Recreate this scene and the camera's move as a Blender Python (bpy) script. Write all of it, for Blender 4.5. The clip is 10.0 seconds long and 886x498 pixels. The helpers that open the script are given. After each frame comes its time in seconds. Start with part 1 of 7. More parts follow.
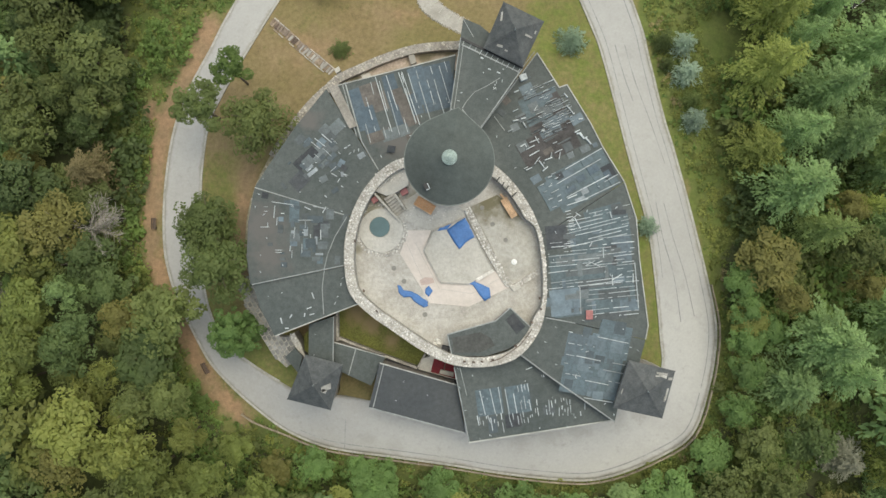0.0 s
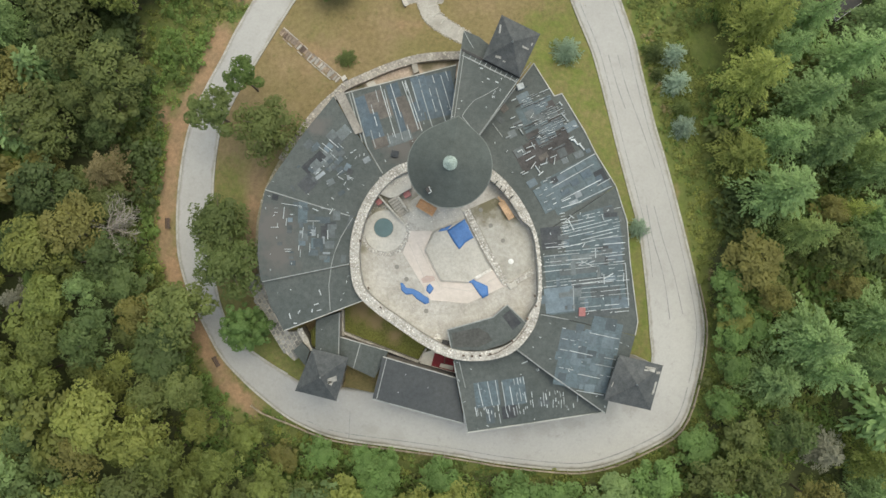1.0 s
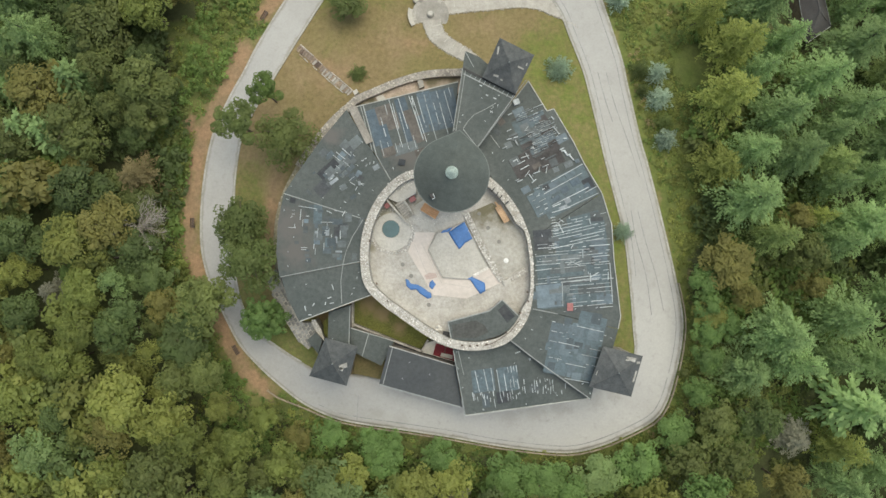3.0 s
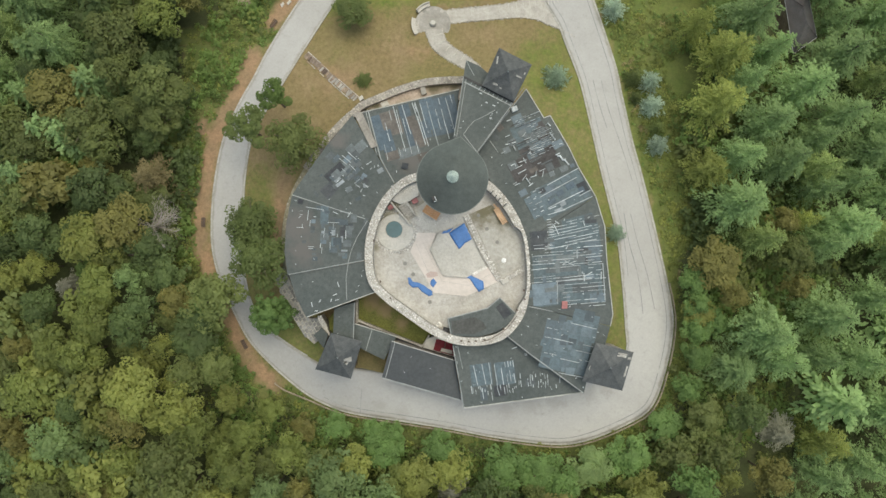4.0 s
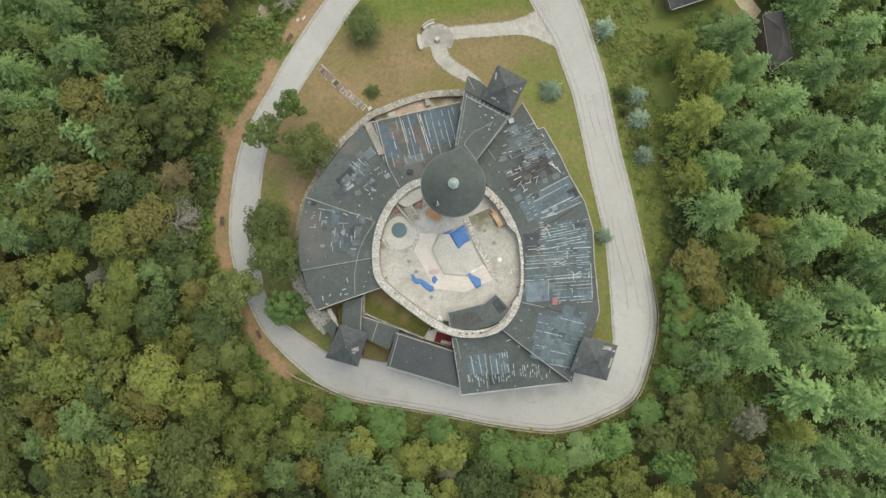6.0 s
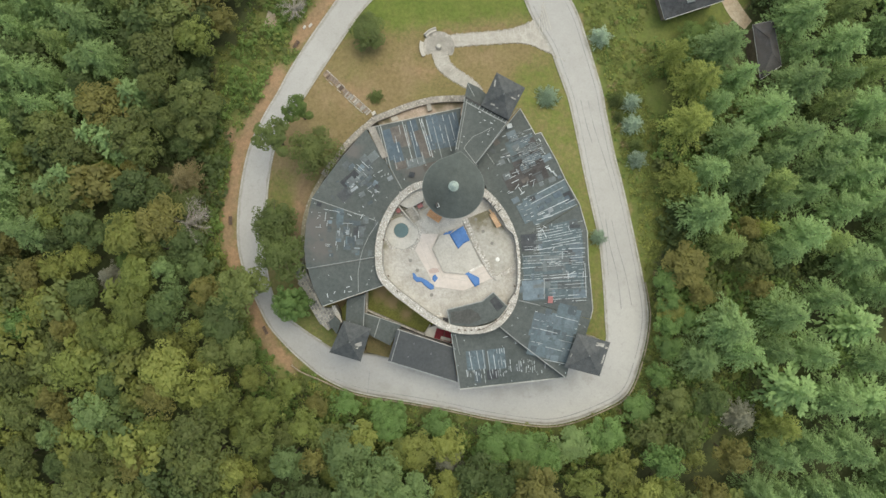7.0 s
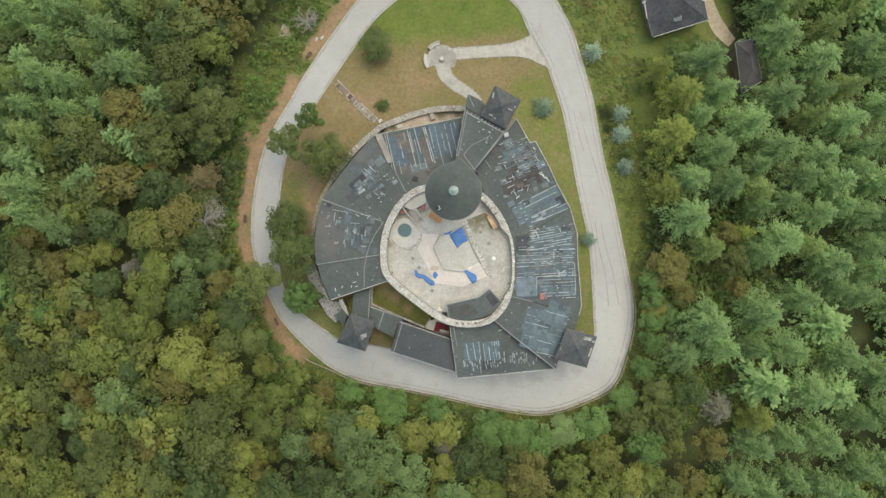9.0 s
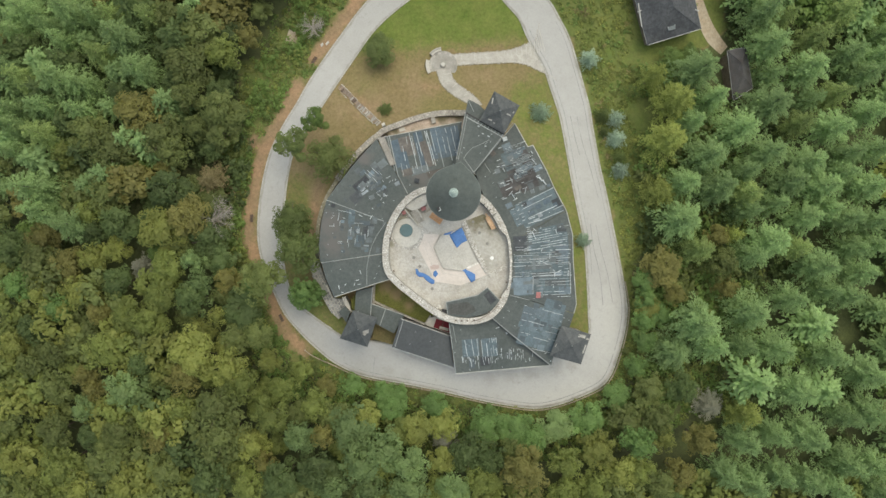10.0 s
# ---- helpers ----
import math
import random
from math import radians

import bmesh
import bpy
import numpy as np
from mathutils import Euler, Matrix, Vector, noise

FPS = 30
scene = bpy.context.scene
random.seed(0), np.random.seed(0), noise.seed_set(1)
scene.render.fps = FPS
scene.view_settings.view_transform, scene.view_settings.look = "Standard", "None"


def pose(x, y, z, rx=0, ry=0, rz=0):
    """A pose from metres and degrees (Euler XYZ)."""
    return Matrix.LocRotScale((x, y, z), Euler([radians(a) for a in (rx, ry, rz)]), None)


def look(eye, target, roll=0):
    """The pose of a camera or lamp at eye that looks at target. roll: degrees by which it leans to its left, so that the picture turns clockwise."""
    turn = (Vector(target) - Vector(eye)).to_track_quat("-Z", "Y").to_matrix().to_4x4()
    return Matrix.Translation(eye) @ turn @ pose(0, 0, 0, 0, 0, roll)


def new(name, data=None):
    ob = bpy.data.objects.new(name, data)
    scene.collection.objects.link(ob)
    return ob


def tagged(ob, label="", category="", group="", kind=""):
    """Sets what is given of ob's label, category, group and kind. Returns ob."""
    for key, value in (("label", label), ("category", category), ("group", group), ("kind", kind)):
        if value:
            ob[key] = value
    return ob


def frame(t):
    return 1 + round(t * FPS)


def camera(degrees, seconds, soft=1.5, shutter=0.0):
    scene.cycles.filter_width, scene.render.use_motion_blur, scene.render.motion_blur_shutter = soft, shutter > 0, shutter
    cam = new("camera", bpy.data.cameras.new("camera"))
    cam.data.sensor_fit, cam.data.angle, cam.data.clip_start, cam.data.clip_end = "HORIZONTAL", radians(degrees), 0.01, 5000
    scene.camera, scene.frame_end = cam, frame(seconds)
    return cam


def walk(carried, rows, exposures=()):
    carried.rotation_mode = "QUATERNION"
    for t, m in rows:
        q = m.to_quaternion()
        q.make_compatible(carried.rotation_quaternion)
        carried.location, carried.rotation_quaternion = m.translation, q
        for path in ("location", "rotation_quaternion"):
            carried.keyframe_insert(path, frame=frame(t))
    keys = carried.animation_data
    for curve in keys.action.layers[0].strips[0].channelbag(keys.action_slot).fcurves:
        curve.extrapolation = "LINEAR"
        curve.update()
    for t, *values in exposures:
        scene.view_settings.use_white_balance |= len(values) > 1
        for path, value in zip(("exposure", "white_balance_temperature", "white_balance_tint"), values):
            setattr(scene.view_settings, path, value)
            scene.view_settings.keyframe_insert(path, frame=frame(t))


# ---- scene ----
# ---------------------------------------------------------------- camera: a drone that looks straight down and climbs
cam = camera(61.9, 10.0)
METRES, EYE, TILT, LEAN, TURN = 55.0, 108.5, -90.0, 0.0, 0.0
ROWS = [
    (0.0, 0.0, 0.0, 0.0, 0.0, 0.0, -0.0),
    (0.5, -0.0004, -0.0486, -0.0001, 0.01, 0.0, -0.12),
    (1.0, -0.0011, -0.1009, -0.0004, 0.01, -0.0, -0.26),
    (1.5, -0.0017, -0.1493, -0.0003, 0.03, -0.02, -0.37),
    (2.0, -0.0029, -0.2015, -0.0001, 0.05, -0.02, -0.54),
    (2.5, -0.0033, -0.2498, -0.0003, 0.06, -0.02, -0.66),
    (4.0, -0.0059, -0.4032, 0.0023, 0.06, -0.1, -1.16),
    (4.5, -0.0068, -0.4512, 0.0022, 0.05, -0.09, -1.33),
    (5.0, -0.0066, -0.5032, 0.0023, 0.07, -0.1, -1.5),
    (5.5, -0.0069, -0.5511, 0.0028, 0.09, -0.12, -1.67),
    (7.0, -0.0071, -0.7021, 0.0029, 0.11, -0.15, -2.21),
    (7.5, -0.0064, -0.7497, 0.0031, 0.11, -0.16, -2.39),
    (8.0, -0.0062, -0.8013, 0.0032, 0.12, -0.19, -2.59),
    (8.5, -0.0061, -0.8492, 0.0026, 0.12, -0.19, -2.77),
    (9.0, -0.0061, -0.9008, 0.003, 0.14, -0.21, -2.97),
    (9.5, -0.006, -0.9483, 0.0023, 0.14, -0.21, -3.15),
    (10.0, -0.0065, -0.9999, 0.0027, 0.13, -0.22, -3.36),
]
walk(cam, [(t, pose(0, 0, EYE, TILT, LEAN, TURN) @ pose(METRES * x, METRES * y, METRES * z, 90 + pitch, roll, yaw)) for t, x, y, z, yaw, pitch, roll in ROWS], [(0.0, 0.46, 6650, 1), (10.0, 0.46, 6650, 1)])

# ---------------------------------------------------------------- overcast light
world = bpy.data.worlds.new("overcast_sky")
scene.world = world
world.use_nodes = True
wn = world.node_tree
sky = wn.nodes.new("ShaderNodeTexSky")
sky.sky_type, sky.sun_disc = "NISHITA", False
sky.sun_elevation, sky.sun_rotation = radians(68), radians(40)
sky.air_density, sky.dust_density, sky.ozone_density = 1.0, 4.0, 0.6
wn.links.new(sky.outputs[0], wn.nodes["Background"].inputs[0])
wn.nodes["Background"].inputs[1].default_value = 0.14
sun = new("sun", bpy.data.lights.new("sun", "SUN"))
sun.data.energy, sun.data.angle, sun.data.color = 1.5, radians(70), (1.0, 0.95, 0.84)
sun.matrix_world = look((8, 34, 100), (0, 0, 0))

# ---------------------------------------------------------------- materials


class Nodes:
    """A small hand for node trees."""

    def __init__(self, name, rough=0.8, metal=0.0):
        self.m = bpy.data.materials.new(name)
        self.m.use_nodes = True
        self.t = self.m.node_tree
        self.b = self.t.nodes["Principled BSDF"]
        self.b.inputs["Roughness"].default_value = rough
        self.b.inputs["Metallic"].default_value = metal
        self.b.inputs["Specular IOR Level"].default_value = 0.3

    def n(self, kind, **kw):
        node = self.t.nodes.new(kind)
        for k, v in kw.items():
            if k in node.inputs:
                node.inputs[k].default_value = v
        return node

    def link(self, a, b):
        self.t.links.new(a, b)

    def coords(self, local=False):
        if local:
            return self.n("ShaderNodeTexCoord").outputs["Object"]
        return self.n("ShaderNodeNewGeometry").outputs["Position"]

    def noise(self, scale, detail=4.0, rough=0.55, local=False, stretch=None):
        node = self.n("ShaderNodeTexNoise", Scale=scale, Detail=detail, Roughness=rough)
        src = self.coords(local)
        if stretch:
            mp = self.n("ShaderNodeMapping")
            mp.inputs["Scale"].default_value = stretch
            self.link(src, mp.inputs[0])
            src = mp.outputs[0]
        self.link(src, node.inputs["Vector"])
        return node.outputs[0]

    def ramp(self, fac, lo, hi):
        node = self.n("ShaderNodeMapRange")
        node.inputs[1].default_value, node.inputs[2].default_value = lo, hi
        self.link(fac, node.inputs[0])
        return node.outputs[0]

    def mix(self, fac, a, b, mode="MIX"):
        node = self.t.nodes.new("ShaderNodeMix")
        node.data_type, node.blend_type = "RGBA", mode
        for v, s in ((fac, node.inputs[0]), (a, node.inputs[6]), (b, node.inputs[7])):
            if isinstance(v, (int, float)):
                s.default_value = v
            elif isinstance(v, tuple):
                s.default_value = (*v, 1)
            else:
                self.link(v, s)
        return node.outputs[2]

    def math(self, op, a, b=0.0):
        node = self.t.nodes.new("ShaderNodeMath")
        node.operation = op
        for v, s in ((a, node.inputs[0]), (b, node.inputs[1])):
            if isinstance(v, (int, float)):
                s.default_value = v
            else:
                self.link(v, s)
        return node.outputs[0]

    def attr(self, name):
        node = self.t.nodes.new("ShaderNodeAttribute")
        node.attribute_name = name
        return node.outputs["Fac"]

    def random(self):
        return self.t.nodes.new("ShaderNodeObjectInfo").outputs["Random"]

    def island(self):
        return self.t.nodes.new("ShaderNodeNewGeometry").outputs["Random Per Island"]

    def vary(self, fac, col, amount):
        """col made lighter or darker by amount, as fac goes from 0 to 1."""
        k = self.ramp(fac, 0, 1)
        k.node.inputs[3].default_value, k.node.inputs[4].default_value = 1 - amount, 1 + amount
        node = self.t.nodes.new("ShaderNodeVectorMath")
        node.operation = "SCALE"
        if isinstance(col, tuple):
            node.inputs[0].default_value = col
        else:
            self.link(col, node.inputs[0])
        self.link(k, node.inputs["Scale"])
        return node.outputs[0]

    def blob(self, spots, ragged=0.9):
        """A soft mask, 1 at the given places (x, y, radius), with a ragged edge."""
        total = None
        flat_ = self.n("ShaderNodeVectorMath")
        flat_.operation = "MULTIPLY"
        flat_.inputs[1].default_value = (1, 1, 0)
        self.link(self.coords(), flat_.inputs[0])
        for x, y, r in spots:
            d = self.n("ShaderNodeVectorMath")
            d.operation = "DISTANCE"
            d.inputs[1].default_value = (x, y, 0)
            self.link(flat_.outputs[0], d.inputs[0])
            m = self.math("SUBTRACT", 1.0, self.math("DIVIDE", d.outputs["Value"], r))
            total = m if total is None else self.math("MAXIMUM", total, m)
        wob = self.math("MULTIPLY", self.math("SUBTRACT", self.noise(0.7, 6, 0.7), 0.5), ragged * 2)
        return self.ramp(self.math("ADD", total, wob), 0.0, 0.75)

    def colour(self, c):
        if isinstance(c, tuple):
            self.b.inputs["Base Color"].default_value = (*c, 1)
        else:
            self.link(c, self.b.inputs["Base Color"])
        return self

    def bump(self, h, dist=0.05, strength=0.6):
        node = self.n("ShaderNodeBump", Strength=strength, Distance=dist)
        self.link(h, node.inputs["Height"])
        self.link(node.outputs[0], self.b.inputs["Normal"])
        return self


def weathered(name, base, stain, rough=0.85, big=0.12, fine=3.0, amount=0.25, rnd=0.0, metal=0.0, bump=0.02, spots=(), spot_colour=(0.2, 0.18, 0.12)):
    """Stain, grain and fine speckle over a base colour."""
    k = Nodes(name, rough, metal)
    c = k.mix(k.ramp(k.noise(big, 5, 0.6), 0.4, 0.68), base, stain)
    c = k.vary(k.ramp(k.noise(fine, 5, 0.65), 0.25, 0.75), c, amount)
    c = k.vary(k.ramp(k.noise(fine * 4.3, 3, 0.6), 0.3, 0.7), c, amount * 0.55)
    if spots:
        c = k.mix(k.blob(spots), c, spot_colour)
    if rnd > 0:
        c = k.vary(k.random(), c, rnd)
    if rnd < 0:
        c = k.vary(k.island(), c, -rnd)
    return k.colour(c).bump(k.noise(fine * 3, 3), bump).m


def foliage(name, a, b, tint=""):
    """Leaves between two greens; each tree has a shade of its own."""
    k = Nodes(name, 0.6)
    who = k.attr(tint) if tint else k.random()
    c = k.mix(k.ramp(k.island(), -0.6, 1.6), a, b)
    c = k.vary(who, c, 0.22)
    c = k.vary(k.ramp(k.noise(0.35, 3), 0.3, 0.7), c, 0.2)
    k.colour(c)
    tr = k.t.nodes.new("ShaderNodeBsdfTranslucent")
    k.link(c, tr.inputs[0])
    mx = k.t.nodes.new("ShaderNodeMixShader")
    mx.inputs[0].default_value = 0.43
    k.link(k.b.outputs[0], mx.inputs[1])
    k.link(tr.outputs[0], mx.inputs[2])
    k.link(mx.outputs[0], k.t.nodes["Material Output"].inputs[0])
    return k.m


M = {}
M["roof"] = weathered("roofing_felt", (0.061, 0.071, 0.067), (0.085, 0.094, 0.088), 0.7, 0.13, 1.7, 0.26, 0.0, 0.0, 0.02, ((-24.93, 3.21, 4.5), (-23.83, -0.71, 4.0), (-6.46, 14.30, 3.0), (-18.56, 17.93, 2.5)), (0.105, 0.100, 0.092))
M["roof_dark"] = weathered("dark_slate", (0.066, 0.071, 0.072), (0.094, 0.098, 0.096), 0.65, 0.3, 1.4, 0.34)
M["roof_hall"] = weathered("hall_felt", (0.047, 0.052, 0.055), (0.062, 0.067, 0.068), 0.6, 0.16, 1.8, 0.2)
M["cone"] = weathered("cone_roofing", (0.080, 0.092, 0.085), (0.060, 0.068, 0.062), 0.7, 0.14, 1.2, 0.18)
M["patch_blue"] = weathered("blue_grey_sheet", (0.120, 0.156, 0.180), (0.090, 0.114, 0.130), 0.6, 0.5, 2.2, 0.25, 0.25)
M["patch_grey"] = weathered("grey_sheet", (0.104, 0.119, 0.122), (0.072, 0.082, 0.083), 0.65, 0.5, 2.2, 0.25, 0.32)
M["patch_navy"] = weathered("navy_sheet", (0.052, 0.078, 0.100), (0.074, 0.100, 0.120), 0.55, 0.4, 1.8, 0.3, 0.15)
M["patch_dark"] = weathered("dark_sheet", (0.040, 0.045, 0.050), (0.06, 0.062, 0.064), 0.75, 0.5, 2.0, 0.25, 0.2)
M["patch_brown"] = weathered("bare_boards", (0.120, 0.108, 0.096), (0.080, 0.074, 0.066), 0.9, 0.6, 2.5, 0.3, 0.2)
M["batten"] = weathered("pale_batten", (0.44, 0.47, 0.47), (0.27, 0.295, 0.30), 0.8, 0.8, 4, 0.25, 0.3)
M["flashing"] = weathered("flashing", (0.29, 0.305, 0.295), (0.18, 0.19, 0.185), 0.6, 0.5, 3, 0.25)
M["trim"] = weathered("eave_trim", (0.41, 0.41, 0.375), (0.25, 0.25, 0.225), 0.7, 0.5, 3, 0.2)
M["old_stone"] = weathered("weathered_wall_stone", (0.345, 0.322, 0.278), (0.25, 0.23, 0.19), 0.9, 0.6, 3.0, 0.3, -0.35)
M["stone"] = weathered("pale_stone", (0.52, 0.50, 0.46), (0.39, 0.37, 0.33), 0.9, 0.6, 3.0, 0.3, -0.3)
M["mortar"] = weathered("rubble_mortar", (0.39, 0.37, 0.33), (0.25, 0.23, 0.195), 0.95, 0.7, 2.5, 0.38)
M["wall"] = weathered("stone_wall", (0.30, 0.28, 0.25), (0.20, 0.18, 0.16), 0.95, 0.4, 1.5, 0.3)
M["concrete"] = weathered("court_concrete", (0.41, 0.39, 0.352), (0.325, 0.305, 0.265), 0.9, 0.28, 2.4, 0.24, 0.0, 0.0, 0.02, ((-10.56, 5.67, 2.6), (-9.47, 7.45, 2.2), (-11.18, 2.79, 1.6), (-11.65, 0.08, 1.1), (-7.30, 7.06, 1.6), (-3.80, 7.06, 1.5)), (0.225, 0.21, 0.155))
M["slab"] = weathered("pale_slab", (0.452, 0.432, 0.386), (0.375, 0.355, 0.31), 0.9, 0.3, 2.4, 0.2)
M["cream"] = weathered("cream_boards", (0.53, 0.475, 0.425), (0.475, 0.425, 0.375), 0.85, 0.3, 1.6, 0.1)


def road_material():
    k = Nodes("road_concrete", 0.9)
    c = k.mix(k.ramp(k.noise(0.19, 6, 0.68), 0.36, 0.68), (0.360, 0.354, 0.336), (0.328, 0.321, 0.303))
    c = k.mix(k.math("MULTIPLY", k.blob(((2.0, -28.0, 16.0), (22.0, -29.0, 18.0), (37.0, -16.0, 14.0)), 0.5), 0.6), c, (0.425, 0.418, 0.392))
    c = k.mix(k.ramp(k.noise(0.8, 5, 0.7), 0.55, 0.8), c, (0.29, 0.285, 0.265))
    edge = k.ramp(k.math("ADD", k.attr("edge"), k.math("MULTIPLY", k.math("SUBTRACT", k.noise(0.45, 5, 0.7), 0.5), 1.1)), 0.55, 1.0)
    c = k.mix(edge, c, (0.235, 0.222, 0.185))
    c = k.vary(k.ramp(k.noise(2.5, 4, 0.7), 0.3, 0.7), c, 0.06)
    c = k.mix(k.math("MULTIPLY", k.blob(((11.8, -28.57, 2.4), (15.9, -28.07, 2.2), (20.39, -27.54, 2.6), (26.76, -26.13, 2.2), (29.93, -25.17, 1.8), (-11.21, -28.38, 1.6), (-7.27, -29.44, 1.6)), 1.6), 0.32), c, (0.235, 0.228, 0.195))
    return k.colour(c).bump(k.noise(9, 3), 0.01).m


M["road"] = road_material()
M["sandy"] = weathered("sandy_earth", (0.40, 0.345, 0.265), (0.30, 0.235, 0.16), 0.95, 0.3, 2, 0.25)
M["kerb"] = weathered("kerb_concrete", (0.36, 0.35, 0.32), (0.27, 0.26, 0.225), 0.9, 0.4, 2, 0.25)
M["path"] = weathered("path_stone", (0.345, 0.328, 0.292), (0.265, 0.25, 0.218), 0.9, 0.5, 2, 0.25, 0.22)
M["tarp"] = weathered("blue_tarp", (0.066, 0.162, 0.372), (0.055, 0.136, 0.32), 0.5, 0.5, 1.2, 0.18)
M["teal"] = weathered("teal_cover", (0.085, 0.140, 0.145), (0.068, 0.112, 0.118), 0.5, 0.5, 2, 0.15)
M["copper"] = weathered("verdigris_copper", (0.30, 0.36, 0.325), (0.21, 0.26, 0.235), 0.6, 1.5, 5, 0.35)
M["orange"] = weathered("orange_wood", (0.47, 0.27, 0.135), (0.36, 0.20, 0.10), 0.6, 0.8, 3, 0.2)
M["tanwood"] = weathered("tan_wood", (0.55, 0.37, 0.23), (0.42, 0.28, 0.17), 0.7, 0.8, 3, 0.2)
M["red"] = weathered("faded_red", (0.34, 0.15, 0.14), (0.26, 0.11, 0.105), 0.7, 0.8, 3, 0.2)
M["carpet"] = weathered("dark_red_carpet", (0.16, 0.022, 0.03), (0.11, 0.02, 0.025), 0.9, 0.6, 3, 0.2)
M["white"] = weathered("white_paint", (0.75, 0.75, 0.72), (0.6, 0.6, 0.57), 0.6, 0.8, 3, 0.1)
M["black"] = weathered("black_metal", (0.02, 0.02, 0.022), (0.035, 0.034, 0.033), 0.5, 1, 3, 0.2)
M["rust"] = weathered("brown_steel", (0.11, 0.075, 0.055), (0.07, 0.055, 0.045), 0.7, 1, 3, 0.25)
M["timber"] = weathered("weathered_timber", (0.28, 0.22, 0.16), (0.16, 0.12, 0.09), 0.85, 0.8, 3, 0.25, 0.25)
M["bark"] = weathered("bark", (0.15, 0.12, 0.09), (0.09, 0.075, 0.06), 0.95, 0.8, 4, 0.3)
M["bare"] = weathered("bare_twigs", (0.27, 0.218, 0.140), (0.20, 0.160, 0.10), 0.9, 0.8, 4, 0.25)
M["bare_grey"] = weathered("grey_twigs", (0.31, 0.285, 0.24), (0.23, 0.21, 0.17), 0.9, 0.8, 4, 0.25)
M["cone_trim"] = weathered("cone_trim", (0.14, 0.155, 0.145), (0.10, 0.11, 0.105), 0.6, 0.5, 3, 0.25)
M["flag"] = weathered("worn_flagstone", (0.185, 0.183, 0.170), (0.245, 0.24, 0.22), 0.85, 0.6, 2.5, 0.3, 0.3)
M["step_bed"] = weathered("step_earth", (0.175, 0.140, 0.110), (0.235, 0.19, 0.155), 0.95, 0.8, 3, 0.35)
M["moss"] = weathered("mossy_dirt", (0.20, 0.185, 0.125), (0.29, 0.27, 0.215), 0.95, 0.8, 3, 0.3)
M["rail"] = weathered("pale_rail_timber", (0.33, 0.28, 0.21), (0.20, 0.165, 0.12), 0.85, 0.8, 3, 0.25)
M["south_grass"] = weathered("dry_yard_grass", (0.150, 0.120, 0.055), (0.105, 0.095, 0.038), 0.95, 0.4, 2.5, 0.3)
M["pale_boards"] = weathered("pale_boards", (0.27, 0.25, 0.22), (0.19, 0.175, 0.15), 0.9, 0.6, 2.5, 0.3)
M["drain"] = weathered("dark_stain", (0.22, 0.215, 0.19), (0.19, 0.18, 0.16), 0.9, 0.8, 3, 0.15)

GREENS = {
    "leaf_green": ((0.118, 0.186, 0.046), (0.180, 0.255, 0.068)),
    "leaf_yellow": ((0.196, 0.226, 0.052), (0.261, 0.275, 0.077)),
    "leaf_olive": ((0.127, 0.158, 0.047), (0.175, 0.203, 0.065)),
    "leaf_brown": ((0.172, 0.168, 0.050), (0.222, 0.210, 0.064)),
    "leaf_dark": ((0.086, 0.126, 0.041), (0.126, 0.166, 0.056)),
    "leaf_conifer": ((0.204, 0.304, 0.112), (0.294, 0.410, 0.162)),
    "leaf_fir": ((0.194, 0.282, 0.102), (0.272, 0.372, 0.142)),
    "leaf_gold": ((0.252, 0.302, 0.070), (0.340, 0.376, 0.104)),
    "leaf_straw": ((0.240, 0.202, 0.090), (0.320, 0.270, 0.130)),
    "leaf_grey": ((0.225, 0.228, 0.165), (0.285, 0.285, 0.212)),
    "leaf_lime": ((0.122, 0.204, 0.058), (0.182, 0.280, 0.084)),
    "leaf_pine": ((0.106, 0.142, 0.043), (0.154, 0.190, 0.060)),
    "leaf_pale": ((0.211, 0.283, 0.089), (0.297, 0.367, 0.124)),
    "leaf_soft": ((0.150, 0.216, 0.077), (0.214, 0.290, 0.108)),
    "leaf_moss": ((0.150, 0.186, 0.046), (0.212, 0.244, 0.066)),
    "leaf_blue": ((0.250, 0.330, 0.232), (0.350, 0.430, 0.322)),
    "leaf_bluegreen": ((0.205, 0.285, 0.190), (0.290, 0.370, 0.265)),
}
for gname, (ga, gb) in GREENS.items():
    M[gname] = foliage(gname, ga, gb)
    M["far_" + gname] = foliage("far_" + gname, ga, gb, "tint")


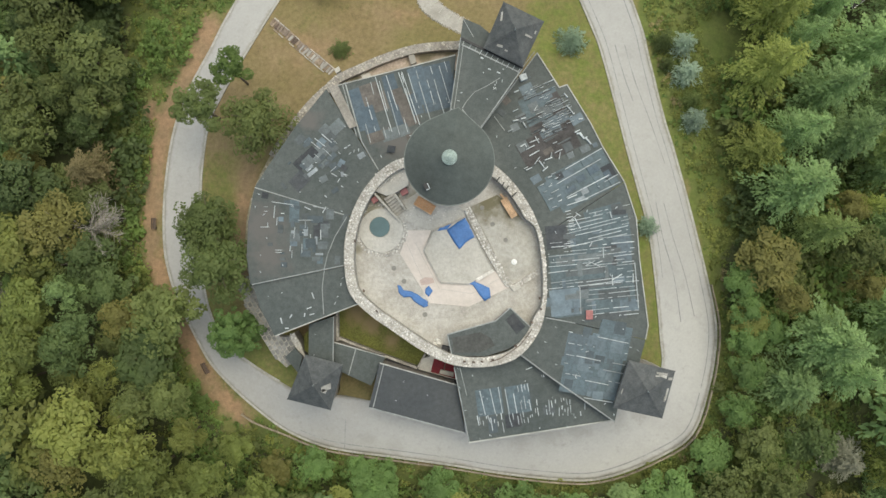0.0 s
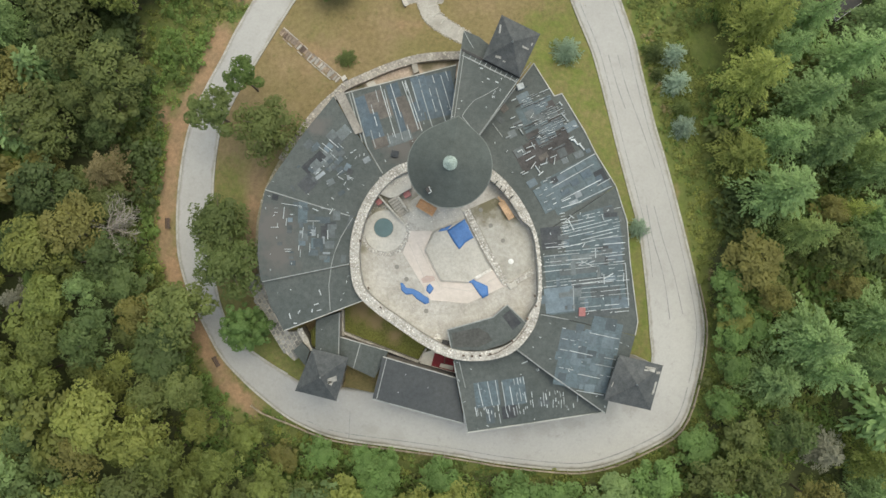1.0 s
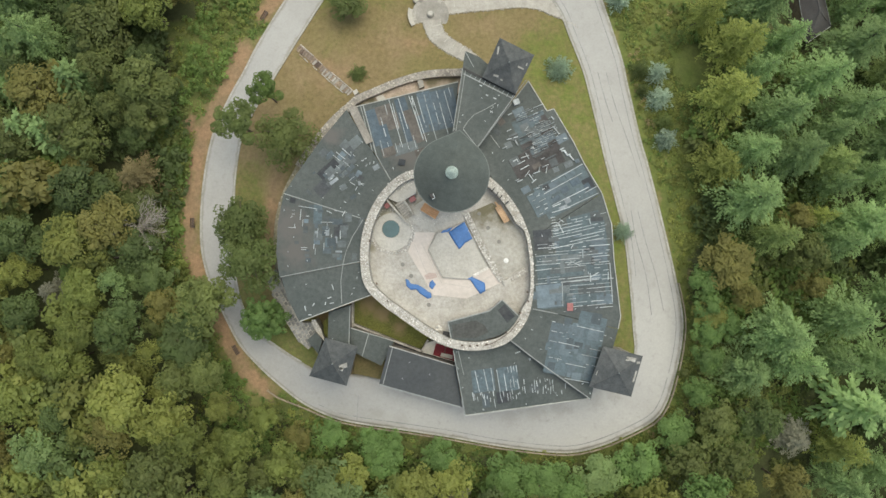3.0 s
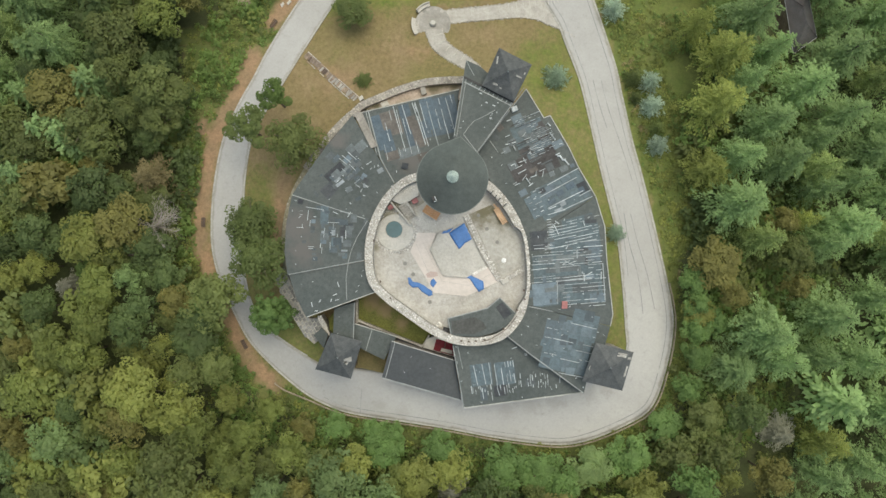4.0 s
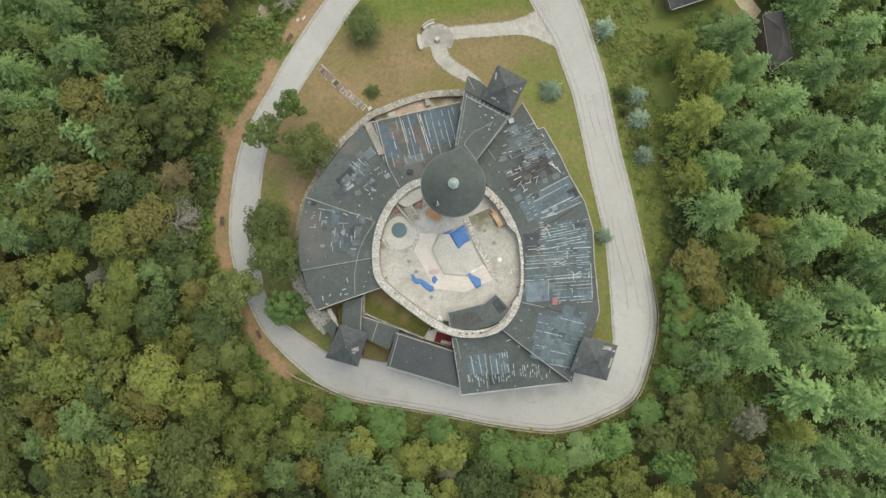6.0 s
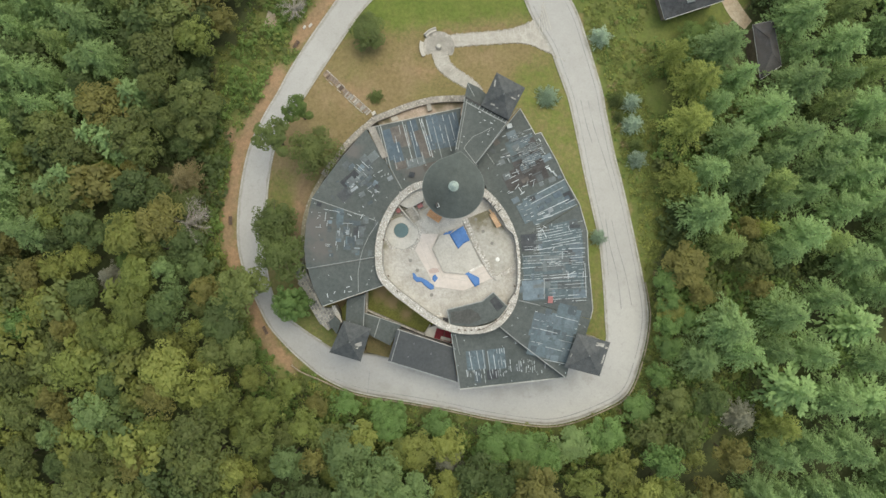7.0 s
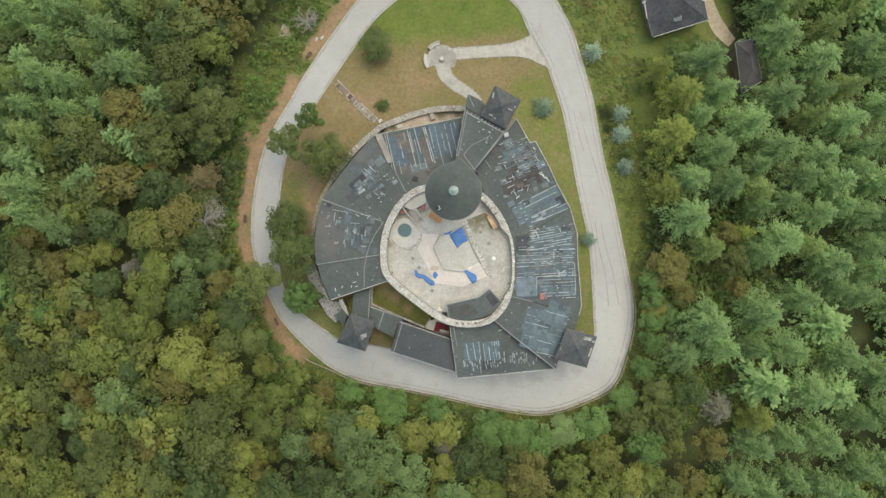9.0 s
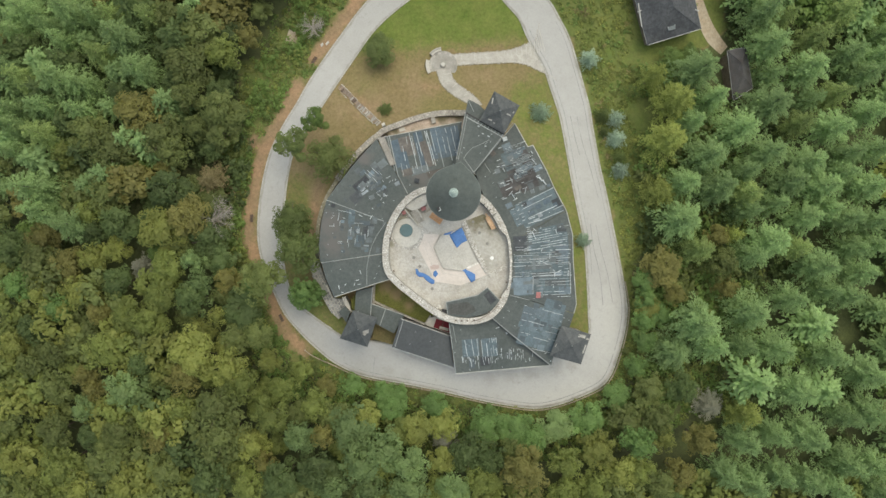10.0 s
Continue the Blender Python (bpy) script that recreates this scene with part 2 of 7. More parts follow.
def ground_material():
    k = Nodes("ground", 0.95)
    fine = k.ramp(k.noise(1.6, 6, 0.7), 0.3, 0.7)
    mid = k.ramp(k.noise(0.16, 5, 0.6), 0.38, 0.62)
    wide = k.ramp(k.noise(0.06, 4, 0.55), 0.4, 0.6)
    lush = k.mix(k.ramp(k.noise(0.22, 6, 0.7), 0.3, 0.7), (0.090, 0.130, 0.024), (0.142, 0.160, 0.042))
    dry = k.mix(mid, (0.180, 0.139, 0.067), (0.214, 0.161, 0.087))
    dry = k.mix(k.math("MULTIPLY", wide, 0.55), dry, (0.135, 0.130, 0.042))
    dry = k.mix(k.ramp(k.noise(0.33, 6, 0.7), 0.55, 0.8), dry, (0.115, 0.118, 0.038))
    rough = k.mix(mid, (0.082, 0.108, 0.030), (0.138, 0.145, 0.048))
    floor = k.mix(mid, (0.055, 0.062, 0.027), (0.082, 0.098, 0.036))
    dirt = k.mix(mid, (0.275, 0.180, 0.105), (0.215, 0.155, 0.090))

    def soft(name):
        return k.ramp(k.math("ADD", k.attr(name), k.math("MULTIPLY", k.math("SUBTRACT", k.noise(0.5, 5, 0.7), 0.5), 0.9)), 0.3, 0.7)

    c = k.mix(soft("rough"), dry, rough)
    c = k.mix(soft("lush"), c, lush)
    c = k.mix(soft("woods"), c, floor)
    c = k.mix(soft("dirt"), c, dirt)
    c = k.vary(fine, c, 0.24)
    c = k.vary(k.ramp(k.noise(5.5, 4, 0.7), 0.3, 0.7), c, 0.12)
    return k.colour(c).bump(k.noise(5, 5, 0.7), 0.05, 0.7).m


M["ground"] = ground_material()
M["court_grass"] = weathered("court_grass", (0.125, 0.128, 0.034), (0.095, 0.102, 0.028), 0.95, 0.4, 3.5, 0.4, 0.0, 0.0, 0.08, ((-12.47, -9.19, 2.6), (-10.31, -10.71, 2.2), (-7.51, -13.11, 1.8)), (0.215, 0.165, 0.085))
M["court_earth"] = weathered("court_earth", (0.40, 0.325, 0.265), (0.27, 0.22, 0.165), 0.95, 0.6, 2.8, 0.35, 0.0, 0.0, 0.03, ((-2.70, 28.82, 2.4), (-1.01, 29.24, 2.4), (0.93, 29.50, 2.4), (-13.02, 25.27, 1.6), (-14.71, 24.60, 1.6)), (0.135, 0.12, 0.075))

# ---------------------------------------------------------------- mesh helpers


def thing(name, place, label, category, group="", kind="", turn=0.0):
    """An Empty at a thing's base, to carry its parts."""
    ob = new(name)
    ob.matrix_basis = pose(*place, 0, 0, turn)
    ob.empty_display_size = 0.3
    return tagged(ob, label, category, group, kind)


def part(name, bm, material, parent=None, label=""):
    me = bpy.data.meshes.new(name)
    bm.to_mesh(me)
    bm.free()
    me.materials.append(M[material])
    ob = new(name, me)
    if parent is not None:
        ob.parent = parent
        ob.matrix_parent_inverse = Matrix.Identity(4)
    if label:
        ob["label"] = label
    return ob


def world_of(ob):
    """Where an object stands, with all its parents."""
    if ob.parent is None:
        return ob.matrix_basis.copy()
    return world_of(ob.parent) @ ob.matrix_parent_inverse @ ob.matrix_basis


def inner(parent, ob):
    """Hangs an object built in world places under a thing, keeping it where it is."""
    ob.parent = parent
    ob.matrix_parent_inverse = world_of(parent).inverted()
    return ob


def wpart(name, bm, material, parent, label=""):
    """A part whose mesh is given in world places."""
    return inner(parent, part(name, bm, material, None, label))


def share(name, me, parent, m, label=""):
    """An object of its own on shared mesh data, at the world pose m."""
    ob = new(name, me)
    ob.matrix_basis = m
    inner(parent, ob)
    if label:
        ob["label"] = label
    return ob


def mesh_of(name, bm, material):
    me = bpy.data.meshes.new(name)
    bm.to_mesh(me)
    bm.free()
    me.materials.append(M[material])
    return me


def add_box(bm, size, at=(0, 0, 0), turn=0.0, bevel=0.0, m=None):
    mm = m if m is not None else pose(*at, 0, 0, turn)
    made = bmesh.ops.create_cube(bm, size=1.0, matrix=mm @ Matrix.Diagonal((*size, 1)))
    if bevel:
        es = list({e for v in made["verts"] for e in v.link_edges})
        bmesh.ops.bevel(bm, geom=es, offset=bevel, segments=1, affect="EDGES")
    return made


def box(size, at=(0, 0, 0), turn=0.0, bevel=0.0, m=None):
    bm = bmesh.new()
    add_box(bm, size, at, turn, bevel, m)
    return bm


def add_cyl(bm, r0, r1, h, at=(0, 0, 0), seg=24, m=None):
    mm = m if m is not None else Matrix.Translation((at[0], at[1], at[2] + h / 2))
    bmesh.ops.create_cone(bm, cap_ends=True, segments=seg, radius1=r0, radius2=r1, depth=h, matrix=mm)


def cyl(r0, r1, h, at=(0, 0, 0), seg=24):
    bm = bmesh.new()
    add_cyl(bm, r0, r1, h, at, seg)
    return bm


def bar_pose(a, b, lift=0.0):
    """Pose of a bar from a to b: its x runs along, its z up."""
    a, b = Vector(a), Vector(b)
    x = (b - a).normalized()
    y = Vector((0, 0, 1)).cross(x).normalized()
    z = x.cross(y)
    c = (a + b) / 2 + z * lift
    return Matrix(((x.x, y.x, z.x, c.x), (x.y, y.y, z.y, c.y), (x.z, y.z, z.z, c.z), (0, 0, 0, 1)))


def add_bar(bm, a, b, w, h, lift=0.0):
    ln = (Vector(b) - Vector(a)).length
    bmesh.ops.create_cube(bm, size=1.0, matrix=bar_pose(a, b, lift) @ Matrix.Diagonal((ln, w, h, 1)))


def bars(pairs, w, h, lift=0.0):
    bm = bmesh.new()
    for a, b in pairs:
        add_bar(bm, a, b, w, h, lift)
    return bm


def prism(pts, z0, top):
    """A solid on a plan polygon; top is a height or a function of x and y; so is z0."""
    bm = bmesh.new()
    up = (lambda x, y: top) if isinstance(top, (int, float)) else top
    lo = (lambda x, y: z0) if isinstance(z0, (int, float)) else z0
    a = [bm.verts.new((x, y, up(x, y))) for x, y in pts]
    b = [bm.verts.new((x, y, lo(x, y))) for x, y in pts]
    caps = [bm.faces.new(a), bm.faces.new(b[::-1])]
    n = len(pts)
    for i in range(n):
        bm.faces.new((a[i], b[i], b[(i + 1) % n], a[(i + 1) % n]))
    bmesh.ops.triangulate(bm, faces=caps)
    bmesh.ops.recalc_face_normals(bm, faces=bm.faces)
    return bm


def smooth_line(pts, per=6, closed=False):
    """A rounded line through plan points."""
    n = len(pts)
    out = []
    for i in range(n if closed else n - 1):
        p = [Vector((*pts[j % n], 0)) if closed else Vector((*pts[min(max(j, 0), n - 1)], 0)) for j in (i - 1, i, i + 1, i + 2)]
        for k in range(per):
            t = k / per
            v = 0.5 * (2 * p[1] + (p[2] - p[0]) * t + (2 * p[0] - 5 * p[1] + 4 * p[2] - p[3]) * t ** 2 + (3 * p[1] - p[0] - 3 * p[2] + p[3]) * t ** 3)
            out.append((v.x, v.y))
    if not closed:
        out.append(tuple(pts[-1]))
    return out


def even(line, step, closed=False):
    """The line resampled at even steps."""
    pts = np.array(line + ([line[0]] if closed else []))
    d = np.r_[0, np.cumsum(np.hypot(*np.diff(pts, axis=0).T))]
    n = max(2, int(round(d[-1] / step)) + 1)
    s = np.linspace(0, d[-1], n)
    out = list(zip(np.interp(s, d, pts[:, 0]), np.interp(s, d, pts[:, 1])))
    return out[:-1] if closed else out


def band(line, half, z0, top, closed=False):
    """A wall or kerb along a plan line; half is its half width, z0 and top are heights or functions."""
    n = len(line)
    up = (lambda x, y: top) if isinstance(top, (int, float)) else top
    lo = (lambda x, y: z0) if isinstance(z0, (int, float)) else z0
    bm = bmesh.new()
    rings = []
    for i, (x, y) in enumerate(line):
        a = line[(i - 1) % n] if closed or i else line[i]
        b = line[(i + 1) % n] if closed or i < n - 1 else line[i]
        d = Vector((b[0] - a[0], b[1] - a[1])).normalized()
        px, py = -d.y * half, d.x * half
        ring = []
        for sx, sy in ((x + px, y + py), (x - px, y - py)):
            ring.append((bm.verts.new((sx, sy, lo(x, y))), bm.verts.new((sx, sy, up(x, y)))))
        rings.append(ring)
    for i in range(n if closed else n - 1):
        (l0, l1), (r0, r1) = rings[i]
        (m0, m1), (q0, q1) = rings[(i + 1) % n]
        bm.faces.new((l1, r1, q1, m1))
        bm.faces.new((l0, l1, m1, m0))
        bm.faces.new((r1, r0, q0, q1))
    if not closed:
        for ring in (rings[0], rings[-1]):
            (l0, l1), (r0, r1) = ring
            bm.faces.new((l0, l1, r1, r0))
    bmesh.ops.recalc_face_normals(bm, faces=bm.faces)
    return bm


def inside(x, y, poly):
    hit = False
    for (x0, y0), (x1, y1) in zip(poly, poly[1:] + poly[:1]):
        if (y0 > y) != (y1 > y) and x < (x1 - x0) * (y - y0) / (y1 - y0) + x0:
            hit = not hit
    return hit


def smoothstep(a, b, v):
    t = min(1.0, max(0.0, (v - a) / (b - a)))
    return t * t * (3 - 2 * t)


def ground_z(x, y):
    """The hilltop: highest under the castle, falling to the road and then into the woods."""
    r = math.hypot(x - 1, y + 2)
    d = math.hypot(x - 1, min(y + 2, 0))
    return -1 - 4.5 * smoothstep(24, 42, r) - 3 * smoothstep(25, 50, y) - 2 * smoothstep(30, 46, -x) - 45 * (1 - math.exp(-0.28 * max(0, d - 46) / 45))


def over(h):
    return lambda x, y: ground_z(x, y) + h


# ---------------------------------------------------------------- plan lines
OUTER = [(-12.57, 64.73), (-21.29, 56.34), (-28.07, 46.43), (-33.70, 36.35), (-36.27, 30.90), (-39.13, 25.65), (-41.94, 19.11), (-43.52, 9.84), (-43.70, 0.98), (-42.59, -4.78), (-40.54, -9.63), (-38.36, -13.81), (-36.00, -17.60), (-32.99, -20.63), (-29.37, -23.74), (-24.50, -27.26), (-19.22, -29.52), (-14.85, -30.38), (-7.12, -31.18), (1.36, -32.37), (9.92, -34.05), (18.73, -35.38), (23.61, -35.46), (28.43, -34.18), (33.66, -31.83), (37.41, -29.56), (39.33, -26.77), (40.63, -22.58), (41.68, -17.79), (42.12, -12.99), (41.67, -9.07), (40.56, -4.26), (39.43, 0.09), (37.37, 7.89), (35.27, 15.72), (33.95, 20.28), (31.81, 29.36), (30.78, 34.56), (27.32, 45.96), (25.36, 50.89), (23.16, 54.58), (20.29, 58.75), (12.61, 66.19)]
INNER = [(-2.39, 64.01), (-11.85, 56.89), (-18.95, 50.03), (-23.47, 42.91), (-30.94, 29.37), (-34.01, 24.13), (-36.32, 19.39), (-37.42, 12.39), (-37.64, 6.23), (-38.08, 0.97), (-37.07, -5.16), (-35.63, -10.37), (-33.25, -14.46), (-29.50, -17.07), (-25.00, -19.64), (-19.73, -21.84), (-12.06, -21.69), (-3.69, -24.62), (4.69, -25.46), (14.76, -23.81), (23.43, -23.26), (29.79, -22.30), (33.34, -18.49), (32.90, -12.76), (31.94, -5.01), (30.83, 2.63), (29.31, 8.55), (27.58, 15.41), (25.94, 23.36), (24.38, 30.68), (23.27, 34.20), (21.55, 38.83), (20.24, 42.55), (17.83, 46.47), (15.65, 50.33), (13.72, 54.03), (10.65, 57.14), (5.59, 62.50)]
CLEARING = [(-52.13, 40.76), (-50.19, 30.90), (-47.84, 21.59), (-48.37, 12.65), (-49.77, 3.70), (-48.93, -5.31), (-43.87, -14.12), (-40.54, -21.11), (-34.93, -27.93), (-26.49, -31.71), (-15.90, -34.31), (1.37, -35.93), (18.83, -38.70), (27.55, -37.84), (37.11, -35.35), (43.46, -29.12), (44.65, -18.26), (43.95, -8.63), (42.81, -3.40), (44.99, 3.58), (46.30, 12.29), (44.56, 21.01), (43.80, 29.81), (42.60, 39.05), (40.49, 50.72), (44.68, 45.38), (55.51, 48.76), (64.36, 55.27), (60.75, 73.64), (-34.17, 66.24), (-44.88, 42.14)]
DIRT = [(-36.23, 35.52), (-38.74, 29.21), (-41.47, 23.96), (-43.79, 18.70), (-45.19, 9.85), (-45.72, 1.87), (-44.25, -5.23), (-41.01, -11.40), (-38.19, -17.51), (-34.46, -22.65), (-30.81, -25.59)]
outer_line, inner_line = smooth_line(OUTER, 8), smooth_line(INNER, 8)

# ---------------------------------------------------------------- ground: one sheet to the horizon
axis = np.r_[-3000, -1500, -800, -450, -300, -230, np.arange(-190, 191, 1.8), 230, 300, 450, 800, 1500, 3000]
nx = len(axis)
gx, gy = np.meshgrid(axis, axis)
gv = np.array([(x, y, ground_z(x, y)) for x, y in zip(gx.ravel(), gy.ravel())])
idx = np.arange(nx * nx).reshape(nx, nx)
gf = np.stack([idx[:-1, :-1], idx[:-1, 1:], idx[1:, 1:], idx[1:, :-1]], -1).reshape(-1, 4)
gme = bpy.data.meshes.new("ground")
gme.from_pydata(gv.tolist(), [], gf.tolist())
gme.materials.append(M["ground"])
DL = np.array(even(smooth_line(DIRT, 4), 1.0) + even(smooth_line([(-33.13, 41.83), (-30.85, 44.92), (-28.15, 49.63), (-24.50, 54.84), (-21.64, 60.00)], 4), 1.0) + [(-45.72, 21.79)])
ring_poly = even(outer_line, 2.0)
masks = {"rough": [], "lush": [], "woods": [], "dirt": []}
for x, y, z in gv:
    near = abs(x) < 120 and abs(y) < 120
    clear = near and (inside(x, y, CLEARING) or (38 < x < 52 - 3 * math.sin(y * 0.25) and 1 < y < 48))
    in_ring = near and inside(x, y, ring_poly)
    masks["woods"].append(0.0 if clear else 1.0)
    masks["rough"].append(1.0 if clear and not in_ring else 0.0)
    masks["lush"].append(max(smoothstep(40, 54, y - 0.15 * x), 0.56 * smoothstep(8, 15, x) * smoothstep(48, 36, y), 0.5 * smoothstep(-26, -32, x) * smoothstep(24, 10, y), 0.55 * smoothstep(-8, -14, y) * smoothstep(-18, -23, x)) if in_ring else (0.45 if clear and x > 0 else 0.2))
    dd = float(np.min(np.hypot(DL[:, 0] - x, DL[:, 1] - y))) if clear else 99.0
    bare = 0.52 * max(0.0, 1.0 - math.hypot((x + 20) / 9, (y - 31) / 8)) + 0.45 * max(0.0, 1.0 - math.hypot((x + 6) / 12, (y - 36) / 6)) if in_ring else 0.0
    foot = 0.75 * max(0.0, 1.0 - math.hypot(max(0.0, abs(x + 29.5) - 0.8), max(0.0, abs(y - 3) - 9)) / 3.2) if in_ring else 0.0
    masks["dirt"].append(max(0.0, 1.0 - dd / 3.5, bare * 1.25, foot))
for key, vals in masks.items():
    gme.attributes.new(key, "FLOAT", "POINT").data.foreach_set("value", vals)
ground = new("ground", gme)
ground.data.polygons.foreach_set("use_smooth", [True] * len(gme.polygons))
tagged(ground, "hilltop ground with dry grass, lawn and leaf litter", "ground", kind="structure")


def sheet_between(a, b, n, across, lift, depth):
    """A road laid on the ground between two edge lines."""
    A, B = np.array(a), np.array(b)

    def at(L, s):
        d = np.r_[0, np.cumsum(np.hypot(*np.diff(L, axis=0).T))]
        return np.interp(s * d[-1], d, L[:, 0]), np.interp(s * d[-1], d, L[:, 1])

    # the inner point nearest to each outer one, kept in order
    bm = bmesh.new()
    tag = bm.verts.layers.float.new("edge")
    rows = []
    Bd = np.array(even(b, 0.5))
    j = 0
    for i in range(n + 1):
        x0, y0 = at(A, i / n)
        win = Bd[j:j + 60]
        k = int(np.argmin(np.hypot(win[:, 0] - x0, win[:, 1] - y0)))
        j = min(j + k, len(Bd) - 1)
        if i == n:
            j = len(Bd) - 1
        x1, y1 = Bd[j]
        row = []
        for c in range(across + 1):
            x, y = x0 + (x1 - x0) * c / across, y0 + (y1 - y0) * c / across
            row.append(bm.verts.new((x, y, ground_z(x, y) + lift)))
            row[-1][tag] = max(0.0, 1.0 - min(math.hypot(x - x0, y - y0), math.hypot(x - x1, y - y1)) / 1.3)
        low = [bm.verts.new((*v.co.xy, v.co.z - depth)) for v in (row[0], row[-1])]
        for v in low:
            v[tag] = 1.0
        rows.append([low[0]] + row + [low[1]])
    for r, s in zip(rows, rows[1:]):
        for c in range(len(r) - 1):
            bm.faces.new((r[c], r[c + 1], s[c + 1], s[c]))
    bmesh.ops.recalc_face_normals(bm, faces=bm.faces)
    for f in bm.faces:
        f.smooth = True
    return bm


road = part("road", sheet_between(outer_line, inner_line, 260, 16, 0.14, 0.8), "road")
tagged(road, "pale grey worn concrete road round the castle", "road", kind="structure")

# ---------------------------------------------------------------- castle: ring of sloping roofs round an oval court
OVAL_OUT = [(-6.39, 11.95), (-9.82, 9.21), (-12.02, 5.56), (-13.17, 1.60), (-13.32, -2.21), (-12.56, -6.01), (-10.05, -8.75), (-6.39, -11.34), (-2.74, -13.78), (1.22, -15.60), (5.78, -15.91), (9.97, -14.69), (12.79, -11.49), (13.85, -7.92), (14.00, -3.73), (13.55, 0.84), (12.48, 4.26), (10.50, 7.69), (7.69, 10.73), (4.26, 12.63), (-1.07, 13.01)]
oval_line = smooth_line(OVAL_OUT, 6, True)
OC = Vector((0.4, -1.2))
FLOOR_Z, OVAL_Z = 6.9, 9.0


def toward(line, d):
    """The oval line drawn d metres in."""
    out = []
    n = len(line)
    for i, (x, y) in enumerate(line):
        a, b = line[i - 1], line[(i + 1) % n]
        t = Vector((b[0] - a[0], b[1] - a[1])).normalized()
        nrm = Vector((-t.y, t.x))
        if nrm.dot(OC - Vector((x, y))) < 0:
            nrm = -nrm
        out.append((x + nrm.x * d, y + nrm.y * d))
    return out


castle = thing("castle", (0, 0, -1), "round stone castle with patched grey felt roofs and an oval courtyard", "castle")


class Wedge:
    """One flat roof section, sloping down and away from the court."""

    def __init__(self, pts, mat="roof", z_mid=7.4, slope=0.09, down=None, thick=0.3, label="patched grey felt roof section", wall=True, near_oval=True):
        if wall and near_oval:
            pts = [tuple(Vector(p) + (OC - Vector(p)).normalized() * 0.4) if min(math.hypot(p[0] - a, p[1] - b) for a, b in oval_line) < 0.9 else p for p in pts]
        self.pts = pts
        self.count = 0
        c = sum((Vector(p) for p in pts), Vector((0, 0))) / len(pts)
        self.c = c
        self.d = (Vector(down) if down else c - OC).normalized()
        self.z_mid, self.slope = z_mid, slope
        self.roof = wpart("roof_section", prism(pts, lambda x, y: self.z(x, y) - thick, self.z), mat, castle, label)
        if wall:
            w = [tuple(c + (Vector(p) - c) * 0.955) for p in pts]
            wpart("wall", prism(w, lambda x, y: ground_z(x, y) - 1.0, lambda x, y: self.z(x, y) - thick - 0.005), "wall", castle, "rough grey stone wall")

    def z(self, x, y):
        return self.z_mid - self.slope * (Vector((x, y)) - self.c).dot(self.d)

    def p(self, q, lift=0.0):
        return (q[0], q[1], self.z(*q) + lift)

    def edge(self, pts, w=0.16, h=0.14, mat="flashing", name="flashing", lift=0.03):
        for a, b in zip(pts, pts[1:]):
            wpart(name, bars([(self.p(a), self.p(b))], w, h, lift), mat, self.roof)


w_nw = Wedge([(-16.07, 22.03), (-8.84, 10.69), (-9.87, 9.10), (-12.09, 5.43), (-13.07, 4.61), (-25.89, 8.55), (-24.07, 11.48), (-20.25, 16.94)])
w_w = Wedge([(-25.97, 8.39), (-13.07, 4.54), (-13.46, 1.22), (-13.53, -2.23), (-26.44, -4.91), (-27.00, -1.11), (-26.84, 3.64)])
w_sw = Wedge([(-26.19, -4.94), (-13.53, -2.31), (-12.62, -6.04), (-11.53, -7.46), (-23.14, -12.03), (-25.17, -8.13)])
w_nnw = Wedge([(-15.99, 22.27), (1.79, 26.84), (1.00, 18.53), (0.46, 12.70), (-2.98, 12.93), (-6.43, 12.01), (-8.76, 10.69)], down=(-0.35, 1))
w_n = Wedge([(2.34, 28.18), (10.62, 24.11), (4.85, 15.88), (3.80, 13.35), (0.82, 13.35), (0.97, 18.12)], z_mid=10.6, slope=0.05, down=(0.3, 1))
w_ne = Wedge([(12.97, 27.02), (15.99, 22.24), (17.09, 22.63), (20.32, 17.28), (21.97, 13.99), (24.88, 9.23), (13.46, 1.61), (12.54, 4.28), (10.56, 7.73), (7.73, 10.78), (5.05, 16.29)])
w_e = Wedge([(24.88, 9.16), (25.90, 6.18), (26.53, 4.23), (27.00, -1.49), (28.22, -10.48), (27.83, -12.43), (14.00, -9.26), (14.07, -3.75), (13.46, 1.53)])
w_se = Wedge([(14.00, -9.33), (27.83, -12.51), (27.05, -15.56), (24.55, -19.46), (23.68, -23.91), (14.68, -17.45), (10.56, -14.30), (12.85, -11.55)])
w_s = Wedge([(1.46, -16.07), (5.81, -16.06), (10.48, -14.38), (14.61, -17.53), (23.75, -23.99), (3.56, -26.92)], z_mid=6.6, slope=0.15)
w_hall = Wedge([(-8.78, -15.84), (1.88, -18.89), (3.16, -25.68), (-10.37, -22.09)], "roof_hall", z_mid=5.6, slope=0.06)
w_link = Wedge([(-18.76, -10.53), (-15.28, -9.42), (-15.36, -15.83), (-18.84, -15.12)], z_mid=5.2, slope=0.03)
w_pass = Wedge([(-15.35, -13.11), (-8.07, -15.19), (-10.15, -19.26), (-13.35, -17.82), (-15.43, -16.71)], z_mid=4.3, slope=0.03)
w_porch = Wedge([(2.74, 31.13), (4.95, 30.21), (6.39, 29.00), (5.94, 26.56), (2.36, 28.54)], z_mid=9.0, slope=0.1)
Wedge([(-22.51, -15.41), (-21.14, -14.12), (-20.01, -15.25), (-20.66, -17.67)], z_mid=3.2, slope=0.05)

# oval parapet wall
oval_wall = thing("courtyard_wall", (-12.5, -1.2, FLOOR_Z), "thick oval rubble wall of pale weathered stone", "wall")


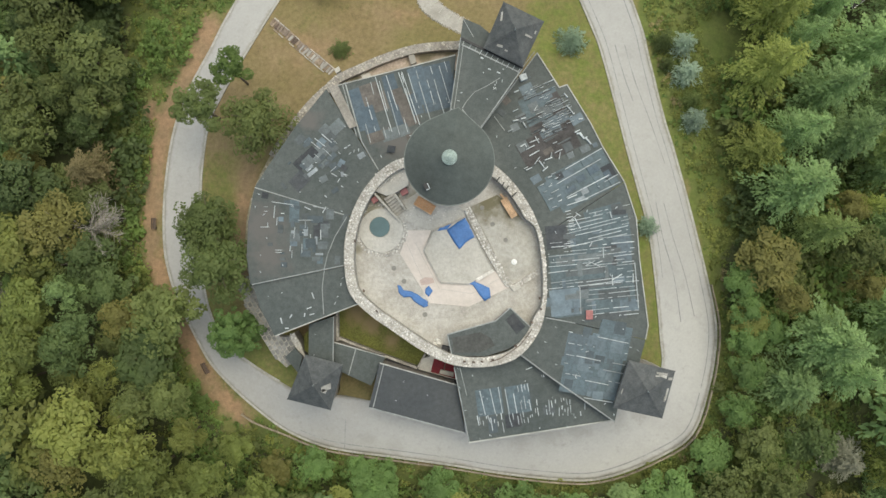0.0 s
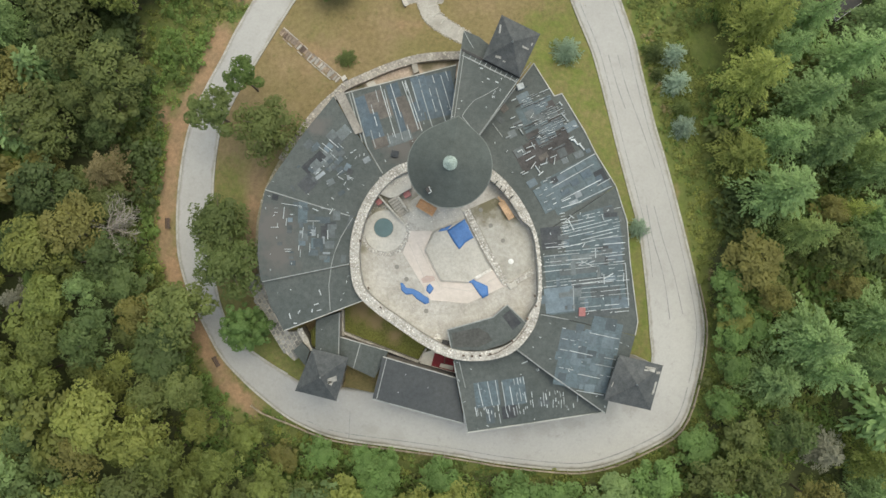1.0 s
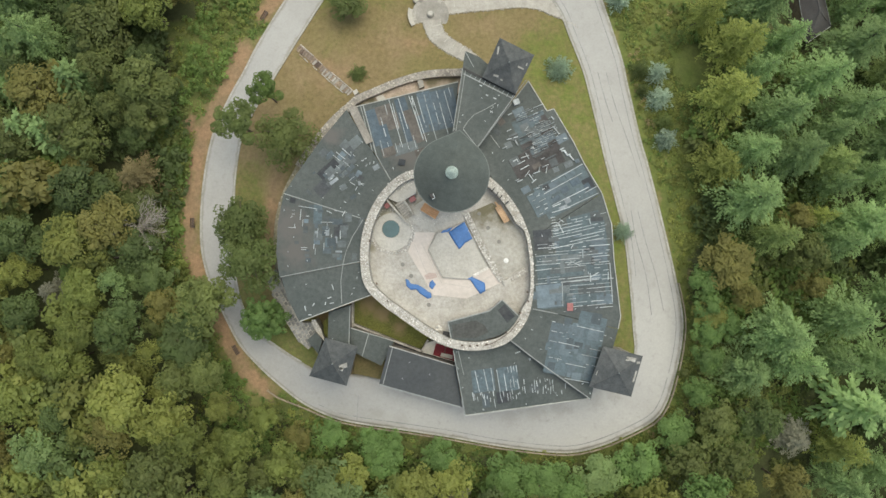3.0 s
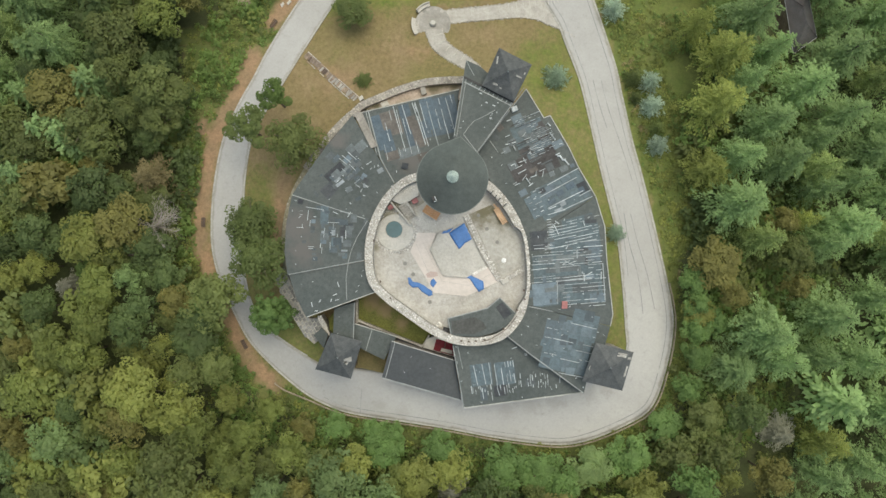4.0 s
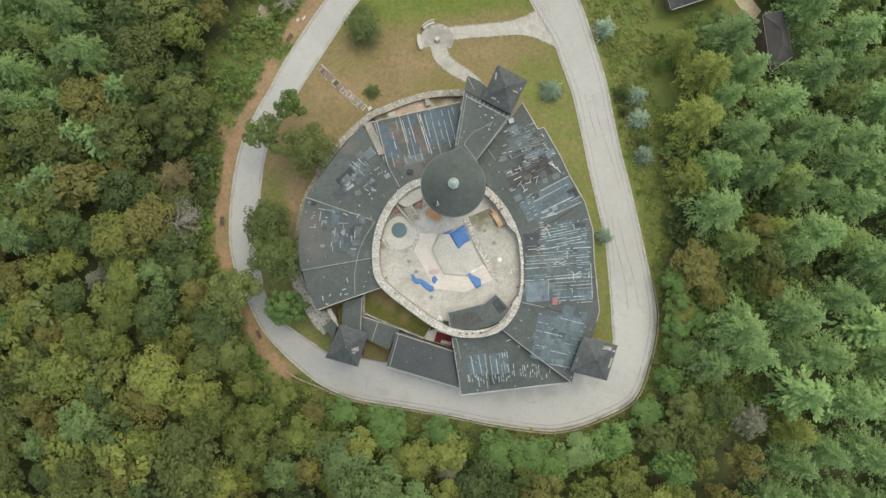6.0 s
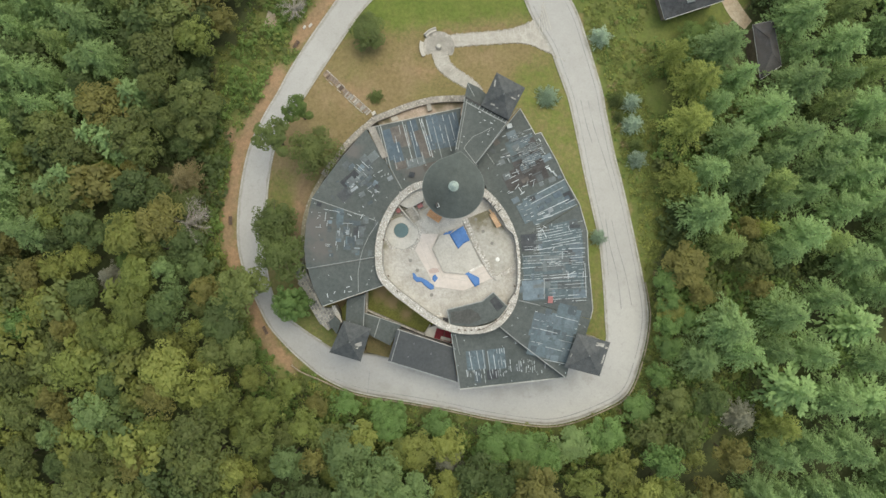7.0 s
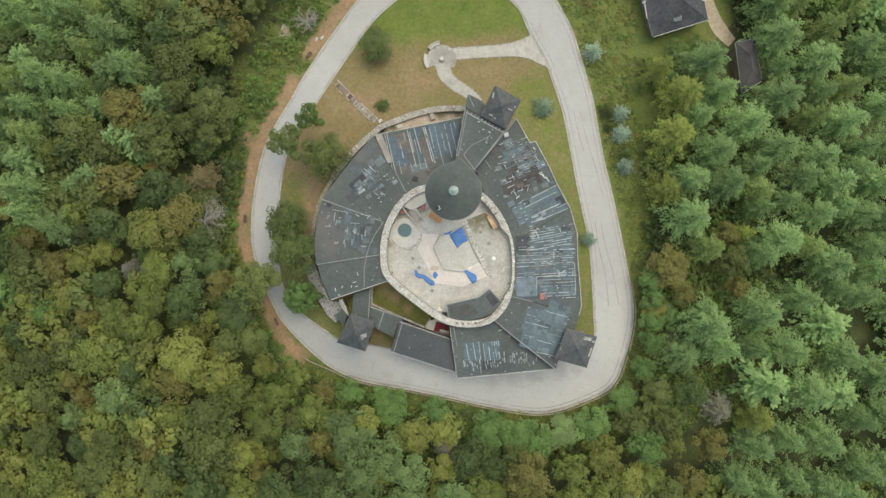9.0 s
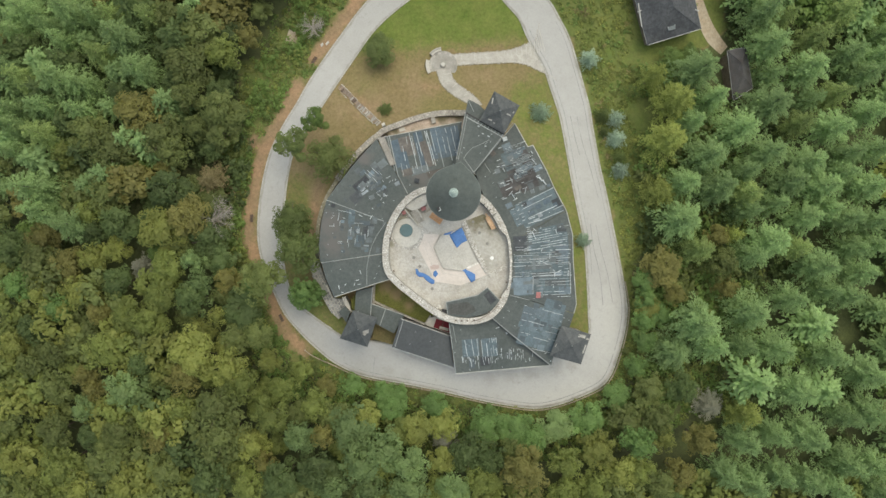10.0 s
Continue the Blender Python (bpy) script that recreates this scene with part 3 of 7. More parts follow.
def wall_half(x, y):
    """Half the parapet's thickness: thin on the east, thick elsewhere."""
    return 0.68 - 0.42 * smoothstep(9.5, 12.5, x) * (1 - smoothstep(3.0, 5.0, y)) * (1 - smoothstep(-7.0, -10.0, y))


oval_even = even(oval_line, 0.7, True)
oval_in = [b for (x, y), b in zip(oval_even, toward(oval_even, 1.0))]
oval_in = [(x + (bx - x) * 2 * wall_half(x, y), y + (by - y) * 2 * wall_half(x, y)) for (x, y), (bx, by) in zip(oval_even, oval_in)]
oval_mid = [((x + bx) / 2, (y + by) / 2) for (x, y), (bx, by) in zip(oval_even, oval_in)]


def two_line_wall(la, lb, z0, z1):
    bm = bmesh.new()
    rows = [[bm.verts.new((*p, z)) for p, z in ((a, z0), (a, z1), (b, z1), (b, z0))] for a, b in zip(la, lb)]
    n = len(rows)
    for i in range(n):
        r, q = rows[i], rows[(i + 1) % n]
        for j in range(3):
            bm.faces.new((r[j], r[j + 1], q[j + 1], q[j]))
    bmesh.ops.recalc_face_normals(bm, faces=bm.faces)
    return bm


wpart("wall_core", two_line_wall(oval_even, oval_in, -1.0, OVAL_Z - 0.06), "mortar", oval_wall)

court = part("courtyard_floor", prism(oval_mid[::2], 4.6, FLOOR_Z), "concrete")
tagged(court, "pale worn concrete courtyard floor", "floor", kind="structure")


def hip_tower(name, corners, z_eave, rise, mat, label, base=-5.0, group="square towers"):
    """A square stone tower under a pyramid roof; corners are those of the eaves."""
    c = sum((Vector(p) for p in corners), Vector((0, 0))) / len(corners)
    t = thing(name, (c.x, c.y, ground_z(c.x, c.y)), label, "tower", group)
    wall = [tuple(c + (Vector(p) - c) * 0.86) for p in corners]
    wpart("wall", prism(wall, base, z_eave - 0.2), "wall", t, "rough grey stone wall")
    bm = bmesh.new()
    n = len(corners)
    e = [bm.verts.new((x, y, z_eave)) for x, y in corners]
    lo = [bm.verts.new((x, y, z_eave - 0.25)) for x, y in corners]
    top = bm.verts.new((c.x, c.y, z_eave + rise))
    for i in range(n):
        j = (i + 1) % n
        mid = (e[i].co + e[j].co) / 2
        bm.faces.new((e[i], e[j], top))
        bm.faces.new((lo[i], lo[j], e[j], e[i]))
    bm.faces.new(lo[::-1])
    bmesh.ops.recalc_face_normals(bm, faces=bm.faces)
    roof = wpart("roof", bm, mat, t, "dark slate pyramid roof")
    tp = (c.x, c.y, z_eave + rise)
    for p in corners:
        wpart("ridge_cap", bars([((*p, z_eave), tp)], 0.14, 0.06, 0.01), mat, roof)
    wpart("finial", cyl(0.16, 0.03, 0.7, (c.x, c.y, z_eave + rise - 0.15), 8), "flashing", roof)
    return t, roof, c


tower_ne = hip_tower("square_tower", [(7.98, 32.66), (13.35, 30.05), (10.52, 24.01), (5.37, 26.55)], 11.0, 2.2, "roof_dark", "square stone tower with dark slate pyramid roof by the entrance porch")
tower_se = hip_tower("square_tower", [(25.04, -14.99), (31.28, -16.44), (29.53, -22.83), (22.91, -21.39)], 9.0, 1.6, "roof_dark", "square stone tower with dark pyramid roof and torn patches")
tower_sw = hip_tower("square_tower", [(-18.94, -14.52), (-13.74, -15.84), (-15.45, -22.13), (-21.43, -20.65)], 7.0, 2.6, "roof_dark", "square stone tower with dark pyramid roof and one bare patch")


def round_tower():
    r, cx, cy = 5.17, 0.72, 10.15
    ze, rise = 24.0, 3.0
    t = thing("round_tower", (cx, cy, FLOOR_Z), "tall round stone tower under a wide grey-green conical roof", "tower")
    wpart("wall", cyl(4.0, 4.0, ze + 1.0, (cx, cy, -1.0), 40), "stone", t, "pale stone shaft")
    # teardrop eave line: a circle drawn out to a point
    tip = Vector((1.75, 16.22))
    c = Vector((cx, cy))
    dv = tip - c
    a0 = math.atan2(dv.y, dv.x)
    half = math.acos(min(0.99, r / dv.length))
    n = 44
    rim = [tuple(c + r * Vector((math.cos(a0 + half + (2 * math.pi - 2 * half) * i / n), math.sin(a0 + half + (2 * math.pi - 2 * half) * i / n)))) for i in range(n + 1)]
    rim.append(tuple(tip))
    bm = bmesh.new()
    m = len(rim)
    rows = []
    for f, dz in ((1.0, -0.25), (1.0, 0.0), (0.66, 0.34), (0.33, 0.67), (0.09, 0.92)):
        rows.append([bm.verts.new((cx + (x - cx) * f, cy + (y - cy) * f, ze + (dz if dz < 0 else dz * rise))) for x, y in rim])
    for a, b in zip(rows, rows[1:]):
        for i in range(m):
            bm.faces.new((a[i], a[(i + 1) % m], b[(i + 1) % m], b[i]))
    bm.faces.new(rows[-1])
    bm.faces.new(rows[0][::-1])
    bmesh.ops.recalc_face_normals(bm, faces=bm.faces)
    roof = wpart("roof", bm, "cone", t, "grey-green felt conical roof")
    wpart("eave_trim", band(rim, 0.05, ze - 0.22, ze + 0.03, True), "cone_trim", roof)
    bm = cyl(0.86, 0.86, 0.3, (cx, cy, ze + rise * 0.86), 24)
    add_cyl(bm, 0.86, 0.12, 0.55, (cx, cy, ze + rise * 0.86 + 0.3), 24)
    cap = wpart("roof_cap", bm, "copper", roof, "pale green copper cap")
    wpart("finial", cyl(0.05, 0.02, 1.2, (cx, cy, ze + rise * 0.86 + 0.8), 8), "copper", cap)
    return t, roof


round_tower()

# ---------------------------------------------------------------- courtyard
FZ = FLOOR_Z


def flat(name, pts, z0, h, mat, label="", category="", parent=None, kind=""):
    """A slab on a plan polygon."""
    bm = prism(pts, z0, z0 + h)
    bmesh.ops.bevel(bm, geom=[e for e in bm.edges if len(e.link_faces) == 2 and e.calc_face_angle(0) > 1.2 and abs(e.verts[0].co.z - e.verts[1].co.z) < 1e-4 and e.verts[0].co.z > z0 + h * 0.5], offset=min(0.02, h * 0.3), segments=1, affect="EDGES")
    if parent is not None:
        return wpart(name, bm, mat, parent, label)
    return tagged(part(name, bm, mat), label, category, "", kind)


M["pinkish"] = weathered("pinkish_stain", (0.44, 0.345, 0.305), (0.385, 0.31, 0.27), 0.85, 0.6, 3, 0.15)
STAGE = [(-2.64, -0.23), (-1.32, 2.40), (3.02, 4.27), (6.90, -2.95), (3.57, -4.81), (-0.31, -4.58)]
deck = flat("board_deck", [(-4.82, 2.56), (-1.63, 2.56), (-2.64, -0.31), (-0.31, -4.66), (3.57, -4.90), (6.92, -3.03), (7.93, -2.88), (9.25, -5.21), (3.57, -7.93), (-1.87, -7.46), (-2.88, -5.60), (-5.91, -0.70)], FZ + 0.004, 0.06, "cream", "cream painted boarding laid round the stage", "decking")
for a, b in (((-3.80, 0.85), (-0.47, -5.51)), ((-0.31, -5.51), (3.96, -6.13)), ((3.96, -6.13), (8.23, -3.80)), ((-4.97, 0.70), (-1.55, -6.91))):
    wpart("board_joint", bars([((*a, FZ + 0.066), (*b, FZ + 0.066))], 0.05, 0.012), "concrete", deck)
flat("stain", [(-3.26, -4.35), (-2.48, -3.88), (-1.40, -3.96), (-1.16, -4.58), (-2.10, -4.89), (-2.95, -4.97)], FZ + 0.066, 0.006, "pinkish", "", "", deck)
stage = thing("stage", (*STAGE[0], FZ), "low six-sided concrete stage with a dark rim", "stage")
flat("slab", STAGE, FZ + 0.004, 0.25, "slab", "pale concrete slab", "", stage)
for i in range(6):
    a, b = STAGE[i], STAGE[(i + 1) % 6]
    if i != 3:
        wpart("rim", bars([((*a, FZ + 0.30), (*b, FZ + 0.30))], 0.16, 0.10), "kerb", stage, "dark worn rim")
wpart("rim", bars([((*STAGE[3], FZ + 0.30), (*(4.58, -4.27), FZ + 0.30))], 0.42, 0.16), "stone", stage, "pale stone kerb")


def tarp(pts, z, label, seed, h=0.07):
    """A crumpled plastic sheet with raised folds."""
    base = Vector((0, 0))
    for p in pts:
        base += Vector(p) / len(pts)
    bm = prism(pts, z, z + h)
    bmesh.ops.subdivide_edges(bm, edges=bm.edges, cuts=3, use_grid_fill=True)
    bmesh.ops.triangulate(bm, faces=bm.faces)
    for v in bm.verts:
        n = noise.noise(Vector((v.co.x * 1.4 + seed, v.co.y * 1.4, 0)))
        m = noise.noise(Vector((v.co.x * 3.5, v.co.y * 3.5 + seed, 0)))
        if v.co.z > z + h * 0.5:
            v.co.z += 0.12 * abs(n) + 0.06 * abs(m)
        d = Vector((v.co.x, v.co.y)) - base
        v.co.x += d.x * 0.06 * n
        v.co.y += d.y * 0.06 * m
    for f in bm.faces:
        f.smooth = True
    return tagged(part("tarpaulin", bm, "tarp"), label, "tarpaulin", "blue tarpaulins")


tarp([(0.46, 2.63), (1.70, 3.48), (3.02, 4.33), (3.72, 3.02), (4.33, 1.63), (3.17, 0.93), (2.24, -0.08), (1.47, 1.01)], FZ + 0.26, "bright blue tarpaulin spread over the stage", 1)
tarp([(-0.77, 2.48), (-0.46, 2.86), (1.24, 3.48), (0.54, 2.71)], FZ + 0.26, "narrow blue tarpaulin strip at the stage rim", 2)
tarp([(2.63, -4.57), (3.25, -4.18), (4.18, -4.03), (4.49, -4.49), (6.42, -5.34), (6.58, -6.66), (5.65, -7.12), (4.80, -5.96), (4.10, -4.95)], FZ + 0.07, "crumpled blue tarpaulin below the stage", 3)
tarp([(-2.40, -5.42), (-1.94, -5.03), (-1.39, -5.73), (-1.94, -6.58), (-2.48, -6.04)], FZ + 0.07, "small crumpled blue tarpaulin on the boards", 4)
tarp([(-6.27, -4.95), (-5.88, -4.95), (-5.42, -5.65), (-4.41, -5.81), (-3.56, -6.19), (-2.01, -7.28), (-2.01, -7.82), (-2.63, -8.05), (-3.95, -7.20), (-4.49, -6.58), (-5.42, -6.66), (-6.04, -6.04)], FZ + 0.01, "long rumpled blue tarpaulin on bare concrete", 5)

pool = thing("covered_pool", (*(-8.69, 3.02), FZ), "round pool basin under a teal cover", "pool")
px_, py_ = (-8.69, 3.02)
wpart("surround", cyl(3.1, 3.0, 0.18, (px_ + 0.2, py_ - 0.5, FZ + 0.003), 48), "slab", pool, "pale round concrete surround")
wpart("basin_rim", cyl(1.5, 1.46, 0.26, (px_, py_, FZ + 0.01), 36), "concrete", pool)
bm = cyl(1.38, 1.34, 0.06, (px_, py_, FZ + 0.272), 36)
wpart("cover", bm, "teal", pool, "teal cover")

# rubble stones for walls and edgings
STONES = []
srng = random.Random(3)
for i in range(8):
    bm = bmesh.new()
    bmesh.ops.create_icosphere(bm, subdivisions=1, radius=0.5)
    for v in bm.verts:
        v.co *= srng.uniform(0.8, 1.15)
        v.co.x = max(-0.42, min(0.42, v.co.x))
        v.co.y = max(-0.42, min(0.42, v.co.y))
        v.co.z = max(-0.4, min(0.36, v.co.z))
    STONES.append(mesh_of("stone", bm, "stone"))


# small rubble bedded in the wall tops, past counting


def rubble(line, width_at, z, size, parent, closed=False, rows=4, name="rubble", mat="stone", mood=0.9):
    pts = even(line, size * 0.95, closed)
    n = len(pts)
    bm = bmesh.new()
    bmesh.ops.create_icosphere(bm, subdivisions=1, radius=0.5)
    bv = np.array([v.co[:] for v in bm.verts])
    bf = np.array([[v.index for v in f.verts] for f in bm.faces])
    bm.free()
    V, F = [], []
    nr = np.random.default_rng(n)
    for i, (x, y) in enumerate(pts):
        a = pts[i - 1] if i or closed else pts[i]
        b = pts[(i + 1) % n] if closed else pts[min(i + 1, n - 1)]
        d = Vector((b[0] - a[0], b[1] - a[1])).normalized()
        w = width_at(x, y)
        k = max(2, int(round(rows * w / 0.84)))
        for r in range(k):
            if nr.random() > mood:
                continue
            o_ = ((r + 0.5) / k - 0.5) * 2 * w * 0.95 + nr.uniform(-0.3, 0.3) * size
            e = nr.uniform(-0.45, 0.45) * size
            c = np.array([x - d.y * o_ + d.x * e, y + d.x * o_ + d.y * e, (z(x, y) if callable(z) else z) - size * 0.12])
            sc = size * np.array([nr.uniform(0.6, 1.5), nr.uniform(0.6, 1.25), nr.uniform(0.35, 0.75)])
            th = nr.uniform(0, 6.28)
            v = bv * nr.uniform(0.8, 1.2, (len(bv), 1)) * sc
            v = np.stack([v[:, 0] * math.cos(th) - v[:, 1] * math.sin(th), v[:, 0] * math.sin(th) + v[:, 1] * math.cos(th), v[:, 2]], 1) + c
            F.append(bf + len(V) * len(bv))
            V.append(v)
    me = bpy.data.meshes.new(name)
    me.from_pydata(np.concatenate(V).tolist(), [], np.concatenate(F).tolist())
    me.materials.append(M[mat])
    ob = new(name, me)
    ob["kind"] = "stuff"
    return inner(parent, ob)


edging = thing("stone_edging", (*(-7.31, -0.70), FZ), "ring of rough pale stones round the pool terrace", "edging")
arc = [(px_ + 0.2 + 3.25 * math.cos(a), py_ - 0.5 + 3.25 * math.sin(a)) for a in np.linspace(2.9, 6.6, 30)]
rubble(arc, lambda x, y: 0.38, FZ + 0.12, 0.3, edging, False, 6)
terrace = thing("terrace_wall", (*(7.45, -2.25), FZ), "low rubble wall round the stained terrace", "wall")
t_line = [(3.26, 5.58), (5.12, 1.78), (7.14, -1.78), (9.07, -4.96)]
wpart("wall_core", band(even(t_line, 1.0), 0.5, FZ - 0.05, FZ + 0.28), "mortar", terrace)
rubble(t_line, lambda x, y: 0.5, FZ + 0.28, 0.32, terrace, False, 5)
t_line2 = [(9.62, -5.27), (11.71, -4.03), (13.42, -2.87)]
wpart("wall_core", band(even(t_line2, 1.0), 0.4, FZ - 0.05, FZ + 0.28), "mortar", terrace)
rubble(t_line2, lambda x, y: 0.4, FZ + 0.28, 0.32, terrace, False, 5)
flat("step", [(9.24, -5.20), (10.40, -4.58), (10.71, -5.36), (9.63, -5.82)], FZ + 0.004, 0.3, "slab", "pale block", "", terrace)
M["terrace"] = weathered("stained_concrete", (0.375, 0.36, 0.32), (0.27, 0.255, 0.21), 0.9, 0.22, 1.6, 0.2, 0.0, 0.0, 0.02, ((6.06, 6.13, 3.2), (9.39, 5.36, 2.6), (7.61, 7.45, 3.0)), (0.15, 0.135, 0.085))
tagged(flat("terrace_floor", [(3.80, 5.82), (7.45, 7.45), (9.39, 5.90), (11.72, 3.18), (12.89, 0.47), (13.28, -2.41), (9.39, -4.58), (7.45, -1.32)], FZ + 0.004, 0.08, "terrace"), "stained grey concrete terrace floor", "floor", kind="structure")
for q in ((5.36, 5.67), (6.83, 3.42), (8.62, 1.24)):
    tagged(part("drain_cover", cyl(0.32, 0.30, 0.03, (*q, FZ + 0.085), 16), "drain"), "small round dark drain cover in the terrace", "drain cover", "drain covers")
for q in ((-6.75, -2.64), (-5.36, -4.43), (-2.48, -9.01)):
    tagged(part("drain_cover", cyl(0.34, 0.32, 0.025, (*q, FZ + 0.003), 16), "drain"), "round dark drain cover in the courtyard floor", "drain cover", "drain covers")
bm = cyl(0.40, 0.36, 0.10, (*(9.77, -1.78), FZ + 0.085), 24)
add_cyl(bm, 0.1, 0.05, 0.08, (*(9.77, -1.78), FZ + 0.185), 12)
tagged(part("manhole_cap", bm, "white"), "round white cap on the terrace floor", "cap")

# joints cut as raised mortar lines across the yard
for pts in ([(-8.78, -1.63), (-3.65, -9.71)], [(-3.65, -9.71), (2.02, -9.25)], [(-4.82, 2.56), (-6.53, 0.08)]):
    wpart("floor_joint", bars([((*pts[0], FZ + 0.004), (*pts[1], FZ + 0.004))], 0.07, 0.02), "kerb", court)

# stairs and upper landing
landing = flat("stair_landing", [(-9.77, 8.08), (-8.62, 9.70), (-6.46, 10.85), (-4.77, 10.85), (-4.69, 8.70), (-6.46, 7.62), (-7.69, 7.23)], FZ - 0.02, 1.25, "slab", "raised rubble landing against the oval wall", "landing")
stair = thing("stone_stairs", (*(-6.50, 6.12), FZ), "short flight of worn stone stairs with side walls", "stairs")
sa, sb = Vector((-7.32, 7.32)), Vector((-5.66, 4.96))
sd = (sb - sa).normalized()
ang = math.degrees(math.atan2(sd.y, sd.x))
ln = (sb - sa).length
for i in range(7):
    c = sa + sd * ln * (i + 0.5) / 7
    wpart("step", box((ln / 7 - 0.01, 1.75, 1.2 - i * 0.165), (c.x, c.y, FZ + (1.2 - i * 0.165) / 2), ang, 0.02), "old_stone", stair)
for q0, q1, w in (((-9.89, 8.20), (-6.03, 3.94), 0.28), ((-6.67, 7.59), (-5.09, 5.33), 0.28)):
    wpart("side_wall", bars([((*q0, FZ + 1.0), (*q1, FZ + 0.45))], w, 0.8), "old_stone", stair)
paving = flat("rubble_paving", [(-4.82, 3.81), (-5.60, 4.90), (-4.82, 6.92), (-3.42, 7.85), (1.24, 6.92), (3.11, 5.52), (2.95, 4.43), (-1.48, 2.56), (-3.26, 3.03)], FZ + 0.003, 0.05, "slab", "pale trodden rubble paving below the tower", "paving")


# loose rubble trodden into the paving, and dirt gathered along the walls
rubble([(-4.66, 4.35), (-3.03, 5.36), (-0.70, 4.35), (2.41, 5.36)], lambda x, y: 1.2, FZ + 0.05, 0.2, paving, False, 8, "rubble", "stone", 0.3)
rubble([(-8.90, 9.44), (-7.21, 10.05), (-5.22, 9.90)], lambda x, y: 0.9, FZ + 1.23, 0.28, landing, False, 7, "rubble", "stone", 0.75)
rubble([(-11.65, 0.85), (-11.41, 3.57), (-10.56, 5.82), (-9.01, 6.91), (-7.30, 5.82)], lambda x, y: 0.75, FZ + 0.03, 0.22, edging, False, 6, "rubble", "moss", 0.6)
rubble([(-11.80, 1.24), (-11.57, 3.80), (-10.56, 6.13), (-8.70, 6.60)], lambda x, y: 0.7, FZ + 0.04, 0.18, edging, False, 6, "rubble", "stone", 0.4)


def crate(q, size, turn, label, mat="red"):
    t = thing("crate", (*q, FZ), label, "crate", "red crates", "", turn)
    s = size
    part("box", box((s, s * 0.9, 0.7), (0, 0, 0.35), 0, 0.03), mat, t)
    part("lid", box((s * 1.06, s * 0.96, 0.07), (0, 0, 0.74), 0, 0.02), mat, t)
    for k in (-1, 1):
        part("slat", box((0.08, s * 0.98, 0.02), (k * s * 0.3, 0, 0.786)), mat, t)
    return t


crate((-5.32, 7.86), 0.95, 28, "faded red wooden crate beside the stairs")
crate((-9.34, 6.71), 0.8, 35, "faded red wooden crate against the oval wall")


def counter(a, b, width, h, mat, label, back):
    a, b = Vector(a), Vector(b)
    c, d = (a + b) / 2, b - a
    t = thing("bench", (c.x, c.y, FZ), label, "bench", "wooden benches", "", math.degrees(math.atan2(d.y, d.x)))
    L = d.length
    for i in range(4):
        part("seat_board", box((L, width / 4 - 0.015, 0.06), (0, (i - 1.5) * width / 4, h), 0, 0.008), mat, t)
    for k in (-1, 1):
        part("leg", box((0.14, width * 0.9, h - 0.03), (k * L * 0.42, 0, (h - 0.03) / 2)), mat, t)
    if back:
        part("backrest", box((L, 0.08, 0.55), (0, back * width * 0.52, h + 0.28), 0, 0.01), mat, t)
        part("front_lip", box((L + 0.12, 0.09, 0.26), (0, -back * width * 0.53, h + 0.05), 0, 0.01), "tanwood", t, "pale front board")
        part("end_lip", box((0.09, width, 0.3), (-L * 0.5 - 0.05, 0, h + 0.06), 0, 0.01), "tanwood", t, "pale end board")
    return t


counter((-3.63, 6.64), (-1.31, 5.25), 1.25, 0.75, "orange", "orange varnished wooden bench below the tower", 1)
counter((8.26, 6.87), (9.80, 4.40), 1.0, 0.7, "tanwood", "long tan wooden bench by the oval wall", 0)
flat("plank", [(7.73, 7.49), (7.96, 7.65), (8.65, 6.88), (8.42, 6.64)], FZ + 0.3, 0.1, "tanwood", "loose tan plank leaning by the bench", "plank")

# flat-roofed shelter in the court
sh = [(0.61, -11.55), (3.98, -10.63), (7.11, -9.71), (9.10, -7.95), (11.91, -10.61), (10.76, -12.37), (8.85, -13.51), (5.80, -14.50), (1.22, -14.43)]
shelter = thing("shelter", (*(5.11, -12.31), FZ), "low flat-roofed shelter with worn dark felt inside the oval wall", "shelter")
M["drain_felt"] = weathered("bald_felt", (0.075, 0.076, 0.070), (0.055, 0.056, 0.052), 0.9, 0.6, 2.5, 0.25)
sroof = flat("roof", sh, 8.45, 0.25, "roof", "dark worn felt roof", "", shelter)
wpart("wall", prism([tuple(Vector(p) * 0.93 + Vector((5.81, -12.01)) * 0.07) for p in sh], FZ, 8.44), "wall", shelter)
flat("felt_patch", [(1.22, -12.00), (5.04, -11.23), (6.42, -12.00), (7.03, -13.07), (5.04, -13.98), (1.45, -13.98)], 8.705, 0.02, "drain_felt", "", "", sroof)
flat("felt_patch", [(8.41, -9.55), (9.48, -8.63), (11.16, -10.47), (9.93, -11.54)], 8.705, 0.02, "patch_dark", "", "", sroof)
for a, b in ((sh[0], sh[2]), (sh[2], sh[3]), (sh[3], sh[4]), (sh[0], sh[8])):
    wpart("edge_trim", bars([((*a, 8.72), (*b, 8.72))], 0.14, 0.10), "flashing", sroof)
tagged(part("box", box((1.0, 0.75, 0.8), (*(0.31, -13.60), FZ + 0.4), -12, 0.03), "black"), "black metal box by the shelter", "box")
heap = thing("rubble_heap", (*(-0.70, -12.77), FZ), "small heap of white rubble by the wall", "rubble")
for i in range(14):
    q = (-0.70, -12.77)
    m = pose(q[0] + srng.gauss(0, 0.35), q[1] + srng.gauss(0, 0.35), FZ + srng.uniform(0.1, 0.3), srng.uniform(0, 360), 20, srng.uniform(0, 360))
    share("stone", STONES[i % 8], heap, m @ Matrix.Scale(srng.uniform(0.25, 0.6), 4))

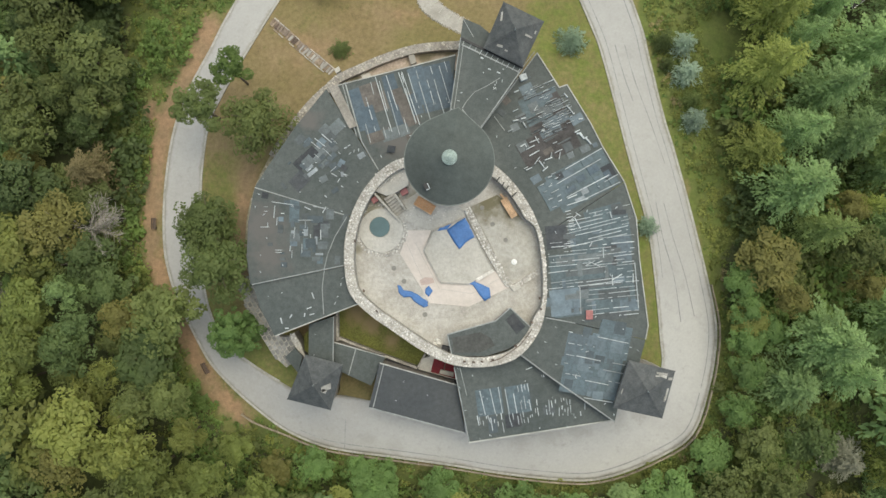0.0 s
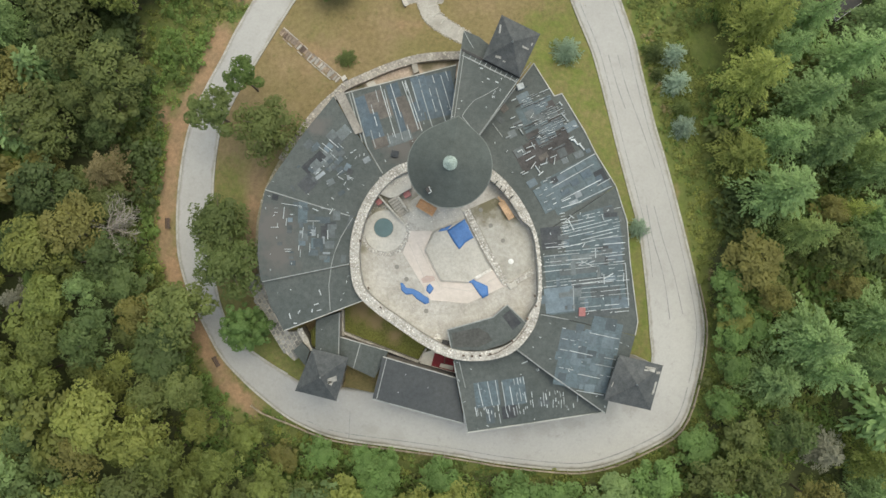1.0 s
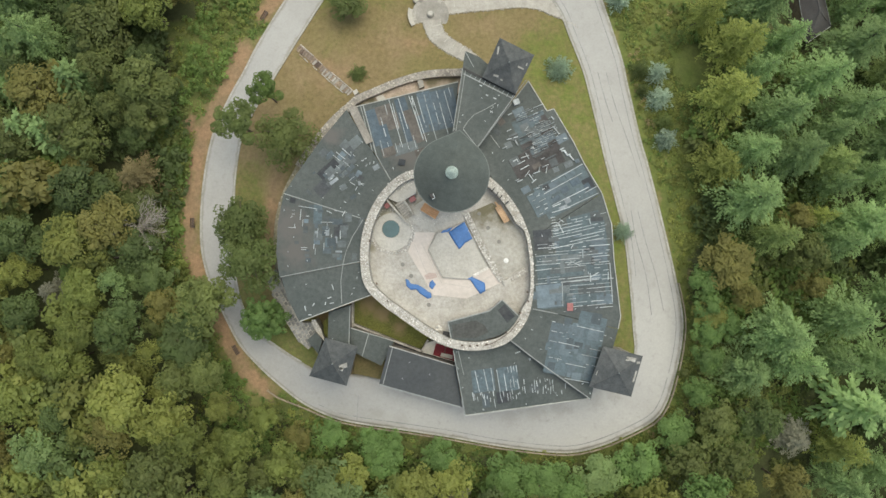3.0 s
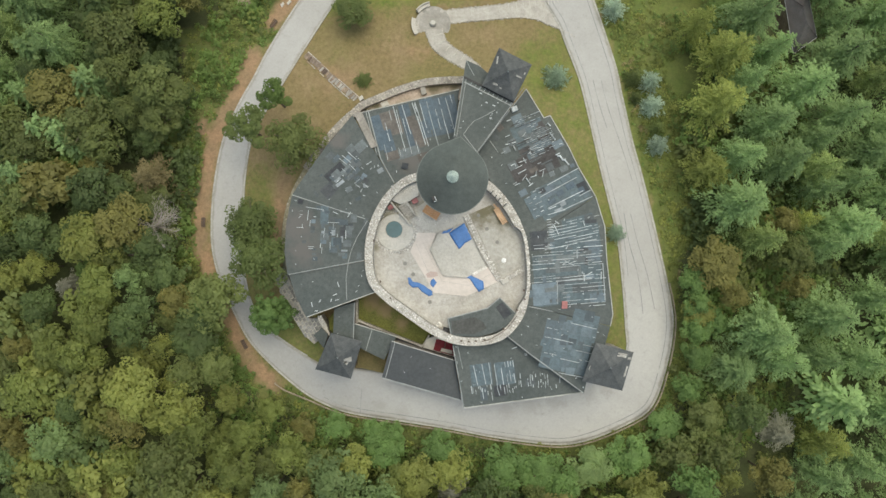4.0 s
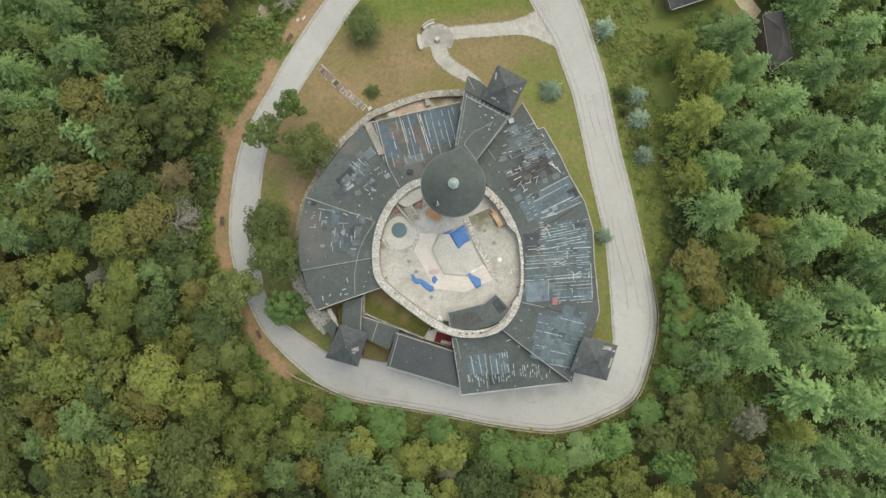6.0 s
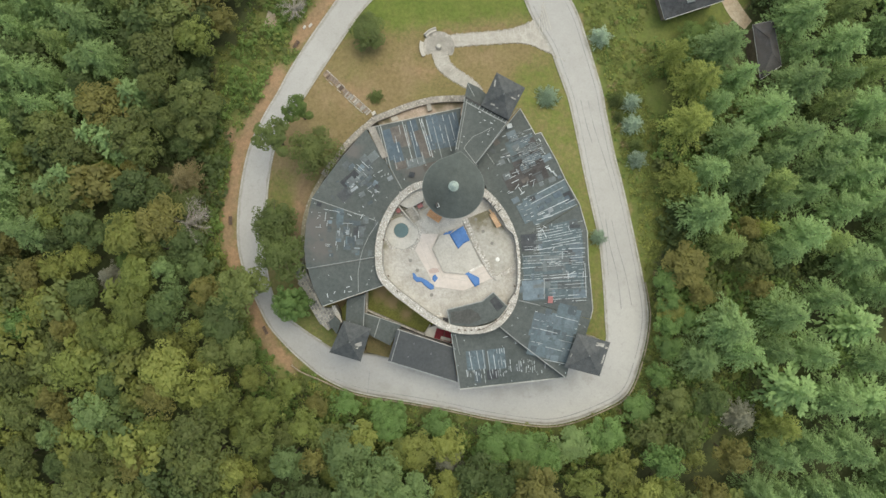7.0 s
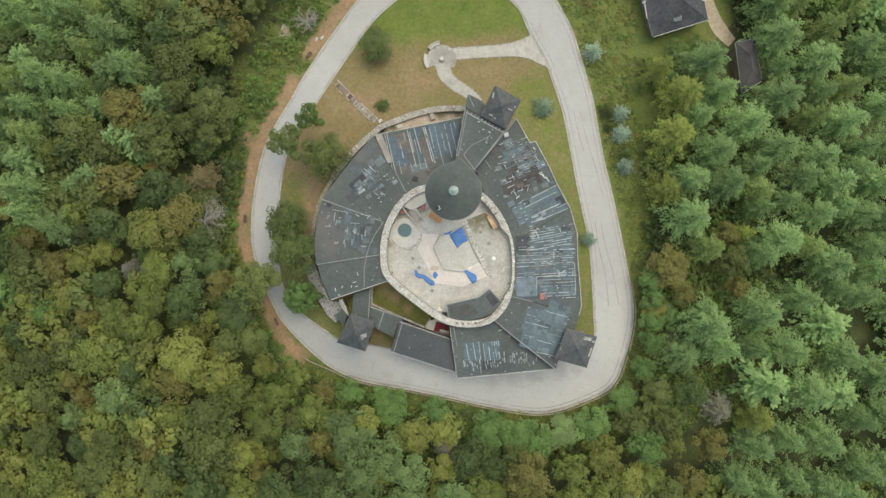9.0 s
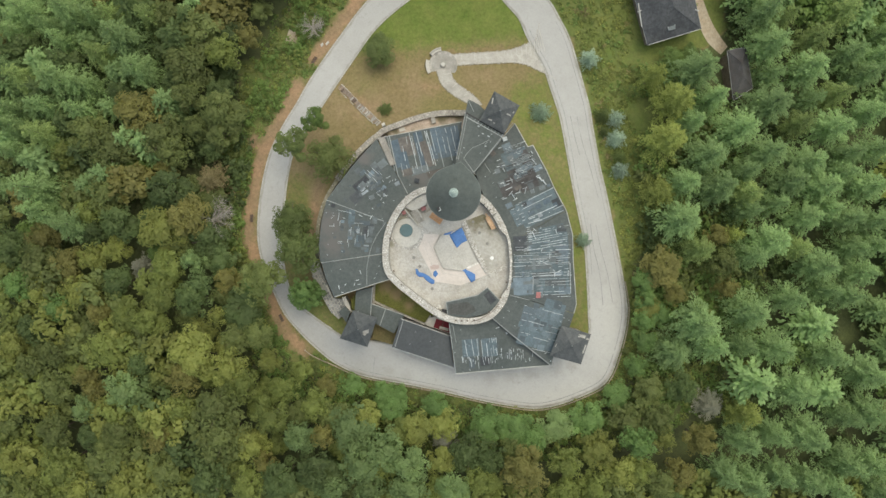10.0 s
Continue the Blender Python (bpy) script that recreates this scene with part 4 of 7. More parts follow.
# side courts between the wings
tagged(flat("grass_court", [(-15.64, -9.37), (-12.22, -7.74), (-1.96, -14.74), (-2.77, -17.03), (-8.23, -16.21), (-15.64, -13.44)], -1.5, 2.6, "court_grass"), "mown grass in the narrow side court", "grass", kind="structure")
tagged(flat("small_court", [(-20.20, -12.63), (-18.25, -10.18), (-18.25, -16.21), (-20.04, -14.74)], -1.5, 3.0, "court_grass"), "shady grass beside the link wing", "grass", kind="structure")
tagged(flat("south_court", [(-15.13, -17.19), (-9.21, -18.83), (-10.61, -22.28), (-15.13, -21.30)], -4.5, 4.6, "south_grass"), "dry worn grass between tower and hall", "grass", kind="structure")
cw = thing("court_wall", (*(-11.62, -13.64), 2.0), "low pale stone wall along the side court", "wall")
for a, b, w in (((-15.25, -9.23), (-15.16, -13.24), 0.35), ((-15.11, -12.78), (-8.04, -15.52), 0.35), ((-8.04, -15.52), (-3.70, -17.12), 0.35), ((-3.70, -17.12), (-2.57, -15.19), 0.25)):
    wpart("wall_run", bars([((*a, 1.6), (*b, 1.6))], w, 1.3), "mortar", cw)
tagged(flat("walkway", [(-8.15, -15.72), (2.53, -18.82), (2.28, -20.28), (-8.80, -17.03)], -1.5, 3.2, "black"), "dark sunken walkway beside the hall", "walkway", kind="structure")
entry = flat("entry_terrace", [(-2.91, -15.74), (-1.53, -15.25), (1.94, -16.06), (1.94, -18.80), (-3.55, -17.27)], -1.0, 3.4, "slab", "pale entry terrace under the oval wall", "terrace")
carpet = flat("carpet", [(-1.29, -15.74), (1.61, -16.38), (1.78, -18.64), (-1.78, -17.67)], 2.404, 0.02, "carpet", "dark red carpet on the entry terrace", "carpet")
flat("slab_block", [(-0.32, -17.27), (1.53, -17.67), (1.53, -18.32), (-0.56, -17.83)], 2.428, 0.3, "path", "pinkish stone slab on the carpet", "slab")
tagged(part("post", bars([((*(0.32, -16.26), 2.8), (*(0.16, -17.37), 2.8))], 0.14, 0.3), "rust"), "brown beam lying across the carpet", "beam")

rubble(oval_mid, wall_half, OVAL_Z - 0.06, 0.30, oval_wall, True, 5)
crack = [(6.24, -15.22), (7.69, -14.76), (9.21, -13.78), (10.35, -12.94), (11.19, -11.87), (11.95, -10.81)]
wpart("crack", bars([((*a, OVAL_Z + 0.1), (*b, OVAL_Z + 0.1)) for a, b in zip(crack, crack[1:])], 0.09, 0.1), "rust", oval_wall, "dark open joint")
for q, tn in (((13.01, -6.62), 10), ((13.17, -8.07), 20), ((11.95, -9.89), 40), ((5.25, -15.15), 80), ((4.11, -15.22), 85), ((2.89, -15.15), 90), ((6.70, -14.92), 70), ((9.74, -13.01), 50), ((-10.65, -5.63), 30), ((-8.90, -8.37), 40), ((-11.87, 1.07), 5)):
    wpart("dark_stone", box((0.24, 0.36, 0.16), (*q, OVAL_Z + 0.12), tn, 0.02), "rust", oval_wall, "dark stone")
for i, (a, b) in enumerate((((7.15, 9.06), (7.61, 9.67)), ((7.92, 8.45), (8.22, 8.98)), ((8.45, 7.99), (8.83, 8.52)), ((9.21, 7.00), (9.89, 7.61)))):
    wpart("iron_strap", bars([((*a, OVAL_Z + 0.28), (*b, OVAL_Z + 0.28))], 0.16, 0.1), "black", oval_wall)

# ---------------------------------------------------------------- roof patches, battens and seams
bmu = bmesh.new()
bmesh.ops.create_cube(bmu, size=1.0)
BATTEN = mesh_of("batten", bmu, "batten")
SHEETS = {}
M["patch_pale"] = weathered("pale_grey_sheet", (0.235, 0.26, 0.272), (0.165, 0.185, 0.195), 0.7, 0.6, 3, 0.25, 0.2)
M["patch_char"] = weathered("rotten_boards", (0.066, 0.062, 0.060), (0.045, 0.042, 0.040), 0.9, 0.6, 2.5, 0.35, 0.25)
M["patch_slate"] = weathered("slate_blue_felt", (0.094, 0.125, 0.140), (0.075, 0.098, 0.108), 0.65, 0.4, 1.8, 0.3)
M["patch_sky"] = weathered("faded_blue_sheet", (0.112, 0.143, 0.160), (0.088, 0.112, 0.126), 0.6, 0.4, 1.8, 0.25, 0.22)
M["patch_deep"] = weathered("deep_slate_sheet", (0.060, 0.076, 0.084), (0.075, 0.092, 0.10), 0.6, 0.4, 1.8, 0.25, 0.15)
M["patch_base"] = weathered("worn_blue_grey_felt", (0.082, 0.110, 0.120), (0.066, 0.086, 0.092), 0.65, 0.4, 1.8, 0.3)
M["patch_bare"] = weathered("bare_pale_boarding", (0.36, 0.35, 0.32), (0.24, 0.23, 0.20), 0.85, 0.8, 4, 0.3, 0.2)
for mk in ("patch_deep", "patch_sky", "patch_bare", "patch_char", "patch_base", "patch_slate", "patch_pale", "patch_blue", "patch_grey", "patch_navy", "patch_dark", "patch_brown", "batten"):
    bmu = bmesh.new()
    bmesh.ops.create_cube(bmu, size=1.0)
    SHEETS[mk] = mesh_of("roof_sheet", bmu, mk)
drng = random.Random(11)


def on_roof(w, x, y, turn):
    """A pose on a roof section's slope."""
    a = radians(turn)
    p0 = Vector(w.p((x, y)))
    xd = (Vector(w.p((x + math.cos(a), y + math.sin(a)))) - p0).normalized()
    n = Vector((w.slope * w.d.x, w.slope * w.d.y, 1)).normalized()
    yd = n.cross(xd)
    return Matrix(((xd.x, yd.x, n.x, p0.x), (xd.y, yd.y, n.y, p0.y), (xd.z, yd.z, n.z, p0.z), (0, 0, 0, 1)))


def sheet(w, q, size, turn, mat, lift=0.0):
    w.count += 1
    t = 0.012 + 0.0024 * w.count + lift
    m = on_roof(w, q[0], q[1], turn) @ Matrix.Translation((0, 0, t / 2)) @ Matrix.Diagonal((size[0], size[1], t, 1))
    share("roof_sheet", SHEETS[mat], w.roof, m)


def batten(w, q, length, turn, width=0.09):
    h = 0.06 + 0.0026 * w.count + drng.uniform(0, 0.05)
    m = on_roof(w, q[0], q[1], turn) @ Matrix.Translation((0, 0, h / 2)) @ Matrix.Diagonal((length, width, h, 1))
    share("batten", BATTEN, w.roof, m)


LONG, SHORT = (1.6, 2.6, 4.0, 5.5, 7.0), (0.3, 0.5, 0.7, 1.0, 1.5)


def batten_rows(w, a, b, turn, reach, gap, keep=0.75, width=0.085, lens=(0.6, 1.2, 2.0, 3.0, 4.4, 5.5), wild=1.5):
    """Rows of broken battens: row starts run from a to b, each row goes reach metres along turn."""
    a, b = Vector(a), Vector(b)
    n = max(1, int((b - a).length / gap))
    d = Vector((math.cos(radians(turn)), math.sin(radians(turn))))
    for i in range(n + 1):
        s = a + (b - a) * ((i + drng.uniform(-0.2, 0.2)) / max(n, 1))
        u = drng.uniform(0, 0.4)
        while u < reach - 0.2:
            ln = min(drng.choice(lens) * drng.uniform(0.7, 1.2), reach - u)
            if drng.random() < keep:
                c = s + d * (u + ln / 2)
                e0, e1 = c - d * ln / 2, c + d * ln / 2
                if inside(e0.x, e0.y, w.pts) and inside(e1.x, e1.y, w.pts):
                    batten(w, (c.x, c.y), ln, turn + drng.uniform(-wild, wild), width * drng.uniform(0.7, 1.3))
            u += ln + drng.uniform(0.1, 0.8)


def chips(w, n):
    """Small pale scraps lying about a roof."""
    xs, ys = [p[0] for p in w.pts], [p[1] for p in w.pts]
    for i in range(n):
        x, y = drng.uniform(min(xs), max(xs)), drng.uniform(min(ys), max(ys))
        if inside(x, y, w.pts):
            batten(w, (x, y), drng.uniform(0.12, 0.4), drng.uniform(0, 180), drng.uniform(0.05, 0.11))


def scatter(w, q, spread, n, turn, mats, lo=0.5, hi=1.8, thin=1.0):
    """Odd sheets laid about a place."""
    for i in range(n):
        x, y = q[0] + drng.gauss(0, spread[0]), q[1] + drng.gauss(0, spread[1])
        s = drng.uniform(lo, hi)
        if all(inside(x + i * s * 0.6, y + j * s * 0.6, w.pts) for i in (-1, 1) for j in (-1, 1)):
            sheet(w, (x, y), (s, s * drng.uniform(0.45, 0.9) * thin), turn + drng.choice((0, 0, 90)) + drng.uniform(-4, 4), drng.choice(mats))


# worn blue-grey felt under the loose sheets
sheet(w_e, (20.46, -4.57), (11.5, 8.6), 6, "patch_base")
sheet(w_e, (21.58, 1.63), (8.5, 5.2), 10, "patch_base")
sheet(w_e, (22.07, 4.51), (5.4, 2.6), 16, "patch_base")
sheet(w_se, (20.52, -16.24), (8.0, 8.0), -11, "patch_slate")
sheet(w_se, (23.38, -12.70), (4.6, 4.6), -11, "patch_slate")
sheet(w_ne, (19.08, 9.38), (9.0, 5.5), 28, "patch_base")
sheet(w_ne, (13.78, 19.04), (5.5, 5.0), 24, "patch_base")

# north-north-west: navy sheets with long pale battens
T = -72
sheet(w_nnw, (-0.78, 22.28), (6.4, 4.8), -77, "patch_navy")
sheet(w_nnw, (-3.26, 22.44), (5.4, 2.2), -75, "patch_navy")
for q, s, m in (((-11.02, 19.33), (6.0, 2.6), "patch_navy"), ((-10.02, 17.55), (5.0, 2.0), "patch_navy"), ((-6.83, 21.35), (5.5, 1.8), "patch_navy"), ((-6.52, 19.87), (6.2, 1.6), "patch_navy"), ((-9.94, 21.35), (3.0, 2.6), "patch_brown"), ((-8.70, 20.26), (2.6, 2.0), "patch_brown"), ((-4.81, 19.10), (4.6, 2.2), "patch_brown"), ((-6.06, 21.04), (2.2, 1.4), "patch_brown"), ((-3.80, 19.87), (3.0, 1.6), "patch_navy"), ((-6.49, 15.91), (1.6, 3.8), "patch_grey"), ((-3.01, 15.53), (1.4, 4.0), "patch_brown"), ((-9.19, 15.30), (1.5, 2.2), "patch_brown")):
    sheet(w_nnw, q, s, T, m)
batten_rows(w_nnw, (-12.14, 22.48), (1.40, 26.14), -74, 8.2, 1.02, 0.78, 0.078, LONG, 0.8)
for a, b in (((-5.67, 24.38), (-3.18, 17.00)), ((-6.13, 24.30), (-3.65, 17.31)), ((-9.32, 23.68), (-6.99, 16.07)), ((-7.84, 23.91), (-6.21, 19.02))):
    w_nnw.edge([a, b], 0.09, 0.14, "batten", "batten", 0.09)
batten_rows(w_nnw, (-10.40, 21.04), (1.24, 24.14), -74, 5.5, 2.0, 0.4, 0.09, SHORT)
w_nnw.edge([(-13.50, 22.94), (-11.12, 14.68), (-8.81, 10.81)], 0.16, 0.2)
w_nnw.edge([(-13.89, 22.78), (-11.59, 14.60), (-9.27, 10.50)], 0.12, 0.2)
w_nnw.edge([(-15.88, 22.22), (1.71, 26.73)], 0.14, 0.2, "trim", "eave_trim")
Wedge([(-15.82, 22.21), (-14.50, 22.60), (-11.70, 16.81), (-12.78, 16.43)], "pale_boards", 7.35, 0.09, None, 0.2, "pale weathered boarded gutter walk", False)

w_nw.edge([(-25.89, 8.47), (-13.07, 4.54)], 0.14, 0.14)
for q, size, turn, mat in (((-16.39, 13.38), (3.4, 1.39), 48, "patch_grey"), ((-17.63, 12.84), (2.63, 1.39), 48, "patch_grey"), ((-15.39, 15.54), (1.7, 1.39), 48, "patch_grey"), ((-14.54, 16.78), (2.01, 1.55), 42, "patch_grey"), ((-18.17, 13.07), (1.86, 1.39), 45, "patch_dark"), ((-19.49, 11.83), (1.86, 1.55), 45, "patch_dark"), ((-18.48, 11.29), (1.16, 1.01), 45, "patch_pale"), ((-17.86, 10.52), (1.55, 0.54), 38, "patch_pale"), ((-19.64, 9.36), (2.47, 2.01), 45, "patch_dark"), ((-19.64, 15.08), (1.39, 1.08), 45, "patch_grey"), ((-13.92, 11.68), (1.08, 0.85), 60, "patch_blue"), ((-13.53, 11.06), (0.77, 0.93), 60, "patch_dark"), ((-13.76, 10.21), (0.39, 0.7), 10, "patch_pale"), ((-11.14, 12.76), (1.01, 0.77), 30, "patch_pale"), ((-18.48, 14.77), (1.08, 0.85), 45, "patch_blue"), ((-16.7, 14.62), (1.24, 0.93), 48, "patch_blue"), ((-7.04, 13.61), (1.08, 0.93), -10, "patch_dark")):
    sheet(w_nw, q, size, turn, mat)
for q, length, turn, width in (((-15.93, 15.16), 1.86, -40, 0.19), ((-16.86, 14.62), 1.86, -38, 0.17), ((-17.48, 14.23), 1.55, -38, 0.17), ((-14.85, 10.13), 0.93, -30, 0.2), ((-15.0, 10.9), 1.08, 40, 0.12), ((-13.3, 13.84), 0.46, 20, 0.19), ((-12.68, 13.07), 0.46, 50, 0.19), ((-12.14, 13.38), 0.39, 80, 0.19), ((-11.52, 13.53), 0.39, 85, 0.19), ((-12.84, 14.15), 0.39, 30, 0.17), ((-16.01, 7.19), 0.39, -40, 0.26), ((-18.25, 10.9), 0.39, 30, 0.19), ((-19.1, 11.68), 0.23, 0, 0.19), ((-14.23, 9.36), 0.62, 60, 0.12)):
    batten(w_nw, q, length, turn, width * 0.56)
GREYS = ["patch_grey", "patch_deep", "patch_deep"]
scatter(w_nw, (-17.3, 13.2), (2.0, 1.7), 10, 46, GREYS, 0.6, 1.5)
scatter(w_nw, (-14.6, 10.6), (1.8, 1.5), 7, 30, GREYS, 0.5, 1.1)
scatter(w_nw, (-21.0, 10.6), (1.6, 1.2), 4, 40, GREYS, 0.5, 1.1)
batten_rows(w_nw, (-18.6, 12.2), (-15.4, 15.2), -42, 2.6, 0.6, 0.3, 0.06, SHORT, 6)
batten_rows(w_nw, (-16.2, 11.6), (-13.2, 10.2), -35, 2.0, 0.6, 0.3, 0.06, SHORT, 20)

# west
w_w.edge([(-26.23, -4.88), (-13.53, -2.23)], 0.14, 0.14)
for q, size, turn, mat in (((-20.34, 5.18), (1.39, 3.09), 0, "patch_slate"), ((-20.42, 1.93), (0.77, 1.24), 0, "patch_pale"), ((-20.42, 0.85), (1.01, 0.93), 0, "patch_blue"), ((-18.79, 4.41), (1.08, 0.93), 0, "patch_grey"), ((-18.79, 2.4), (0.7, 1.24), 0, "patch_pale"), ((-16.32, 3.4), (1.55, 0.93), 0, "patch_dark"), ((-17.24, 2.4), (0.93, 1.7), 0, "patch_dark"), ((-15.39, 4.72), (1.08, 1.39), 0, "patch_grey"), ((-16.16, 2.24), (1.08, 1.39), 0, "patch_grey"), ((-17.32, 1.16), (0.39, 1.08), 0, "patch_pale"), ((-16.24, 0.7), (1.01, 0.62), 0, "patch_blue"), ((-16.86, -0.7), (1.08, 0.31), 0, "patch_pale"), ((-16.78, -1.55), (0.85, 0.93), 0, "patch_slate"), ((-24.44, 7.35), (0.93, 0.85), -12, "patch_dark"), ((-22.19, 4.1), (0.7, 0.62), 0, "patch_blue"), ((-18.79, 0.7), (0.62, 1.55), 0, "patch_slate"), ((-13.46, 3.79), (0.62, 2.01), -20, "patch_grey")):
    sheet(w_w, q, size, turn, mat)
for q, length, turn, width in (((-18.79, 3.94), 2.01, 0, 0.15), ((-18.79, 3.33), 0.93, 90, 0.15), ((-22.5, -0.15), 1.01, 0, 0.15), ((-22.5, -0.46), 0.85, 0, 0.15), ((-21.96, 4.87), 0.46, 0, 0.19), ((-23.12, 5.1), 1.7, 85, 0.14), ((-22.74, 3.79), 1.08, 85, 0.12), ((-24.28, 5.8), 0.54, 0, 0.12), ((-24.44, 3.02), 1.16, 0, 0.14), ((-24.05, 3.33), 0.62, 90, 0.12), ((-20.65, -0.7), 1.08, 88, 0.15), ((-20.57, 5.95), 0.39, -60, 0.23), ((-18.48, 5.57), 0.93, -25, 0.23), ((-16.94, 5.72), 1.55, -10, 0.26), ((-16.16, 5.34), 0.93, 60, 0.19), ((-21.96, 6.26), 3.09, -8, 0.12), ((-24.28, 5.18), 0.46, 0, 0.12), ((-19.26, 0.08), 1.24, 90, 0.12)):
    batten(w_w, q, length, turn, width * 0.5)
scatter(w_w, (-18.2, 1.4), (2.0, 1.8), 14, 0, GREYS, 0.6, 1.5)
scatter(w_w, (-20.4, 4.0), (1.6, 1.4), 6, 0, GREYS, 0.5, 1.2)
scatter(w_w, (-23.2, 1.5), (1.2, 2.4), 4, 0, GREYS, 0.5, 1.0)
batten_rows(w_w, (-21.0, 3.4), (-16.6, 3.2), -90, 4.0, 0.7, 0.22, 0.055, SHORT, 6)
w_w.edge([(-13.07, 4.38), (-14.74, 1.62), (-15.70, -0.70), (-16.18, -2.71)], 0.10, 0.10)
w_sw.edge([(-16.18, -2.79), (-16.50, -5.35), (-16.30, -8.93)], 0.10, 0.10)
w_sw.edge([(-23.06, -11.96), (-11.53, -7.46)], 0.14, 0.2, "trim", "eave_trim")
for q, s, t in (((-17.78, -6.37), 0.9, -70), ((-18.32, -8.07), 0.7, 20), ((-17.93, -8.93), 0.7, 15), ((-21.43, -10.87), 0.5, 0), ((-20.88, -9.24), 0.6, 60), ((-22.20, -9.86), 0.8, -75), ((-18.94, -9.01), 0.5, 80)):
    batten(w_sw, q, s, t, 0.14)

# north wing
w_n.edge([(2.34, 28.10), (0.97, 18.20)], 0.12, 0.2)
w_n.edge([(2.79, 27.88), (1.42, 18.27)], 0.10, 0.14)
w_n.edge([(10.62, 24.11), (4.85, 15.88)], 0.14, 0.2)
w_n.edge([(7.57, 22.71), (5.85, 21.66), (4.20, 20.84), (3.22, 19.71), (2.55, 18.66)], 0.08, 0.1)
w_n.edge([(2.54, 18.53), (5.15, 15.29)], 0.10, 0.12)
w_n.edge([(2.49, 27.20), (10.25, 23.43)], 0.16, 0.1)
w_n.edge([(2.41, 28.03), (10.62, 24.03)], 0.3, 0.24, "black", "gutter", 0.02)
for f in np.linspace(0.12, 0.95, 10):
    a, b = Vector((2.49, 27.95)), Vector((10.32, 24.11))
    c = a + (b - a) * float(f)
    batten(w_n, (c.x + 0.2, c.y - 0.5), 0.9, 60, 0.07)
for q, s in (((5.20, 25.39), 0.4), ((6.18, 23.88), 0.4), ((7.38, 23.43), 0.5)):
    batten(w_n, q, s, -20, 0.16)

# north-east and east: slipped sheets and rows of battens
w_ne.edge([(12.97, 27.02), (5.04, 16.28)], 0.14, 0.2)
w_ne.edge([(12.58, 27.17), (4.74, 16.58)], 0.10, 0.2)
w_ne.edge([(12.97, 27.02), (15.99, 22.24), (17.09, 22.63), (20.32, 17.28), (21.97, 13.99), (24.88, 9.23)], 0.14, 0.2, "trim", "eave_trim")
w_e.edge([(24.88, 9.16), (26.53, 4.23), (27.00, -1.49), (28.22, -10.48), (27.83, -12.43)], 0.14, 0.2, "trim", "eave_trim")
w_ne.edge([(6.96, 18.13), (8.43, 16.17)], 0.10, 0.12)
sheet(w_ne, (10.97, 23.49), (1.0, 0.85), 20, "batten", 0.5)
for q, size, mat in (((14.55, 16.18), (4.6, 3.4), "patch_char"), ((12.6, 13.6), (4.4, 3.6), "patch_char"), ((16.6, 14.4), (4.2, 2.6), "patch_char"), ((16.6, 17.6), (1.8, 3.6), "patch_char"), ((22.70, 10.61), (1.6, 2.0), "patch_dark"), ((15.6, 20.4), (1.4, 2.4), "patch_char")):
    sheet(w_ne, q, size, 28, mat)
for q, size, turn, mat in (((11.6, 21.73), (1.86, 1.86), 26, "patch_sky"), ((13.46, 20.8), (3.09, 1.24), 26, "patch_sky"), ((14.54, 19.26), (4.02, 1.39), 26, "patch_grey"), ((15.47, 17.71), (3.71, 1.39), 26, "patch_sky"), ((14.77, 16.16), (3.09, 1.08), 26, "patch_sky"), ((12.45, 19.41), (1.39, 1.39), 26, "patch_grey"), ((10.67, 18.02), (1.39, 0.93), 26, "patch_grey"), ((9.82, 16.63), (1.16, 1.01), 26, "patch_grey"), ((10.9, 14.0), (1.55, 1.31), 30, "patch_grey"), ((14.23, 15.7), (0.62, 0.62), 60, "patch_grey"), ((14.38, 13.38), (1.39, 0.77), 30, "patch_brown"), ((18.4, 17.86), (1.86, 1.24), 30, "patch_sky"), ((17.09, 14.0), (1.24, 1.24), 26, "patch_grey"), ((17.48, 12.84), (0.93, 0.85), 26, "patch_grey"), ((19.49, 13.76), (1.39, 1.01), 26, "patch_grey"), ((20.88, 14.31), (0.7, 0.62), 26, "patch_blue"), ((8.04, 18.64), (0.77, 1.08), 50, "patch_grey"), ((8.43, 20.57), (1.08, 1.7), 40, "patch_brown")):
    sheet(w_ne, q, size, turn, mat)
for q, size, turn, mat in (((12.68, 9.51), (1.39, 1.08), 30, "patch_blue"), ((14.23, 8.2), (2.32, 1.86), 30, "patch_slate"), ((15.31, 6.57), (2.63, 2.01), 28, "patch_slate"), ((15.93, 8.2), (2.01, 2.32), 28, "patch_slate"), ((17.17, 9.98), (2.01, 1.7), 28, "patch_blue"), ((15.93, 9.98), (0.93, 0.93), 28, "patch_dark"), ((19.33, 7.97), (1.01, 0.93), 28, "patch_pale"), ((18.71, 6.81), (1.39, 0.54), 24, "patch_pale"), ((18.87, 9.67), (1.24, 0.93), 28, "patch_navy"), ((20.57, 10.9), (1.55, 1.08), 28, "patch_navy"), ((21.34, 9.51), (1.24, 1.08), 28, "patch_slate"), ((22.5, 10.28), (0.93, 0.93), 28, "patch_navy"), ((23.28, 9.51), (1.08, 0.93), 28, "patch_slate"), ((19.8, 12.06), (1.7, 0.93), 28, "patch_slate"), ((17.48, 8.2), (1.39, 0.77), 28, "patch_navy")):
    sheet(w_ne, q, size, turn, mat)
